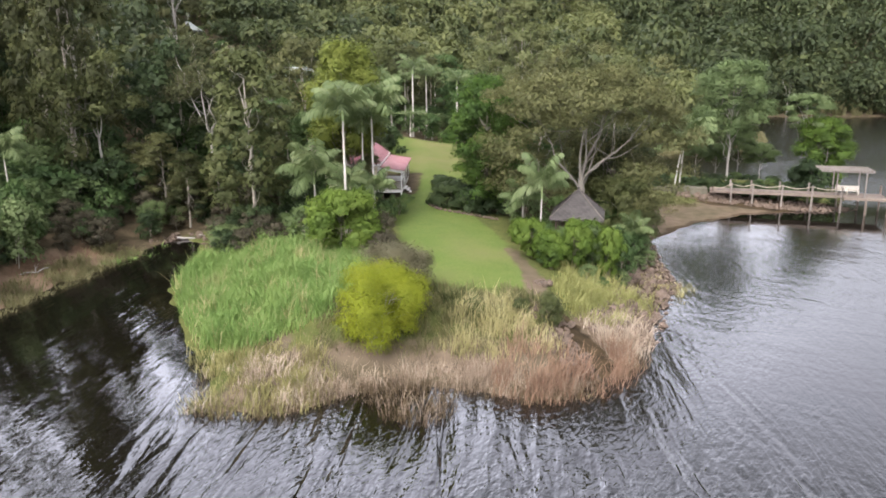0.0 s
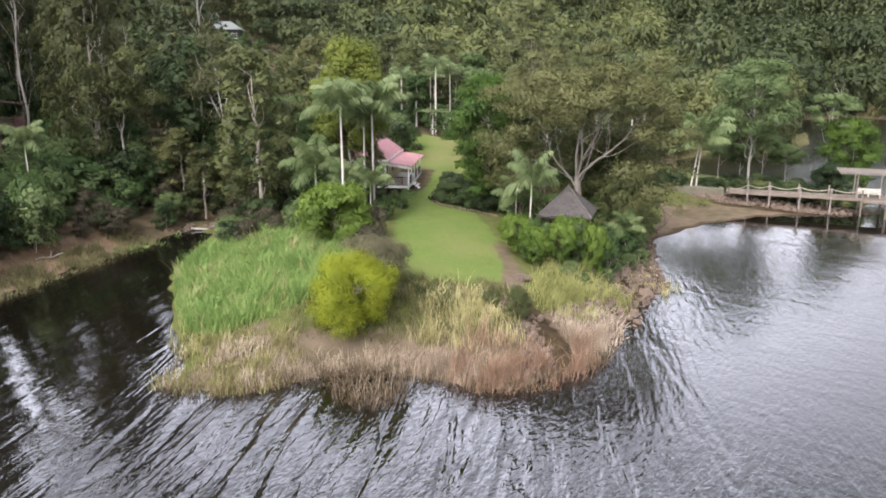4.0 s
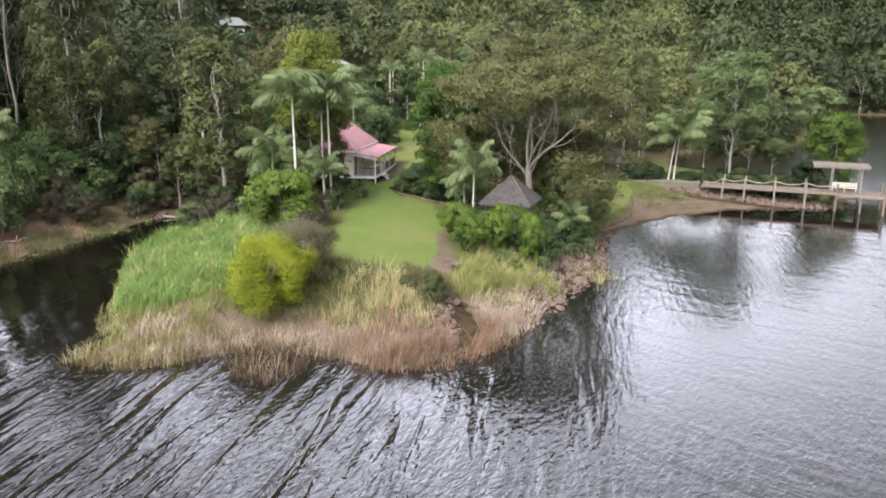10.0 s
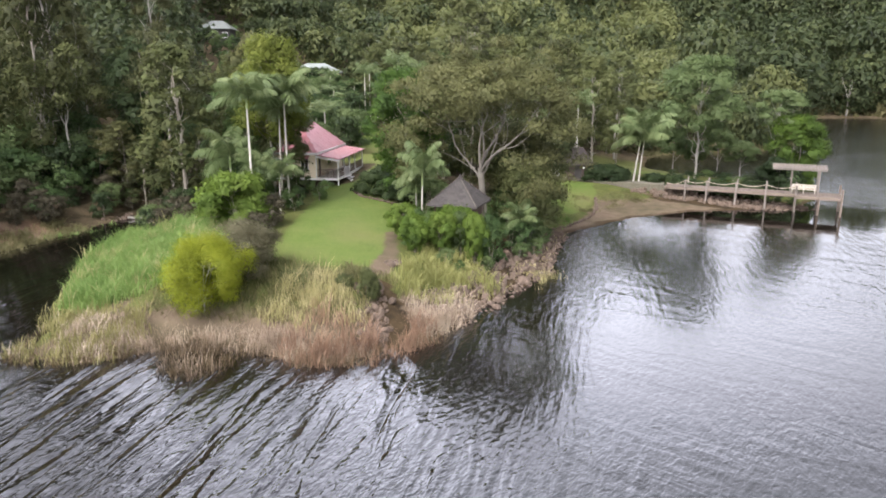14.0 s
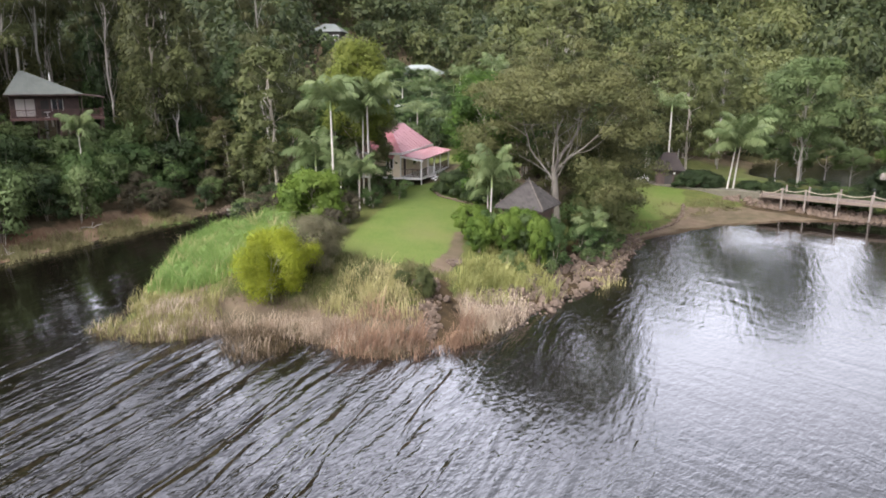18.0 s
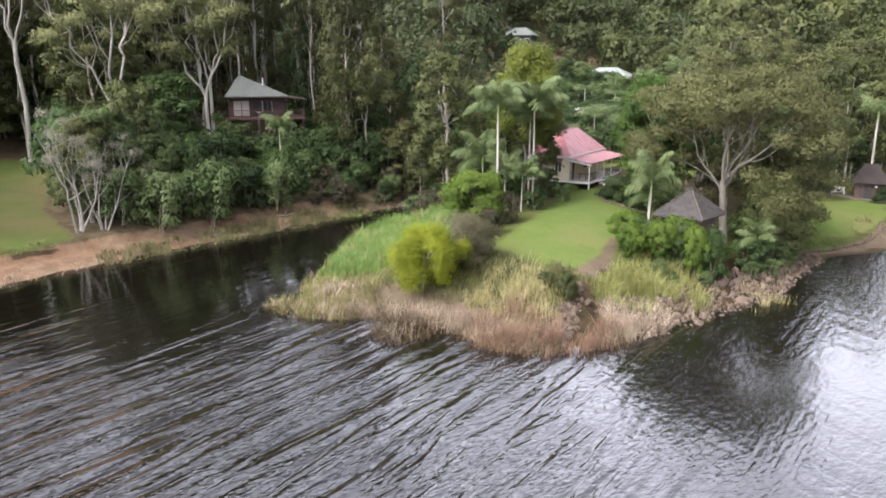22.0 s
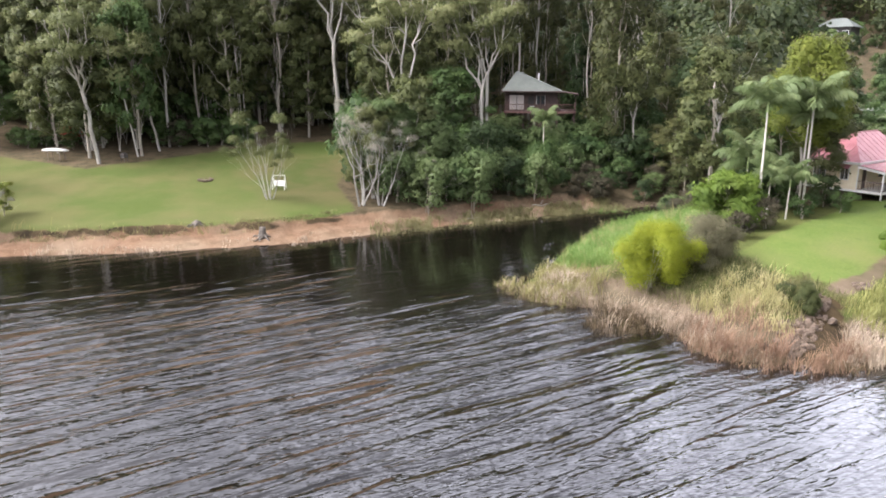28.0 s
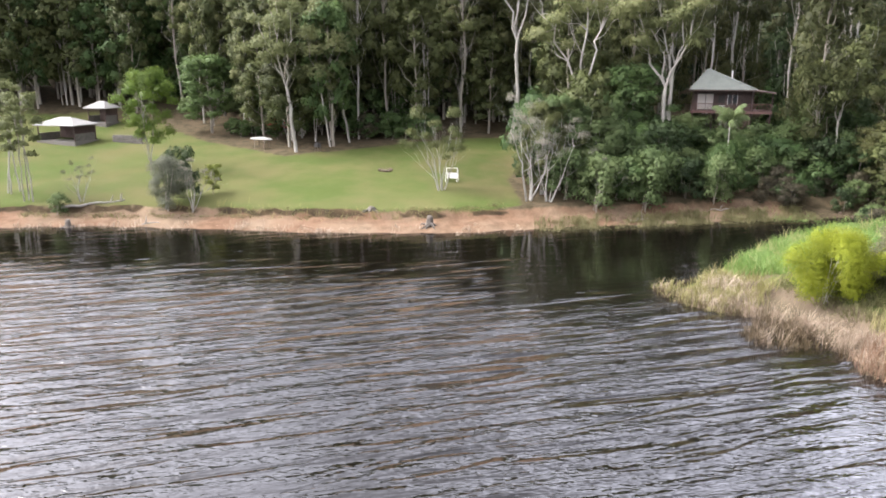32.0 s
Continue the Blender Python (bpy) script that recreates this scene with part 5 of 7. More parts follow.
rubble("jetty_rubble", "small dark rocks packed under the jetty", [(15, 88.6), (20, 87.2), (25, 86.1), (31, 84.9), (36, 85.4)], 900, 3.6, 0.45, 15)
rock_bank("cove_rocks", "dark rocks at the head of the cove", [(-39.5, 62.5), (-38, 66.6), (-35.5, 64.8), (-33.5, 61)], 60, 1.2, 0.42, 13)


def far_house(name, label, x, y, turn, w, d, z, roof):
    h = thing(name, pose(x, y, 0, 0, 0, turn), label, "house")
    g = ground_at(x, y)
    for a in ((-w / 2, -d / 2, w / 2, -d / 2 + 0.15), (-w / 2, d / 2 - 0.15, w / 2, d / 2), (-w / 2, -d / 2 + 0.15, -w / 2 + 0.15, d / 2 - 0.15), (w / 2 - 0.15, -d / 2 + 0.15, w / 2, d / 2 - 0.15)):
        part("wall", block(*a[:2], g - 1, *a[2:], z, 0.0), M_CREAM if roof is M_PALEROOF else M_SHADE, h)
    part("roof", hip_roof(bmesh.new(), -w / 2 - 0.6, -d / 2 - 0.6, w / 2 + 0.6, d / 2 + 0.6, z, 2.0, w * 0.4, axis_y=False), roof, h)
    for k in range(3):
        window(h, -w / 2 + 1 + k * w / 3.2, -w / 2 + 2.2 + k * w / 3.2, z - 2.0, z - 0.9, -d / 2, 1)
    return h


far_house("hillside_house", "pale-roofed house among palms on the slope", -51.0, 153, 10, 10.2, 7.0, 15.3, M_PALEROOF)
far_house("hillside_house", "grey-roofed house among trees higher up the slope", -80, 163.5, 15, 7.0, 6.5, 25.4, M_GREYROOF)


def shelter(x, y, turn, w, d, label):
    h = thing("picnic_shelter", pose(x, y, ground_at(x, y) + 0.15, 0, 0, turn), label, "shelter")
    part("roof", hip_roof(bmesh.new(), -w / 2, -d / 2, w / 2, d / 2, 2.3, 1.0, w * 0.25, axis_y=False), M_TINROOF, h, "pale iron roof")
    part("slab", block(-w / 2 + 0.2, -d / 2 + 0.2, -1.6, w / 2 - 0.2, d / 2 - 0.2, 0.06, 0.02), M_STONE, h)
    for a in (-1, 1):
        for b in (-1, 1):
            part("post", block(a * (w / 2 - 0.5) - 0.07, b * (d / 2 - 0.5) - 0.07, 0, a * (w / 2 - 0.5) + 0.07, b * (d / 2 - 0.5) + 0.07, 2.35, 0.01), M_DARKWOOD, h)
    part("back_wall", block(-w / 2 + 0.5, d / 2 - 0.6, 0, w / 2 - 0.5, d / 2 - 0.5, 2.2, 0.0), M_DARKWOOD, h)
    for s in (-1, 1):
        part("side_wall", block(s * (w / 2 - 0.5) - 0.05, -d / 2 + 0.6, 0, s * (w / 2 - 0.5) + 0.05, d / 2 - 0.7, 1.1, 0.0), M_STONE, h, "low stone side wall")
    return h


shelter(-91, -23.5, 58, 7.2, 5.0, "open picnic shelter with a pale hipped iron roof")
shelter(-102, -20.5, 58, 4.2, 3.6, "smaller shelter with a pale roof behind the first")


def stone_wall(x, y, turn, length, height):
    """A low dry wall: courses of uneven stones."""
    rng = random.Random(int(x * 7 + y))
    h = thing("stone_wall", pose(x, y, ground_at(x, y), 0, 0, turn), "low grey stone garden wall beside the shelter", "wall")
    rows = max(2, round(height / 0.24))
    for r in range(rows):
        at = -0.15 * (r % 2)
        while at < length:
            w = 0.36 + 0.24 * rng.random()
            part("stone", block(at, -0.16 - 0.03 * rng.random(), r * 0.24 - 0.2, at + w - 0.02, 0.16 + 0.03 * rng.random(), r * 0.24 + 0.02, 0.03), M_STONE, h)
            at += w
    return h


stone_wall(-89.5, -17.2, 62, 4.4, 1.2)
stone_wall(-93.0, -14.6, 20, 3.0, 1.0)


def garden_hut(x, y, turn):
    """Small dark timber hut with a steep hipped roof and a low boarded wing."""
    h = thing("garden_hut", pose(x, y, ground_at(x, y), 0, 0, turn), "small dark brown timber hut with a steep roof", "hut")
    part("roof", hip_roof(bmesh.new(), -1.9, -1.9, 1.9, 1.9, 1.9, 2.0, 1.4, axis_y=False), M_DARKSHINGLE, h, "steep dark shingle roof")
    for a in ((-1.5, 1.4, 1.5, 1.5), (-1.5, -1.4, -1.4, 1.4), (1.4, -1.4, 1.5, 1.4), (-1.5, -1.5, -0.5, -1.4), (0.4, -1.5, 1.5, -1.4)):
        part("wall", block(a[0], a[1], -0.4, a[2], a[3], 2.0, 0.0), M_DARKWOOD, h)
    # Added dark panel in the gap, the hut's inner shade put into its colour.
    part("door", block(-0.5, -1.36, 0.0, 0.4, -1.32, 1.9, 0.005), M_SHADE, h, "dark panel standing for the unlit inside of the doorway")
    part("floor", block(-1.6, -1.6, -0.4, 1.6, 1.6, 0.05), M_TIMBER, h)
    lamp = part("wall_lamp", rod([(0.62, -1.62, 1.5), (0.62, -1.52, 1.5)], 0.13, 10), M_WHITE, h, "round white wall lamp")
    part("bracket", block(0.58, -1.53, 1.42, 0.66, -1.5, 1.58, 0.0), M_DARKWOOD, lamp)
    for k in range(14):
        part("wing_board", block(1.62 + k * 0.2, -1.4, -0.3, 1.79 + k * 0.2, -1.35, 1.55 + 0.03 * (k % 3), 0.004), M_REDWOOD, h, "red-brown fence board" if k == 0 else "")
    part("wing_rail", block(1.6, -1.35, 1.2, 4.45, -1.3, 1.32, 0.004), M_REDWOOD, h)
    part("wing_rail", block(1.6, -1.35, 0.3, 4.45, -1.3, 0.42, 0.004), M_REDWOOD, h)
    return h


garden_hut(8.2, 92.6, 8)


def garden_pergola(x, y, turn):
    """White posts and beams with an open slatted top, in the garden behind the cottage."""
    h = thing("garden_pergola", pose(x, y, ground_at(x, y), 0, 0, turn), "white timber garden pergola with an open top", "pergola")
    for a in (-2.2, 0.0, 2.2):
        for b in (-1.3, 1.3):
            part("post", block(a - 0.08, b - 0.08, -0.3, a + 0.08, b + 0.08, 3.6, 0.01), M_WHITE, h)
    for b in (-1.3, 1.3):
        part("beam", block(-2.7, b - 0.07, 3.6, 2.7, b + 0.07, 3.84, 0.01), M_WHITE, h)
    for k in range(9):
        part("rafter", block(-2.5 + k * 0.62, -1.8, 3.84, -2.42 + k * 0.62, 1.8, 3.96, 0.006), M_WHITE, h)
    return h


def picnic_table(x, y, turn, label="weathered timber picnic table with a pale top"):
    h = thing("picnic_table", pose(x, y, ground_at(x, y), 0, 0, turn), label, "table")
    for k in range(5):
        part("top_plank", block(-1.1, -0.4 + k * 0.165, 0.72, 1.1, -0.25 + k * 0.165, 0.76, 0.005), M_WHITE, h)
    for s in (-1, 1):
        part("bench_plank", block(-1.1, s * 0.75 - 0.14, 0.42, 1.1, s * 0.75 + 0.14, 0.46, 0.005), M_TIMBER, h)
        part("leg", block(s * 0.8 - 0.05, -0.75, 0.34, s * 0.8 + 0.05, 0.75, 0.42, 0.005), M_TIMBER, h)
        for q in (-1, 1):
            part("leg", rod([(s * 0.8, q * 0.65, 0), (s * 0.8, q * 0.25, 0.72)], 0.05, 5), M_TIMBER, h)
    return h


def timber_rail(name, label, x, y, turn, length, posts, z_add=0.0):
    h = thing(name, pose(x, y, ground_at(x, y) + z_add, 0, 0, turn), label, "fence")
    for k in range(posts):
        px = length * k / (posts - 1)
        part("post", block(px - 0.06, -0.06, -1.6, px + 0.06, 0.06, 1.1, 0.01), M_TIMBER, h)
    for z in (0.45, 1.0):
        part("rail", block(-0.1, -0.09, z - 0.06, length + 0.1, -0.05, z + 0.06, 0.008), M_TIMBER, h)
    return h


bt = thing("upturned_dinghy", pose(-79.5, 3.2, ground_at(-79.5, 3.2), 0, 0, 52), "white upturned dinghy on a timber trestle", "boat")
hull = bmesh.new()
rows = []
for k in range(9):
    t = k / 8
    half = 0.55 * math.sin(math.pi * (0.12 + 0.8 * t)) ** 0.7
    deep = 0.34 * math.sin(math.pi * (0.1 + 0.85 * t)) ** 0.5
    rows.append([hull.verts.new((-1.7 + 3.4 * t, half * math.cos(a), 1.25 + deep * math.sin(a))) for a in np.linspace(0, math.pi, 8)])
for p, q in zip(rows[:-1], rows[1:]):
    for k in range(7):
        hull.faces.new((p[k], p[k + 1], q[k + 1], q[k]))
bmesh.ops.solidify(hull, geom=hull.faces[:], thickness=0.03)
part("hull", hull, M_WHITE, bt, smooth=True)
for a in (-0.8, 0.8):
    part("cross_bar", block(a - 0.05, -0.6, 1.17, a + 0.05, 0.6, 1.25), M_TIMBER, bt)
    for b in (-0.45, 0.45):
        part("leg", rod([(a, b * 1.3, -0.1), (a, b, 1.2)], 0.05, 5), M_TIMBER, bt)
garden_pergola(-38.0, 107.5, 30)
timber_rail("footbridge_rail", "weathered timber footbridge rail by the cove", -51.0, 78.8, 6, 5.4, 5, 0.6)

b = thing("garden_bench", pose(5.2, 92.0, ground_at(5.2, 92.0), 0, 0, 20), "white slatted garden bench on the grass", "bench")
for k in range(3):
    part("seat_slat", block(-0.75, -0.2 + k * 0.14, 0.42, 0.75, -0.08 + k * 0.14, 0.46, 0.004), M_WHITE, b)
    part("back_slat", block(-0.75, 0.26, 0.55 + k * 0.15, 0.75, 0.3, 0.65 + k * 0.15, 0.004), M_WHITE, b)
for x in (-0.65, 0.65):
    part("leg", block(x - 0.04, -0.2, 0, x + 0.04, 0.24, 0.42, 0.004), M_WHITE, b)
    part("back_post", block(x - 0.04, 0.24, 0, x + 0.04, 0.3, 1.0, 0.004), M_WHITE, b)

# ---------------------------------------------------------------- plants: one of each kind, then copies
ALL_LAWNS = (LAWN_POINT, LAWN_JETTY, LAWN_WEST, LAWN_INLET, LAWN_BRIDGE, LAWN_HUT)


def forked_gum(name, label, seed, height, fork, reach, radius, limbs, count, leaf=None, size=0.28, bark=None, lean=(0, 0), blob=1.5, per_limb=5, rise=(0.7, 0.3), inner=0.35, stagger=0.0, limb_r=0.55):
    """A pale trunk that forks into long rising limbs, with hanging leaf clumps along them."""
    rng = np.random.default_rng(seed)
    root = thing(name, Matrix.Identity(4), label, "tree")
    knot = Vector((lean[0] * fork, lean[1] * fork, fork))
    blobs = []
    part_mesh("trunk", join_tubes("trunk", [limb(rng, (0, 0, -0.5), knot + Vector((0, 0, 0.3)), radius, radius * 0.72, 0.015, 6, 8)], bark or M_BARK_PALE), root)
    for k in range(limbs):
        a = k * 2 * math.pi / limbs + rng.random() * 1.0
        end = knot + Vector((math.cos(a) * reach * (0.5 + 0.6 * rng.random()), math.sin(a) * reach * (0.5 + 0.6 * rng.random()), (height - fork) * (rise[0] + rise[1] * rng.random())))
        foot = knot * (1 - stagger * rng.random())
        span = (end - foot).length
        bough = [foot.lerp(end, q / 8) + Vector(rng.normal(size=3)) * span * 0.032 * math.sin(math.pi * q / 8) for q in range(9)]
        tubes = [tube(bough, [radius * (limb_r + (0.1 - limb_r) * q / 8) for q in range(9)], 6)]
        for j in range(per_limb):
            t = inner + (1 - inner) * (j + rng.random()) / per_limb
            p = bough[min(8, round(t * 8))] + Vector(rng.normal(size=3)) * reach * 0.28
            blobs.append((*p, blob * (0.6 + 0.7 * rng.random()), 0.7))
            tubes.append(limb(rng, bough[max(1, min(7, round((t - 0.25) * 8)))], p, radius * 0.16, radius * 0.04, 0.15, 3, 4))
        main = part_mesh("limb", join_tubes("limb", tubes[:1], bark or M_BARK_PALE), root)
        for tw in tubes[1:]:
            part_mesh("twig", join_tubes("twig", [tw], bark or M_BARK_PALE), main)
    part_mesh("crown", crown_mesh(rng, blobs, count, size, leaf or M_GUM, 0.7, 0.3), root)
    return root


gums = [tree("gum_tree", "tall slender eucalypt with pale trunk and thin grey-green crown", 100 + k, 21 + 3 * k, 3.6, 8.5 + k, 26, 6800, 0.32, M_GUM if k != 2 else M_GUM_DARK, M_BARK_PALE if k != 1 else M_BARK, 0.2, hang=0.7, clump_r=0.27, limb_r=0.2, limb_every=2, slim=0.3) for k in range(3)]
gum_thin = tree("gum_tree", "slender eucalypt with several pale stems", 110, 15, 3.0, 6.0, 18, 4600, 0.28, M_GUM, M_BARK_PALE, 0.16, stems=3, hang=0.7, clump_r=0.28, limb_every=2, limb_r=0.2, slim=0.3)
rains = [tree("rainforest_tree", "round-crowned green rainforest tree", 120 + k, 12 + 1.5 * k, 4.2, 2.0, 34, 6200, 0.31, m, M_BARK, 0.2, squash=0.8, clump_r=0.27, limb_every=4, slim=0.36) for k, m in enumerate((M_RAIN, M_DARK, M_OLIVE, M_SPREAD))]
bushes = [tree(nm, "dense green waterside bush", 130 + k, 4.2, 2.3, 0.3, 20, 2300, 0.25, m, M_BARK, 0.06, stems=3, squash=0.85, clump_r=0.33, limb_every=4, slim=0.36) for k, (nm, m) in enumerate((("green_bush", M_RAIN), ("dark_bush", M_DARK), ("olive_bush", M_BANK), ("twiggy_bush", M_BROWN)))]
bushes[1]["label"], bushes[2]["label"] = "dense dark green bush in the thicket", "light green leafy bush of the thicket"
bushes[3]["label"] = "twiggy grey-brown waterside bush"
for ob, p in zip(gums + [gum_thin] + rains + bushes, ((-98, 30), (-92, 22), (-84, 44), (-87, 9.5), (-30, 84), (-49, 84), (10, 99), (-58, 86), (-47, 40), (-46, 48), (-28, 66), (-30, 68))):
    put(ob, *p)
far_palm = palm("slope_palm", "feathery palm with pale trunk on the wooded slope", 7, 9.5, 0.14, 11, 3.2, 18)
put(far_palm, -28, 119, 0, 0.8)

# tall gums of the west shore
put(forked_gum("forked_gum", "very tall white-trunked eucalypt forking high up", 327, 30, 14.0, 5.6, 0.34, 3, 7820, inner=0.6, limb_r=0.42, rise=(0.8, 0.2)), -75.8, 38.9, 20)
put(forked_gum("forked_gum", "white eucalypt forking low into a wide V", 302, 25, 8.4, 6.6, 0.34, 3, 7820, inner=0.62, per_limb=7, limb_r=0.5), -60.5, 41.9, 75)
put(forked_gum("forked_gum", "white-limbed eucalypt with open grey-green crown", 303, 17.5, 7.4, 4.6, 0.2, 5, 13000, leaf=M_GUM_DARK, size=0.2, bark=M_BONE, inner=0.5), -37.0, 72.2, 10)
put(forked_gum("forked_gum", "pale eucalypt with twin trunks in front of the cabin", 304, 25, 10.5, 5.0, 0.28, 3, 7140, inner=0.58), -56.6, 51.0, 130)
put(forked_gum("forked_gum", "pale eucalypt with twin trunks in front of the cabin", 305, 24, 11.5, 4.0, 0.26, 3, 6120), -57.6, 52.4, 210)
put(forked_gum("forked_gum", "pale many-limbed eucalypt above the lawn", 306, 21, 8.5, 5.5, 0.26, 5, 9520, lean=(-0.12, -0.1)), -75.6, 7.6, 0)
put(forked_gum("forked_gum", "leaning pale eucalypt at the lawn edge", 307, 17, 8.0, 3.2, 0.17, 3, 5100, lean=(-0.1, -0.16)), -79.4, 15.4, 0)
put(forked_gum("forked_gum", "leaning pale eucalypt at the lawn edge", 308, 15, 7.0, 3.0, 0.15, 3, 4420, lean=(-0.05, -0.14)), -77.5, 12.4, 30)
put(forked_gum("forked_gum", "thin bent pale eucalypt beside the cove", 309, 13, 6.5, 2.6, 0.14, 3, 4080, leaf=M_OLIVE, lean=(0.05, 0.05)), -49.6, 66.5, 0)
put(forked_gum("forked_gum", "thin bent pale eucalypt beside the cove", 310, 15, 7.5, 3.0, 0.15, 3, 4420, leaf=M_OLIVE, lean=(-0.06, 0.0)), -47.0, 68.5, 90)
put(forked_gum("forked_gum", "bleached tall tree on the far shore point", 311, 15, 6, 3.0, 0.3, 3, 500, bark=M_DEAD), 96, 276, 0)

# the point
put(tree("yellow_bush", "bright yellow-green feathery bush by the reeds", 201, 4.1, 2.6, 0.1, 46, 60000, 0.085, M_YELLOW, M_BARK_PALE, 0.06, stems=6, squash=1.1, clump_r=0.33, limb_every=3, slim=0.3), -13.4, 36.7)
grey = put(tree("grey_bush", "bare grey-brown bushy shrub beside the lawn", 202, 2.9, 2.2, 0.1, 40, 26000, 0.075, M_GREY, M_BARK, 0.05, stems=5, squash=0.8, clump_r=0.36, limb_every=2), -13.0, 42.4)
again(grey, -12.0, 40.3, 130, 0.62, label="small grey-brown shrub below the larger one")
again(grey, -13.6, 40.0, 220, 0.5, label="small grey-brown shrub below the larger one")
put(tree("leafy_bush", "big dense leafy green bush at the palm feet", 203, 4.6, 2.8, 0.2, 46, 18000, 0.18, M_BRIGHT, M_BARK, 0.1, stems=4, squash=0.85, clump_r=0.3, limb_every=4), -18.2, 51.2)
put(tree("small_shrub", "small rounded green shrub at the lawn edge", 204, 1.9, 0.8, 0.05, 12, 5000, 0.09, M_OLIVE, M_BARK, 0.03, stems=3, squash=1.0, clump_r=0.45, limb_every=4), -3.3, 39.4)
put(tree("small_shrub", "low green shrub at the lawn edge", 224, 0.9, 0.6, 0.02, 7, 2200, 0.09, M_OLIVE, M_BARK, 0.03, stems=3, squash=0.9, clump_r=0.45, limb_every=4), -4.9, 39.9)
spreading_tree(0.5, 61.0)
put(tree("drooping_tree", "drooping olive tree beside the gazebo", 219, 6.4, 3.0, 0.4, 50, 22000, 0.15, M_OLIVE, M_BARK_PALE, 0.14, stems=2, squash=0.9, clump_r=0.28, hang=0.5, limb_every=3), 5.0, 62.8)
put(tree("drooping_tree", "drooping olive tree beside the small lawn", 220, 9.2, 4.0, 1.0, 60, 30000, 0.16, M_OLIVE, M_BARK, 0.14, stems=2, squash=0.9, clump_r=0.28, hang=0.5, limb_every=3), 3.6, 69.6)
put(tree("dense_tree", "dense bright-edged green tree", 206, 12.4, 3.9, 0.6, 70, 40000, 0.17, M_DENSE, M_BARK, 0.28, squash=0.8, clump_r=0.27, limb_every=4), -8.0, 66.5)
put(tree("light_green_tree", "tall tree with light yellow-green crown", 207, 15.2, 3.5, 6.0, 44, 28000, 0.17, M_LIGHT, M_BARK_PALE, 0.18, squash=1.15, clump_r=0.3, limb_every=3), -21.0, 64.5)
put(tree("brush_tree", "grey-leaved tree leaning over the cottage", 208, 9.0, 3.0, 3.4, 36, 16000, 0.17, M_GUM, M_BARK, 0.14, squash=0.85, clump_r=0.3, limb_every=3), -20.9, 67.2)
put(tree("neck_tree", "round light-green tree near the jetty", 209, 15.5, 5.4, 5.0, 50, 24000, 0.22, M_BANK, M_BARK_PALE, 0.17, squash=0.7, clump_r=0.26, limb_every=3), 23.5, 97.5)
put(tree("slim_tree", "slim tree with flat light-green top near the jetty", 210, 12.5, 2.8, 7.5, 18, 7000, 0.2, M_BANK, M_BARK_PALE, 0.15, squash=0.6, clump_r=0.34, limb_every=2), 33.5, 98.5)
put(tree("jetty_bush", "leafy green bush beside the jetty", 211, 9.6, 3.6, 0.6, 60, 22000, 0.2, M_BRIGHT, M_BARK, 0.16, stems=2, squash=0.75, clump_r=0.28, limb_every=4), 36.0, 98.0)
put(tree("jetty_bush", "dark rounded bush beside the jetty", 231, 4.2, 2.6, 0.2, 22, 6500, 0.25, M_DARK, M_BARK, 0.1, stems=3, squash=0.85, clump_r=0.36, limb_every=4), 33.2, 94.6)

for x, y, sc, k in ((21.5, 106, 1.0, 0), (24.8, 107.5, 0.85, 1), (27.6, 106.5, 1.1, 2), (30.6, 106, 0.9, 3)):
    put(tree("inlet_tree", "small airy tree with pale trunk beside the inlet", 250 + k, 6.0 * sc, 2.3 * sc, 2.8 * sc, 22, 6500, 0.2, M_BANK, M_BARK_PALE, 0.1, squash=0.7, clump_r=0.32, limb_every=2), x, y)
tall = palm("tall_palm", "tall slender palm with smooth pale trunk", 31, 9.6, 0.10, 12, 3.6, 42)
put(tall, -17.6, 60.3)
again(tall, -19.2, 56.2, 120, 1.0)
again(tall, -18.8, 61.5, 200, 0.86)
low_palm = palm("low_palm", "low feathery palm with arching fronds", 32, 3.4, 0.085, 10, 2.9, 42)
put(low_palm, -3.3, 54.0, 0, 0.9, tall=1.18)
for x, y, t, sc in ((-19.2, 57.5, 40, 0.95), (-22.4, 58.5, 90, 1.25), (4.5, 57.5, 60, 0.7), (-17.2, 57.4, 10, 0.85), (-4.6, 57.4, 70, 0.8)):
    again(low_palm, x, y, t, sc)
for k, (x, y) in enumerate(((15.9, 91.4), (15.2, 91.2))):
    put(palm("path_palm", "one of two palms near the jetty path, crown drooping", 34 + k, 5.9 - 0.8 * k, 0.1, 14, 4.3, 44), x, y, 70 + 80 * k).matrix_basis @= pose(0, 0, 0, 0, 9 - 15 * k, 0)
again(bushes[2], -44.6, 50.6, 0, 0.9, tall=1.2)
again(bushes[0], -45.2, 52.0, 90, 0.9, tall=1.4)
again(tall, -46.2, 52.9, 30, 0.62, tall=0.8, label="slim yellow-green palm below the cabin")
again(tall, -61.5, 47.5, 30, 0.62, label="slim palm in the thicket below the cabin")

# hedge beside the path, bushes round the gazebo
hedge = put(tree("hedge_bush", "clipped dark green hedge bush in a stone-edged bed", 216, 2.3, 2.1, 0.05, 22, 7000, 0.2, M_DARK, M_BARK, 0.06, stems=3, squash=0.8, clump_r=0.34, limb_every=5), -11.6, 67.6)
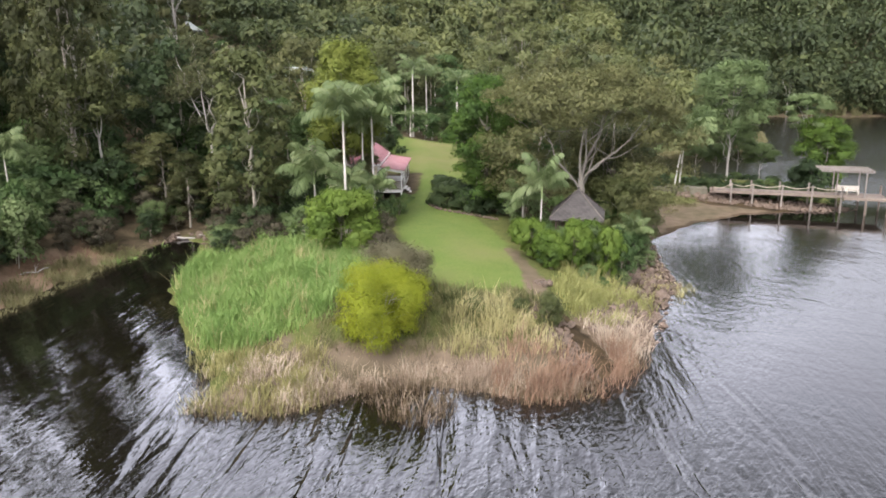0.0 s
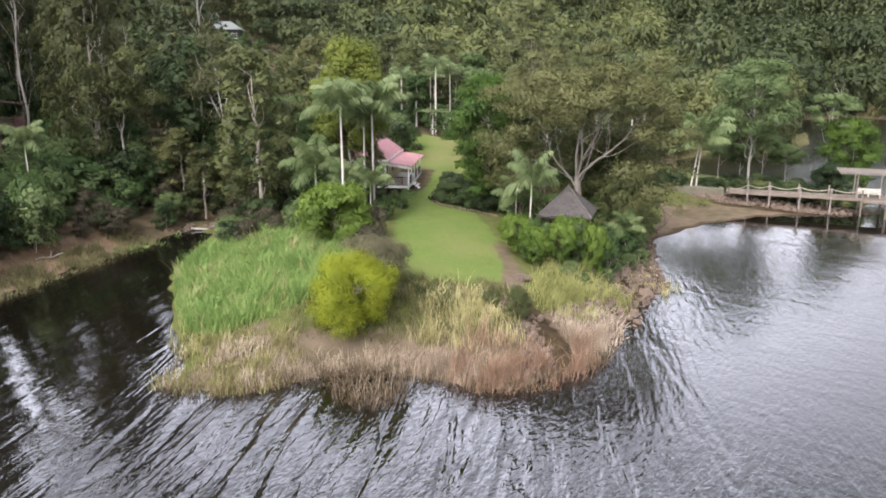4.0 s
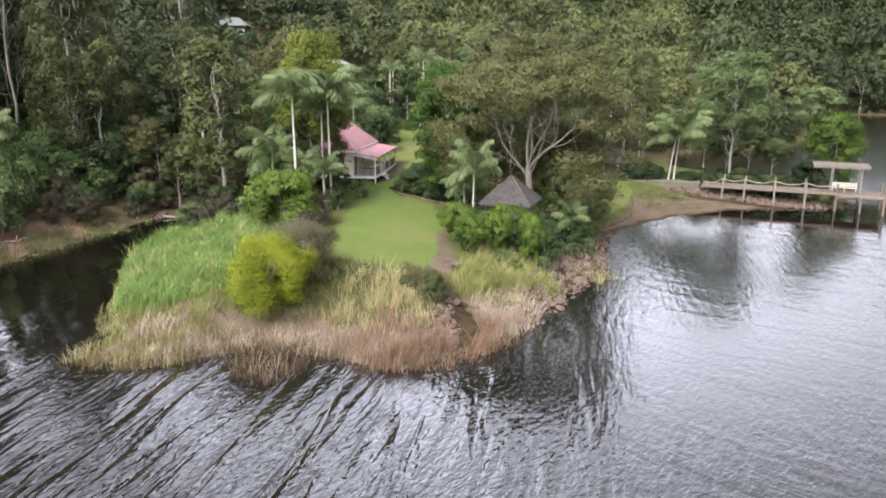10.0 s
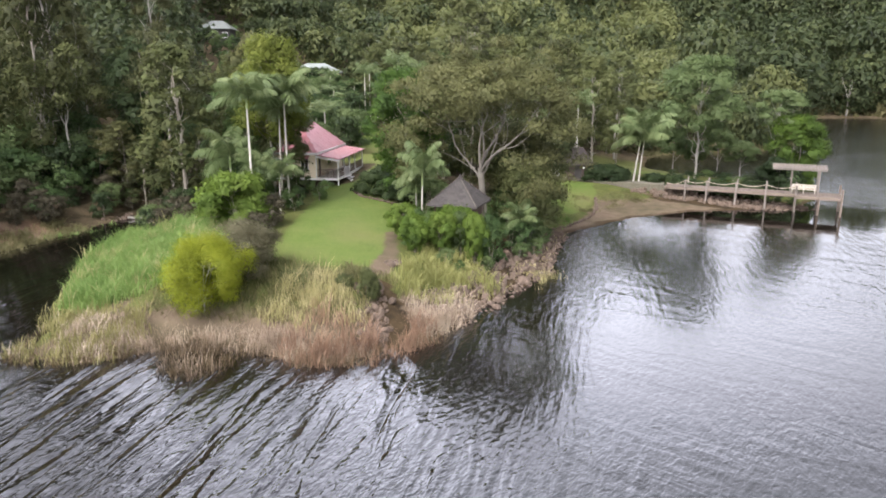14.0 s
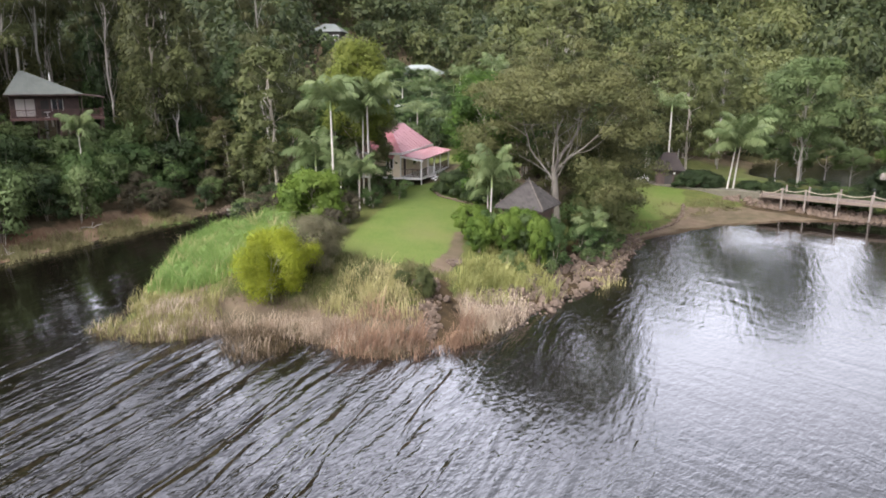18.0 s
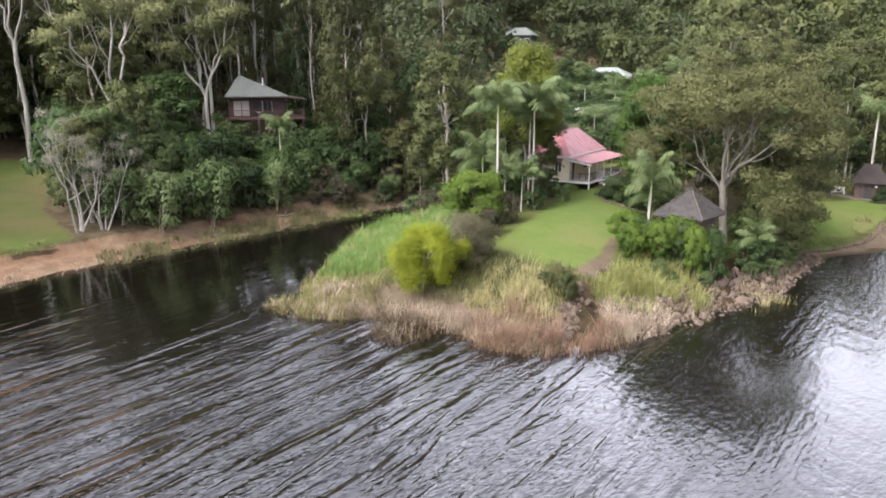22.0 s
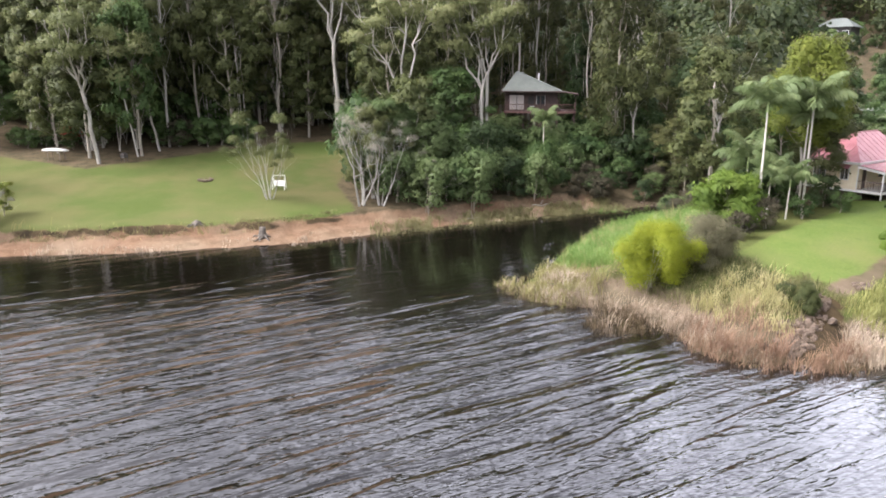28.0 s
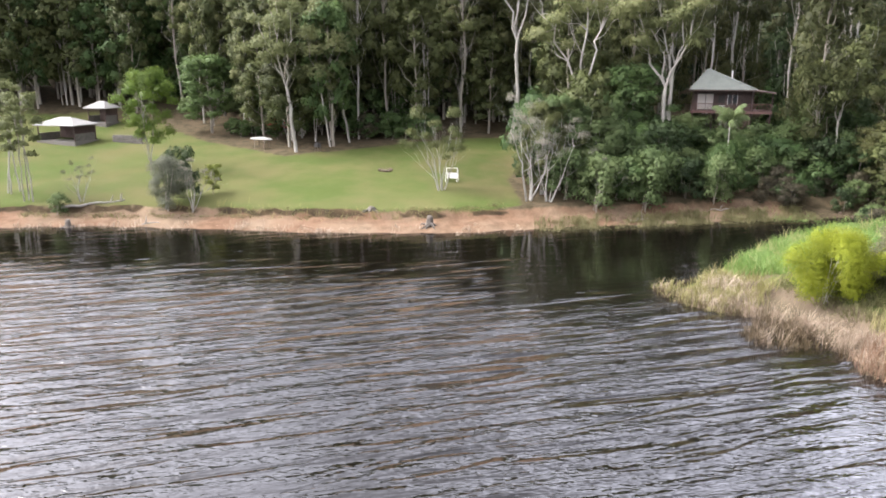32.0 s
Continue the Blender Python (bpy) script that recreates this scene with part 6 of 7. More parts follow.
for x, y, t, sc in ((-9.4, 67.0, 80, 0.95), (-7.4, 66.2, 150, 0.85), (-13.0, 75.2, 40, 0.62), (-6.2, 84, 40, 0.6), (10.2, 91.3, 20, 0.75), (11.9, 91.6, 130, 0.9), (13.4, 92.2, 220, 0.8), (18.0, 91.6, 60, 0.62), (20.2, 91.4, 170, 0.7), (22.4, 91.0, 250, 0.62), (24.6, 90.6, 10, 0.7), (26.8, 90.2, 90, 0.6), (29.0, 89.9, 190, 0.7)):
    again(hedge, x, y, t, sc)
gb = put(tree("gazebo_bush", "bright leafy shrub in front of the gazebo", 212, 2.5, 1.5, 0.1, 34, 9000, 0.13, M_BRIGHT, M_BARK, 0.05, stems=5, squash=1.0, clump_r=0.24, limb_every=4), -2.6, 50.0)
for x, y, t, sc, top in ((-0.9, 50.6, 50, 0.9, 4.8), (0.5, 51.0, 90, 0.85, 4.75), (-3.8, 51.2, 300, 0.9, 5.1), (-2.6, 49.2, 30, 0.6, 4.0), (1.7, 51.0, 20, 0.8, 4.55), (2.8, 51.2, 70, 0.7, 4.1),
                          (-2.4, 51.0, 140, 0.85, 5.0), (-0.8, 52.3, 200, 0.7, 4.85), (0.6, 52.0, 260, 0.7, 4.8), (1.9, 52.2, 330, 0.7, 4.6), (-4.6, 55.2, 20, 0.8, 4.5)):
    if t in (90, 140, 330, 70):
        again(bushes[2 if t == 90 else 0], x, y, t, sc * 0.62, tall=(top - ground_at(x, y)) / 4.2, label="rounded green shrub in front of the gazebo")
    else:
        again(gb, x, y, t, sc, tall=(top - ground_at(x, y)) / 2.4)
for x, y, t, sc, k in ((-0.2, 48.3, 20, 0.3, 2), (1.0, 48.2, 80, 0.22, 0), (2.8, 50.4, 140, 0.26, 2), (-3.0, 49.4, 320, 0.36, 0), (4.6, 55.4, 40, 0.3, 2), (3.4, 52.6, 100, 0.24, 0)):
    again(bushes[k], x, y, t, sc)
for x, y, t, sc, k in ((3.8, 56.8, 0, 0.6, 0), (5.0, 60.0, 60, 0.6, 2), (2.6, 63.5, 90, 0.8, 0), (4.6, 58, 90, 0.5, 1), (-1.2, 58.5, 90, 0.8, 0), (-4.5, 61, 20, 0.8, 2), (5.6, 57.2, 30, 0.34, 2), (6.0, 61.5, 30, 0.36, 0)):
    again(bushes[k], x, y, t, sc)
for x, y, t, sc, k in ((-15.6, 52.5, 0, 0.6, 3), (-14.8, 48, 90, 0.5, 3), (-21.5, 62, 0, 1.0, 0), (-15.9, 63.5, 0, 0.45, 0), (-19, 66, 60, 0.7, 1), (-16.4, 58.5, 60, 0.5, 0), (-22.5, 54.5, 10, 0.7, 2), (-23.5, 61.5, 10, 0.9, 1)):
    again(bushes[k], x, y, t, sc)

# west shore
dead = put(bare_tree("bleached_tree", "bleached bare-twigged tree on the bank", 213, 8.6, 4, 2600, thick=0.13), -48.4, 30.2)
again(dead, -47.6, 32.2, 100, 0.8)
for x, y, k, h, sp in ((-50.8, 32.4, 1, 9.8, 3.0), (-51.6, 35.6, 2, 10.4, 3.4), (-50.0, 38.9, 3, 8.2, 3.2), (-53.0, 40.5, 4, 6.4, 2.8)):
    put(tree("bank_tree", "dense olive-green tree on the bank beside bleached branches", 240 + k, h, sp, 0.5, 46, 20000, 0.19, M_OLIVE if k == 1 else M_BANK, M_BARK_PALE, 0.12, stems=3, squash=0.75, clump_r=0.27, limb_every=3, slim=0.36), x, y)
again(dead, -46.0, 37.4, 40, 0.46, label="small bare bleached shrub on the bank")
lt = put(bare_tree("lawn_tree", "sparse tree with bare white top on the west lawn", 214, 7.8, 5, 7500, leaf=M_OLIVE, crown_low=0.5, thick=0.09, spread=0.3), -54.0, 22.0)
put(bare_tree("red_shrub", "red-leaved shrub in the shade at the forest edge", 218, 2.6, 3, 2600, leaf=M_FLOWER, bark=M_BARK, crown_low=1.0, thick=0.04), -88.5, 6.0)
put(tree("bank_bush", "grey-green rounded bush on the west bank", 226, 5.2, 2.3, 0.2, 40, 15000, 0.1, M_GREYLEAF, M_DEAD, 0.06, stems=5, squash=0.9, clump_r=0.3, limb_every=3), -56.4, -7.2)
again(bushes[1], -58.6, -5.4, 60, 0.75, tall=1.25, label="dark green bush beside the grey one on the bank")
again(dead, -55.2, -4.6, 70, 0.5, label="bare bleached twigs on the west bank")
again(dead, -60.4, -16.2, 170, 0.42, label="small bare bleached shrub on the west bank")
again(bushes[2], -58.5, -18.2, 60, 0.5)
put(tree("young_tree", "young light-green feathery tree on the west lawn", 215, 12.0, 3.0, 3.4, 40, 17000, 0.15, M_BRIGHT, M_BARK_PALE, 0.1, stems=2, squash=1.0, clump_r=0.27, limb_every=2), -72.0, -10.5)
put(tree("sapling", "thin young tree on the lawn near the bank", 217, 3.2, 1.0, 0.5, 12, 4000, 0.11, M_LIGHT, M_BARK, 0.05, stems=2, clump_r=0.4), -59.4, -2.6)
again(gum_thin, -62.0, -21.5, 50, 0.75)
again(gum_thin, -66.0, -24.0, 130, 0.8)
for x, y, sc in ((-84, 20, 0.42), (-86, 23, 0.5), (-82.5, 23.5, 0.4), (-80, 27, 0.45), (-88, 16, 0.4), (-79.5, 21.5, 0.5), (-81.5, 18.5, 0.4), (-78.2, 25, 0.4), (-85.5, 5.5, 0.4), (-88.5, 2.5, 0.42), (-91, 1, 0.35), (-82.4, 16.4, 0.6), (-81.6, 18.4, 0.7), (-80.9, 20.8, 0.75), (-79.4, 23.4, 0.75), (-80.6, 26.2, 0.7), (-90.8, -0.6, 0.5), (-88.6, 0.4, 0.5)):
    again(bushes[0], x, y, x * 40, sc * 1.35, tall=sc * 1.15, label="low green bush at the forest edge")

VIEW_A = np.array([(-60, 152), (-42, 152), (-24, 104), (-18, 86), (-31, 86), (-42, 104)], float)
VIEW_B = np.array([(-97, 180), (-83, 180), (-48, 118), (-34, 88), (-42, 88), (-62, 118)], float)


def scatter(seed, lo, hi, gap, keep):
    r = np.random.default_rng(seed)
    xs, ys = np.arange(lo[0], hi[0], gap), np.arange(lo[1], hi[1], gap)
    p = np.stack(np.meshgrid(xs, ys), -1).reshape(-1, 2)
    p = p + (r.random(p.shape) - 0.5) * gap * 0.85
    z, d = lie(p)
    lawn = np.max([edge_distance(p, a) for a in ALL_LAWNS], axis=0)
    ok = keep(p[:, 0], p[:, 1], d, lawn)
    return p[ok], z[ok], r


def bridge_gap(x, y):
    """The opening in the thicket through which the footbridge shows."""
    turn = np.degrees(np.arctan2(7 - x, y + 1.7))
    return (turn > 33.6) & (turn < 36.4) & (np.hypot(x - 7, y) > 78) & (np.hypot(x - 7, y) < 112)


def low_only(x, y):
    """Openings in the wood through which the hillside houses show: only low growth there."""
    p = np.column_stack([x, y])
    bearing = np.degrees(np.arctan2(20 - x, y + 1))
    to_cabin = (bearing > 46.5) & (bearing < 56.5) & (np.hypot(x - 20, y) < 103) & (x < -44)
    return bridge_gap(x, y) | (edge_distance(p, VIEW_A) > 0) | (edge_distance(p, VIEW_B) > 0) | to_cabin


def clear(x, y):
    """Where no tree may stand: on and round the buildings and lawns."""
    cot = (np.abs(x + 20.5) < 7.0) & (y > 68) & (y < 86)
    gum = (np.hypot(x + 57.5, y - 41.0) < 6.5) | (np.hypot(x + 54, y - 50) < 5.5) | (np.hypot(x + 71, y - 36.5) < 5) | (np.hypot(x + 63, y - 43) < 4)
    cab = gum | (np.hypot(x + 63.5, y - 67) < 6.5) | (np.hypot(x + 57, y - 60) < 7) | (np.hypot(x + 62, y - 55) < 4.5)
    sh = (np.hypot(x + 93, y + 22) < 9) | (np.hypot(x + 102, y + 20) < 6)
    point = (x > -23) & (x < 9) & (y < 72)
    neck = (x > 9) & (y < 101)
    gum = gum | (np.hypot(x + 37, y - 72.2) < 5) | ((np.abs(x + 36) < 4.5) & (y > 58) & (y < 72))
    farh = (np.hypot(x + 52, y - 151) < 9) | (np.hypot(x + 80, y - 162) < 8)
    garden = (x > -15 - 6 * (y > 85)) & (x < -8) & (y >= 68) & (y < 106)
    return cot | gum | cab | sh | point | neck | farh | garden


west, _, r = scatter(31, (-122, -70), (-40, 84), 5.6, lambda x, y, d, lawn: (d > 9) & (lawn < -2.5) & ((lawn > -24) | (d < 34) | (y > 40)) & ~clear(x, y) & ~low_only(x, y))
edge = edge_distance(west, LAWN_WEST)
for k, (x, y) in enumerate(west):
    pick = r.random()
    if pick < (0.36 if edge[k] > -9 else 0.58):
        # North of y 56 mostly the gum with shade in its leaf colour.
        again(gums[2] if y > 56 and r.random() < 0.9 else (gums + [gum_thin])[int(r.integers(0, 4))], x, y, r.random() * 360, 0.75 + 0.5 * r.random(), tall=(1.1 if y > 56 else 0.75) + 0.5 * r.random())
    elif pick < 0.62 and edge[k] > -9:
        again(bushes[int(r.choice([0, 2, 2, 3]))], x, y, r.random() * 360, 0.7 + 0.7 * r.random())
    else:
        again(rains[int(r.choice([3, 1, 3, 3, 1] if y > 56 else [0, 2, 2, 2]))], x, y, r.random() * 360, 0.7 + 0.6 * r.random(), tall=(1.0 if y > 56 else 0.7) + 0.9 * r.random())
sapling_gum = put(tree("gum_sapling", "leafy grey-green young eucalypt under the tall gums", 115, 8.5, 2.3, 1.4, 20, 2600, 0.27, M_OLIVE, M_BARK_PALE, 0.08, stems=2, hang=0.5, clump_r=0.34, limb_every=4), -86, 12)
mid, _, r = scatter(39, (-120, -66), (-46, 60), 4.0, lambda x, y, d, lawn: (lawn < -3.5) & (lawn > -17) & (d > 8) & ~clear(x, y) & ~low_only(x, y) & ~((lawn > -12) & (x < -66) & (y < 42)))
for x, y, k, sc, h in ((-38.6, 68.8, 3, 0.62, 0.46), (-41.6, 70.2, 3, 0.66, 0.5), (-35.4, 69.4, 3, 0.5, 0.42), (-32.4, 70.2, 1, 0.62, 0.62), (-44.5, 69.5, 3, 0.6, 0.44)):
    again(rains[k], x, y, 60 * x, sc, tall=h, label="low brown-green tree at the head of the cove" if k == 3 else "dark green tree at the head of the cove")
for x, y in mid:
    again(sapling_gum, x, y, r.random() * 360, 0.8 + 0.5 * r.random(), tall=(1.1 if x < -76 else 0.6) + 1.0 * r.random())
front, _, r = scatter(43, (-104, -8), (-66, 44), 7.2, lambda x, y, d, lawn: (lawn < -5.5) & (lawn > -13) & (d > 14) & ~clear(x, y))
for x, y in front:
    again(sapling_gum, x, y, r.random() * 360, 1.0 + 0.3 * r.random(), tall=1.5 + 0.7 * r.random(), label="leafy grey-green eucalypt between the pale stems")
stand, _, r = scatter(40, (-108, -10), (-68, 46), 6.4, lambda x, y, d, lawn: (lawn < -4) & (lawn > -22) & (d > 14) & ~clear(x, y))
for x, y in stand:
    again((gums + [gum_thin])[int(r.integers(0, 4))], x, y, r.random() * 360, 0.8 + 0.25 * r.random(), tall=0.9 + 0.4 * r.random())
deep, _, r = scatter(41, (-122, -20), (-66, 58), 5.6, lambda x, y, d, lawn: (lawn < -13) & (lawn > -34) & (d > 14) & ~clear(x, y) & ~low_only(x, y))
for x, y in deep:
    again(sapling_gum, x, y, r.random() * 360, 1.3 + 0.5 * r.random(), tall=1.7 + 1.0 * r.random(), label="leafy grey-green eucalypt deeper in the wood")
rear, _, r = scatter(37, (-126, -75), (-109, 4), 4.4, lambda x, y, d, lawn: (lawn < -1.0) & ~clear(x, y))
for x, y in rear:
    again(rains[int(r.choice([0, 2, 2]))], x, y, r.random() * 360, 1.0 + 0.4 * r.random(), tall=1.3 + 0.5 * r.random())
under, _, r = scatter(32, (-118, -70), (-38, 80), 3.7, lambda x, y, d, lawn: (d > 3.2) & (lawn < -1.5) & ((d < 26) | (lawn > -16)) & (np.hypot(x + 62, y - 66) > 6) & ~bridge_gap(x, y) & ~((x < -66) & (lawn > -10) & (y < 42)))
for x, y in under:
    inland = edge_distance([(x, y)], SHORE)[0]
    sc = 0.5 + 0.045 * min(inland, 14) + 0.45 * r.random()
    again(bushes[int(r.choice([0, 0, 0, 1, 2, 2, 2, 2]))], x, y, r.random() * 360, sc, tall=sc * (0.8 + (0.15 if 48 < y < 66 else 0.7) * r.random()))
for x, y, sc, k in ((-57.5, 59.0, 1.15, 0), (-54.5, 61.5, 1.2, 2), (-60.0, 57.0, 1.1, 2), (-52.5, 58.5, 1.0, 0), (-56.0, 64.5, 1.3, 2), (-62.5, 55.0, 1.1, 0), (-53.0, 65.5, 1.2, 0)):
    again(bushes[k], x, y, x * 50, sc, label="dense bush on the slope under the cabin deck")
low, _, r = scatter(36, (-98, 84), (-20, 190), 4.0, lambda x, y, d, lawn: ~bridge_gap(x, y) & (low_only(x, y) | (np.hypot(x + 52, y - 151) < 10) | (np.hypot(x + 80, y - 162) < 9)) & (~clear(x, y) | (y > 100)) & (np.hypot(x + 52, y - 153) > 5.5) & (np.hypot(x + 80, y - 163.5) > 6.5) & (x > -110))
for x, y in low:
    again(bushes[int(r.choice([0, 1, 2]))], x, y, r.random() * 360, ((0.5 if x > -62 else 0.3) if y > 112 else 0.8) + 0.35 * r.random(), label="low green growth on the slope")
back, _, r = scatter(33, (-40, 62), (30, 138), 5.4, lambda x, y, d, lawn: (d > 4.0) & (lawn < -1.5) & ~clear(x, y) & ~low_only(x, y) & ~((x > 13) & (y < 118)))
for x, y in back:
    pick = r.random()
    if y > 90 and pick < (0.62 if -40 < x < 8 else 0.2):
        again(far_palm, x, y, r.random() * 360, 0.6 + 0.4 * r.random())
    else:
        again(rains[int(r.choice([0, 2, 2, 0, 3]))] if pick < 0.92 else gums[int(r.integers(0, 3))], x, y, r.random() * 360, 0.65 + 0.45 * r.random())
cove, _, r = scatter(34, (-46, 56), (-22, 74), 2.2, lambda x, y, d, lawn: (d > 1.5) & (lawn < -2) & ~((np.abs(x + 20) < 6) & (y > 66)))
for x, y in cove:
    again(bushes[int(r.choice([1, 3, 3, 3, 2]))], x, y, r.random() * 360, 0.3 + 0.38 * r.random())
ferns, _, r = scatter(38, (-38, 82), (8, 134), 4.2, lambda x, y, d, lawn: (lawn < -1.0) & (d > 4) & ~((np.abs(x + 20.5) < 7.0) & (y < 86)))
for k, (x, y) in enumerate(ferns):
    if k % 3 == 0:
        again(far_palm, x, y, r.random() * 360, 0.75 + 0.3 * r.random(), tall=0.3 + 0.25 * r.random(), label="low feathery palm among the slope growth")
    else:
        again(bushes[int(r.choice([0, 0, 2, 1]))], x, y, r.random() * 360, 0.6 + 0.5 * r.random())
for k in range(5):
    again(bushes[k % 3], -82 + 2.6 * k, 156.5 + (k % 2), k * 70, 0.75, label="green growth below the hillside house")
for k in range(7):
    again(bushes[k % 3], -60 + 2.6 * k, 146.5 + (k % 2), k * 50, 0.85 + 0.1 * (k % 3), label="green growth below the hillside house")
neck, _, r = scatter(35, (9, 92), (32, 104), 2.8, lambda x, y, d, lawn: (d > 1.2) & (lawn < -0.3) & (np.hypot(x - 9.4, y - 92.5) > 3.6) & (y > 92 + 0 * x))
for x, y in neck:
    again(bushes[int(r.choice([0, 1, 1, 2]))], x, y, r.random() * 360, 0.25 + 0.25 * r.random(), tall=0.14 + 0.12 * r.random())


for k in range(9):
    again(bushes[1 if k % 3 else 0], 17.5 + 2.0 * k, 92.2 - 0.2345 * 2.0 * k + 0.5 * (k % 2), k * 77, 0.36 + 0.06 * (k % 4), tall=0.2 + 0.03 * (k % 4), label="dark rounded bush behind the jetty")


def far_woods():
    """The wooded hills: every crown a dome of many leaf sprays, all in one."""
    kinds = []
    for k in range(8):
        g = np.random.default_rng(400 + k)
        wide = 1.0 + 0.25 * (k % 3)
        blobs = [(0, 0, 4.6, 2.7 * wide, 0.85)]
        for j in range(9):
            a, e = j * 2.4, 0.15 + 0.8 * g.random()
            blobs.append((math.cos(a) * 2.4 * wide * math.cos(e), math.sin(a) * 2.4 * wide * math.cos(e), 4.4 + 3.0 * math.sin(e), 0.9 + 0.7 * g.random(), 0.8))
        blobs += [(math.cos(j * 1.6) * 1.6 * wide, math.sin(j * 1.6) * 1.6 * wide, 1.5, 1.7, 1.1) for j in range(4)]
        v, _, nrm = sprays(g, blobs, 620, 0.55, slim=0.46, hollow=0.84, round_off=0.94, whole=0.72)
        kinds.append((v, nrm))
    vs, ns, tones = [], [], []
    for lo, hi, gap in (((-230, -110), (60, 250), 8.0), ((-300, 250), (60, 400), 12.0), ((-260, 400), (110, 640), 15.5), ((60, 230), (420, 520), 13.5), ((20, 138), (70, 230), 5.2), ((70, 255), (240, 292), 7.0)):
        p, z, r = scatter(42, lo, hi, gap, lambda x, y, d, lawn: (d > 1.5) & (lawn < -3) & ~((x > -122) & (x < 31) & (y > -75) & (y < 138) & ~((x < -40) & (y > 84))) & ~clear(x, y) & ~((x > 0) & (y < 100)) & ~(low_only(x, y)) & (np.hypot(x, y) < 680) & (y > 0.35 * x - 140) & (y > -0.55 * np.abs(x) - 40))
        for (x, y), zz in zip(p, z):
            if x < -132 and y < 60 and r.random() < 0.6:
                continue
            sc = (0.75 + 0.6 * r.random()) * gap / 6.8 * (1.5 if x < -115 and y < 60 else 1.0)
            a = r.random() * 6.3
            shape, nrm = kinds[int(r.integers(0, 8))]
            v = shape * np.array([sc, sc, sc * (0.9 + 0.6 * r.random())])
            c, q = math.cos(a), math.sin(a)
            vs.append(np.column_stack([v[:, 0] * c - v[:, 1] * q + x, v[:, 0] * q + v[:, 1] * c + y, v[:, 2] + zz]))
            ns.append(np.column_stack([nrm[:, 0] * c - nrm[:, 1] * q, nrm[:, 0] * q + nrm[:, 1] * c, nrm[:, 2]]))
            # Crown tone is random, lowered on the far-lake hill and the northwest slope.
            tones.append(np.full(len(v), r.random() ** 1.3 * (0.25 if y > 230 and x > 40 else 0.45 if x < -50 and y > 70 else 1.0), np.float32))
    v = np.concatenate(vs)
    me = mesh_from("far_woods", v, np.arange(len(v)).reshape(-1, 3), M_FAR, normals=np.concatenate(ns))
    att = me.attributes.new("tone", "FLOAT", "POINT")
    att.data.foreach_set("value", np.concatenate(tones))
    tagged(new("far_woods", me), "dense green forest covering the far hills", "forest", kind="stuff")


far_woods()

# ---------------------------------------------------------------- reeds and grasses
GREEN_REED = [(-31.6, 50.4), (-27.8, 43.6), (-25.6, 40.2), (-23.8, 37.2), (-21, 36.2), (-16.6, 38.4), (-15.0, 46), (-19, 54), (-25, 60), (-33, 58)]
blades("green_reeds", GREEN_REED, 110, 0.85, 0.065, M_REED, "tall bright green reeds beside the cove", "reeds", 51, bend=0.6, water_ok=True, ragged=0.35, tuft=30, clump=1.5)
blades("tip_reeds", [(-24.5, 36.4), (-22, 33.6), (-21.6, 29.2), (-17, 28.9), (-14.6, 31), (-15.5, 34.4), (-19, 36.8)], 80, 0.6, 0.045, M_GOLD, "pale green reeds at the tip of the point", "reeds", 57, bend=0.5, water_ok=True, patch=-0.5, tuft=30, ragged=0.6, clump=1.2)
blades("tip_straw", [(-23, 35), (-21, 29.2), (-16.5, 29.1), (-14.6, 31), (-16.5, 34)], 40, 0.6, 0.04, M_STRAW, "dry stalks among the reeds at the tip", "reeds", 70, bend=0.5, water_ok=True, patch=-0.1, tuft=24, ragged=0.6)
blades("dry_reeds", [(-16.8, 29.4), (-14.8, 31.0), (-13.4, 32.2), (-9.2, 32.8), (-6, 32.2), (-2, 32.4), (-1.4, 34.4), (-2.6, 35.6), (-7, 35.4), (-12, 34.2), (-16, 33.4)], 70, 0.6, 0.035, M_STRAW, "dry straw-coloured reeds at the water's edge", "reeds", 52, bend=0.6, water_ok=True, patch=-0.35, tuft=30, ragged=0.75, clump=1.2)
blades("sunken_reeds", [(-13.5, 32.2), (-12.0, 29.9), (-10.0, 28.7), (-8.7, 29.2), (-8.4, 31.2), (-9.4, 33.0)], 110, 0.62, 0.045, M_RUSH, "dark wet rushes standing in the shallows", "reeds", 71, bend=0.5, water_ok=True, tuft=26, ragged=0.5)
blades("sunken_stems", [(-13.3, 31.8), (-11.8, 29.8), (-10.0, 28.6), (-8.8, 29.2), (-8.6, 30.6), (-10, 30.8)], 26, 0.85, 0.035, M_STRAW, "pale stems among the wet rushes", "reeds", 73, bend=0.5, water_ok=True, tuft=12, ragged=0.5)
# Short dark blades give the reed edge a darker base.
blades("waterline_rushes", [(-22.4, 33.0), (-20.8, 29.1), (-18, 28.6), (-14.6, 30.8), (-13.2, 32.0), (-9.2, 32.6), (-4.4, 31.5), (-1.6, 32.4), (0.2, 34.9), (2.0, 36.6), (1.6, 37.4), (-0.7, 35.6), (-2.4, 33.4), (-4.4, 32.7), (-9.2, 33.7), (-14, 32.9), (-18, 29.9), (-20.2, 30.2), (-21.8, 33.2)], 60, 0.4, 0.045, M_RUSH, "short dark rushes along the waterline", "reeds", 75, bend=0.9, water_ok=True, tuft=22, ragged=0.6)
blades("pale_reeds", [(-0.3, 37.2), (0.5, 36.0), (2.2, 38.2), (3.1, 41.2), (2.4, 43.2), (-1.0, 42.2), (-0.5, 39.4)], 95, 0.72, 0.035, M_STRAW, "pale straw-coloured reeds beside the corner rocks", "reeds", 74, bend=0.6, water_ok=True, tuft=34, ragged=0.5, clump=1.1)
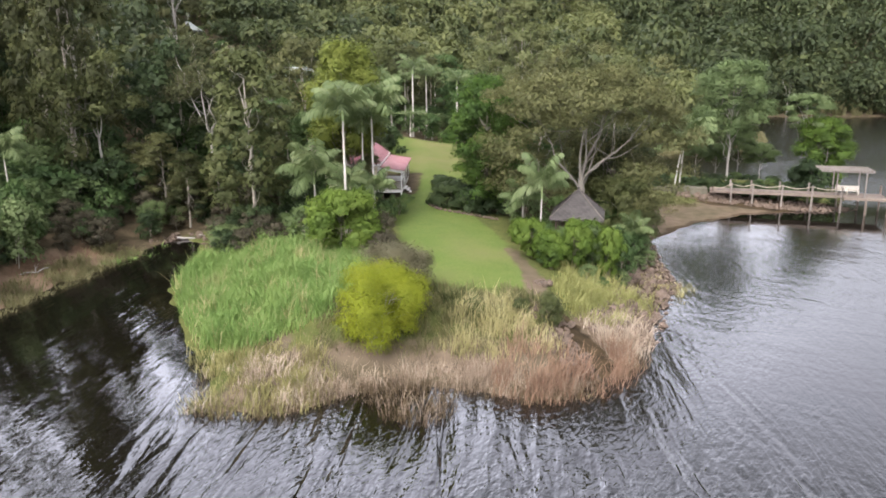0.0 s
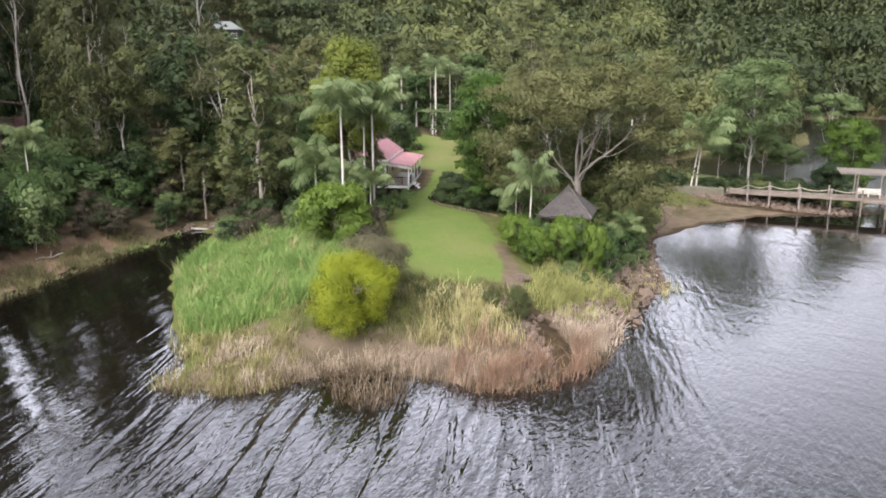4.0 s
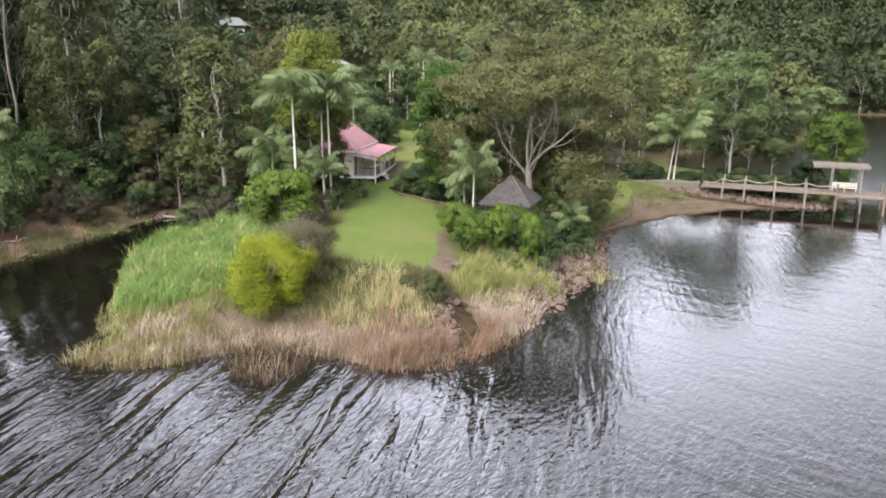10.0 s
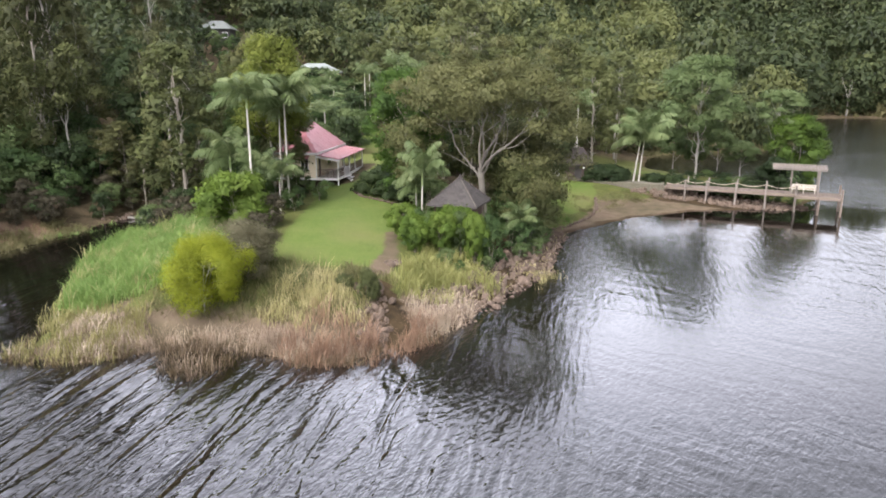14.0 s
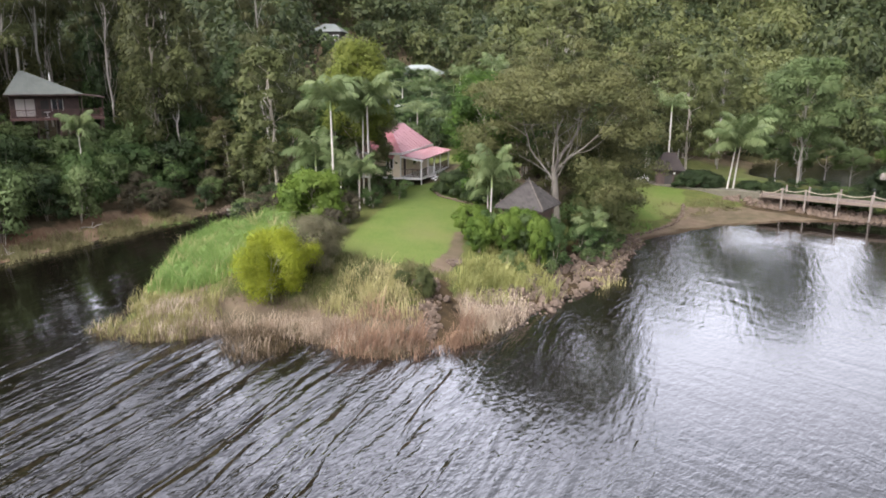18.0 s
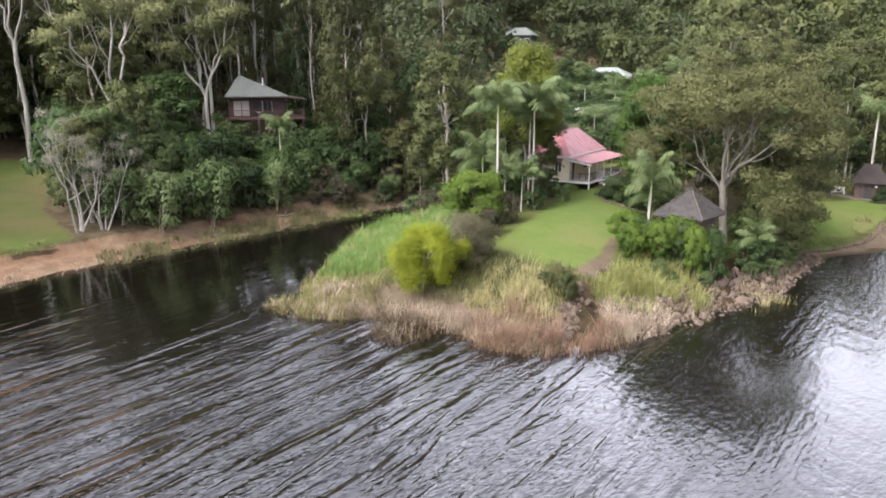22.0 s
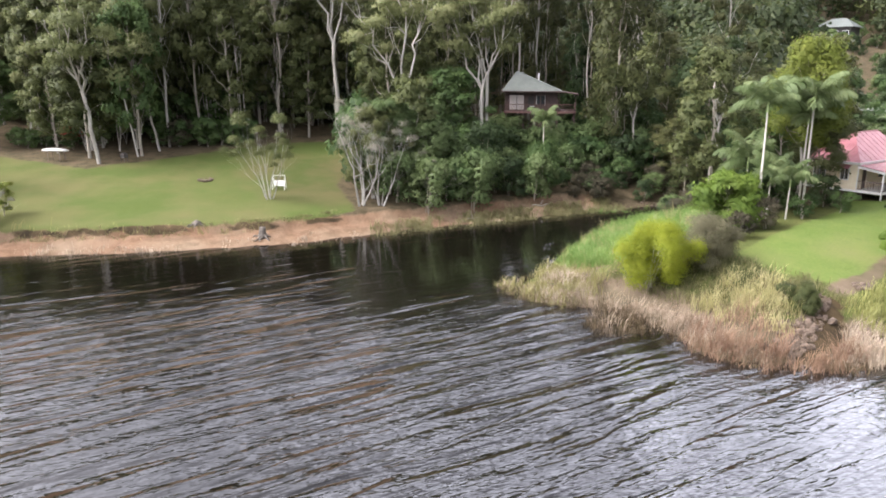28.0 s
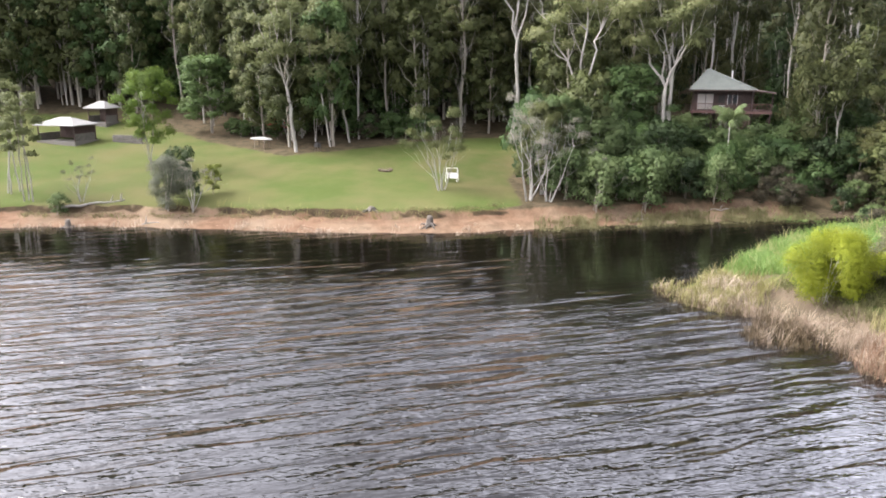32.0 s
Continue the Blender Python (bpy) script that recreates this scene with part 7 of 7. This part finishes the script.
blades("flattened_reeds", [(-19, 31.5), (-11, 31.6), (-6, 33.6), (-1, 33.9), (1.6, 37.5), (1, 40), (-4, 37.6), (-12, 36.6), (-18, 36.2)], 70, 0.2, 0.035, M_STRAW, "flattened pale reeds on the mud", "reeds", 58, bend=1.5, patch=-0.15)
blades("golden_grass", [(-9.6, 36.6), (-6.4, 35.2), (-3.2, 36.2), (-1.6, 38.4), (-3.2, 41.4), (-8.4, 41)], 85, 0.8, 0.04, M_GOLD, "tall golden-green grass tussocks", "grass", 53, bend=0.6, patch=-0.25, tuft=40, ragged=0.6, clump=1.4)
blades("golden_grass", [(-2.7, 43.0), (-0.8, 41.6), (1.4, 42.0), (3.4, 44.4), (4.2, 46.6), (3.4, 49.8), (0.6, 50.4), (-2.4, 49.8)], 110, 0.8, 0.04, M_LIME, "pale yellow-green grass by the rocks", "grass", 59, bend=0.6, patch=-0.3, water_ok=True, tuft=40, ragged=0.55, clump=1.4)
blades("rough_grass", [(-16.5, 35.4), (-6, 36.4), (-1.5, 40.5), (-2.5, 43.4), (-12, 43.4), (-15.5, 46), (-17, 40)], 80, 0.36, 0.045, M_SCRUB, "rough olive grass and scrub", "grass", 54, bend=0.6)
blades("dark_scrub", [(-11.5, 37), (-7, 39), (-3, 40), (-3, 42), (-8, 42.6), (-11.6, 42.8), (-13, 40)], 26, 0.7, 0.07, M_OLIVE, "dark low scrub at the lawn edge", "scrub", 72, bend=0.7, patch=0.0)
blades("bank_grass", [(-44.6, 30), (-40.8, 28), (-40.0, 45), (-38.5, 60), (-43.0, 60), (-43.6, 44)], 70, 0.5, 0.07, M_SCRUB, "rough pale grass on the muddy west bank", "grass", 55, bend=0.6, water_ok=True, patch=-0.45)
blades("shore_grass", [(-57, -22), (-55, -22), (-50, -3), (-44.5, 10), (-41.3, 20), (-41.3, 27), (-43, 27), (-46, 10), (-52, -3)], 22, 0.4, 0.05, M_STRAW, "tufts of dry grass along the west waterline", "grass", 60, bend=0.6, water_ok=True, patch=0.15)
blades("bank_grass", [(4, 48), (8.5, 54), (8.2, 64), (10, 68), (5, 66), (5, 56)], 20, 0.5, 0.04, M_GOLD, "rough grass among the bank rocks", "grass", 56, bend=0.6, patch=0.2)
blades("water_reeds", [(6.2, 47), (8.8, 52), (8.6, 54), (6.6, 51)], 26, 0.8, 0.04, M_GOLD, "tufts of reed standing in the shallows", "reeds", 61, water_ok=True, patch=0.0)

# ---------------------------------------------------------------- small things on the ground


def log(name, label, x, y, turn, length, radius, seed, rise=0.0, branches=2):
    """A bleached fallen trunk with broken side branches, lying on the bank."""
    rng = np.random.default_rng(seed)
    z = ground_at(x, y) + radius * 0.7
    root = thing(name, pose(x, y, z, 0, -rise, turn), label, "log")
    part_mesh("stem", join_tubes("stem", [limb(rng, (-length / 2, 0, 0), (length / 2, 0, 0), radius, radius * 0.4, 0.06, 7, 7)], M_DEAD), root)
    for k in range(branches):
        t = length * (0.1 + 0.35 * rng.random())
        part_mesh("branch", join_tubes("branch", [limb(rng, (t, 0, 0), (t + 0.5 * rng.random(), (rng.random() - 0.5) * 1.6, 0.3 + 0.6 * rng.random()), radius * 0.4, radius * 0.1, 0.1, 3, 5)], M_DEAD), root)
    return root


def stump(x, y, height, seed, size=1.0):
    """A weathered stump with spreading roots."""
    rng = np.random.default_rng(seed)
    root = thing("tree_stump", pose(x, y, ground_at(x, y)) @ Matrix.Scale(size, 4), "weathered grey stump with exposed roots on the bank", "stump")
    part_mesh("stem", join_tubes("stem", [tube([(0, 0, -0.3), (0, 0, 0.1), (0.03, 0, height * 0.6), (0.05, 0.02, height), (0.05, 0.02, height - 0.03)], [0.42, 0.32, 0.26, 0.22, 0.02], 9)], M_STUMP), root)
    for k in range(9):
        a = k * 0.7 + rng.random() * 0.5
        part_mesh("root", join_tubes("root", [limb(rng, (0, 0, 0.2), (math.cos(a) * 0.9, math.sin(a) * 0.9, -0.15), 0.12, 0.04, 0.15, 3, 5)], M_STUMP), root)
    return root


log("fallen_log", "bleached fallen log on the west bank", -59.2, -14.8, 96, 6.2, 0.17, 71, 4, 3)
log("fallen_log", "long bleached branch lying on the west bank", -54.0, -9.5, 60, 4.2, 0.09, 72, 6)
log("fallen_log", "grey driftwood at the head of the cove", -36.5, 65.8, 20, 4.0, 0.14, 73)
log("fallen_log", "bleached branch hanging over the cove bank", -43.6, 50, 40, 3.2, 0.08, 74, 10)
log("fallen_log", "bleached branch on the bank below the thicket", -42.6, 40, 70, 2.6, 0.07, 75, 12)
stump(-44.9, 18.4, 0.75, 81, 1.25)
stump(-48.8, 13.2, 0.3, 82, 1.1)
stump(-55.0, -16.5, 0.8, 83)

sw = thing("garden_swing", pose(-57.3, 24.2, ground_at(-57.3, 24.2), 0, 0, 60), "white garden swing seat on the west lawn", "seat")
sw.matrix_basis = sw.matrix_basis @ Matrix.Scale(0.9, 4)
for a in (-0.75, 0.75):
    part("leg", rod([(a, -0.6, 0), (a, 0, 1.75)], 0.035, 6), M_WHITE, sw)
    part("leg", rod([(a, 0.6, 0), (a, 0, 1.75)], 0.035, 6), M_WHITE, sw)
    part("hanger", rod([(a * 0.85, 0, 1.72), (a * 0.85, 0, 0.5)], 0.015, 5), M_WHITE, sw)
part("top_bar", rod([(-0.8, 0, 1.75), (0.8, 0, 1.75)], 0.035, 6), M_WHITE, sw)
part("seat", block(-0.68, -0.25, 0.46, 0.68, 0.25, 0.52, 0.01), M_WHITE, sw)
part("backrest", block(-0.68, 0.22, 0.55, 0.68, 0.28, 1.1, 0.01), M_WHITE, sw)


def ring_of_stones(name, label, x, y, radius, count, size, seed, ash=True):
    rng = np.random.default_rng(seed)
    root = thing(name, pose(x, y, ground_at(x, y)), label, "fire pit")
    for k in range(count):
        a = 2 * math.pi * k / count
        ob = new("stone", ROCKS[k % 7])
        ob.parent = root
        sc = size * (0.8 + 0.4 * rng.random())
        ob.matrix_basis = Matrix.LocRotScale((math.cos(a) * radius, math.sin(a) * radius, 0.05), Euler(rng.random(3) * 6), (sc, sc, sc))
    if ash:
        part("ash_bed", rod([(0, 0, -0.1), (0, 0, 0.05)], radius * 0.9, 12), M_ROCK, root, "dark ash bed")
    return root


ring_of_stones("fire_pit", "round fire pit ringed with stones on the west lawn", -63.5, 17.5, 0.8, 11, 0.35, 91)
ring_of_stones("fire_pit", "stone-ringed fire pit at the lawn edge", -3.4, 45.6, 0.55, 9, 0.38, 92)


def edging(name, label, line, gap, size, seed):
    """Stones set in a row along a bed."""
    rng = np.random.default_rng(seed)
    root = thing(name, Matrix.Identity(4), label, "edging", kind="structure")
    line = np.asarray(line, float)
    for p, q in zip(line[:-1], line[1:]):
        n = max(1, int(np.hypot(*(q - p)) / gap))
        for k in range(n):
            c = p + (q - p) * k / n + rng.normal(size=2) * 0.04
            ob = new("stone", ROCKS[int(rng.integers(0, 7))])
            ob.parent = root
            sc = size * (0.8 + 0.4 * rng.random())
            ob.matrix_basis = Matrix.LocRotScale((c[0], c[1], ground_at(*c) + 0.08), Euler((0, 0, rng.random() * 6)), (sc * 1.2, sc, sc))


edging("bed_edging", "low stone edging round the hedge bed", [(-13.6, 69), (-13.4, 67), (-12.2, 65.6), (-10, 65), (-7.6, 64.2), (-6.4, 63.6)], 0.4, 0.45, 93)
edging("lawn_edging", "dark stone edging of the small lawn", [(5.6, 66.8), (8, 70), (10.4, 76), (10.8, 80), (10.6, 84)], 0.42, 0.4, 94)

bn = thing("dark_barbecue", pose(-75.0, 10.4, ground_at(-75.0, 10.4), 0, 0, 30), "small dark barbecue stand under the gums", "barbecue")
part("box", block(-0.4, -0.3, 0.55, 0.4, 0.3, 0.95, 0.03), M_SHADE, bn)
part("hood", block(-0.38, -0.28, 0.95, 0.38, 0.28, 1.15, 0.08), M_SHADE, bn)
for a in (-0.34, 0.28):
    for b in (-0.24, 0.18):
        part("leg", block(a, b, 0, a + 0.06, b + 0.06, 0.55, 0.004), M_SHADE, bn)
blades("bank_edge_grass", [(-59, -22), (-53.6, -3), (-48.6, 10), (-46, 20), (-46.6, 27), (-47.4, 27), (-46.8, 20), (-49.4, 10), (-54.4, -3), (-59.8, -22)], 60, 0.24, 0.05, M_SCRUB, "grass overhanging the cut edge of the bank", "grass", 62, bend=0.8)
blades("cove_weeds", [(-41, 55), (-38.5, 55.5), (-35.5, 61), (-35.6, 63.5), (-38.6, 62.5)], 60, 0.28, 0.08, M_REED, "green water weeds in the cove", "weeds", 63, bend=0.9, water_ok=True, patch=0.0)

blades("reddish_reeds", [(-6.6, 32.6), (-4.2, 31.4), (-1.2, 32.6), (0.8, 34.8), (2.2, 38.4), (0.2, 38.6), (-2.2, 37.4), (-6, 36.4)], 95, 0.95, 0.035, M_REDSTRAW, "reddish-brown dry reeds at the corner of the point", "reeds", 64, bend=0.6, water_ok=True, patch=-0.4, tuft=30, ragged=0.7, clump=1.2)
blades("beach_grass", [(7.5, 78), (10.5, 77), (15, 83.5), (22, 86.6), (20, 88.6), (12, 88), (9, 85)], 70, 0.2, 0.05, M_SCRUB, "thin grass spreading over the upper beach", "grass", 65, bend=0.8, patch=0.05)

blades("neck_grass", [(4.8, 67.6), (7.2, 68.8), (8.8, 72.6), (8.2, 74.4), (5.6, 73.0), (4.4, 70)], 30, 0.7, 0.05, M_REED, "yellow-green grass tussocks below the small lawn", "grass", 70, bend=0.7, tuft=26, ragged=0.6, clump=0.9)
blades("inlet_bank_grass", [(20, 136), (28, 146), (43, 152), (54, 172), (62, 200), (57, 203), (50, 177), (40, 158), (24, 152), (16, 140)], 40, 0.5, 0.16, M_SCRUB, "rough grass and rushes along the inlet bank", "grass", 66, bend=0.6, water_ok=True)
blades("far_bank_scrub", [(60, 200), (83, 276), (150, 268), (420, 255), (420, 266), (150, 280), (80, 288), (56, 210)], 1.6, 3.0, 1.0, M_SCRUB, "dark scrub along the far lake shore", "scrub", 67, bend=0.5, water_ok=True)

blades("reed_stems", GREEN_REED, 7, 0.95, 0.04, M_GOLD, "pale dry stems among the green reeds", "reeds", 68, bend=0.5, water_ok=True)
blades("bank_wisps", [(-58.4, -10), (-55, -8.5), (-52.4, 0), (-49, 8), (-46.2, 16), (-47.4, 16), (-51, 8), (-56, -2)], 6, 0.7, 0.04, M_GOLD, "pale grass wisps on the edge of the west bank", "grass", 69, bend=0.5, patch=0.2)
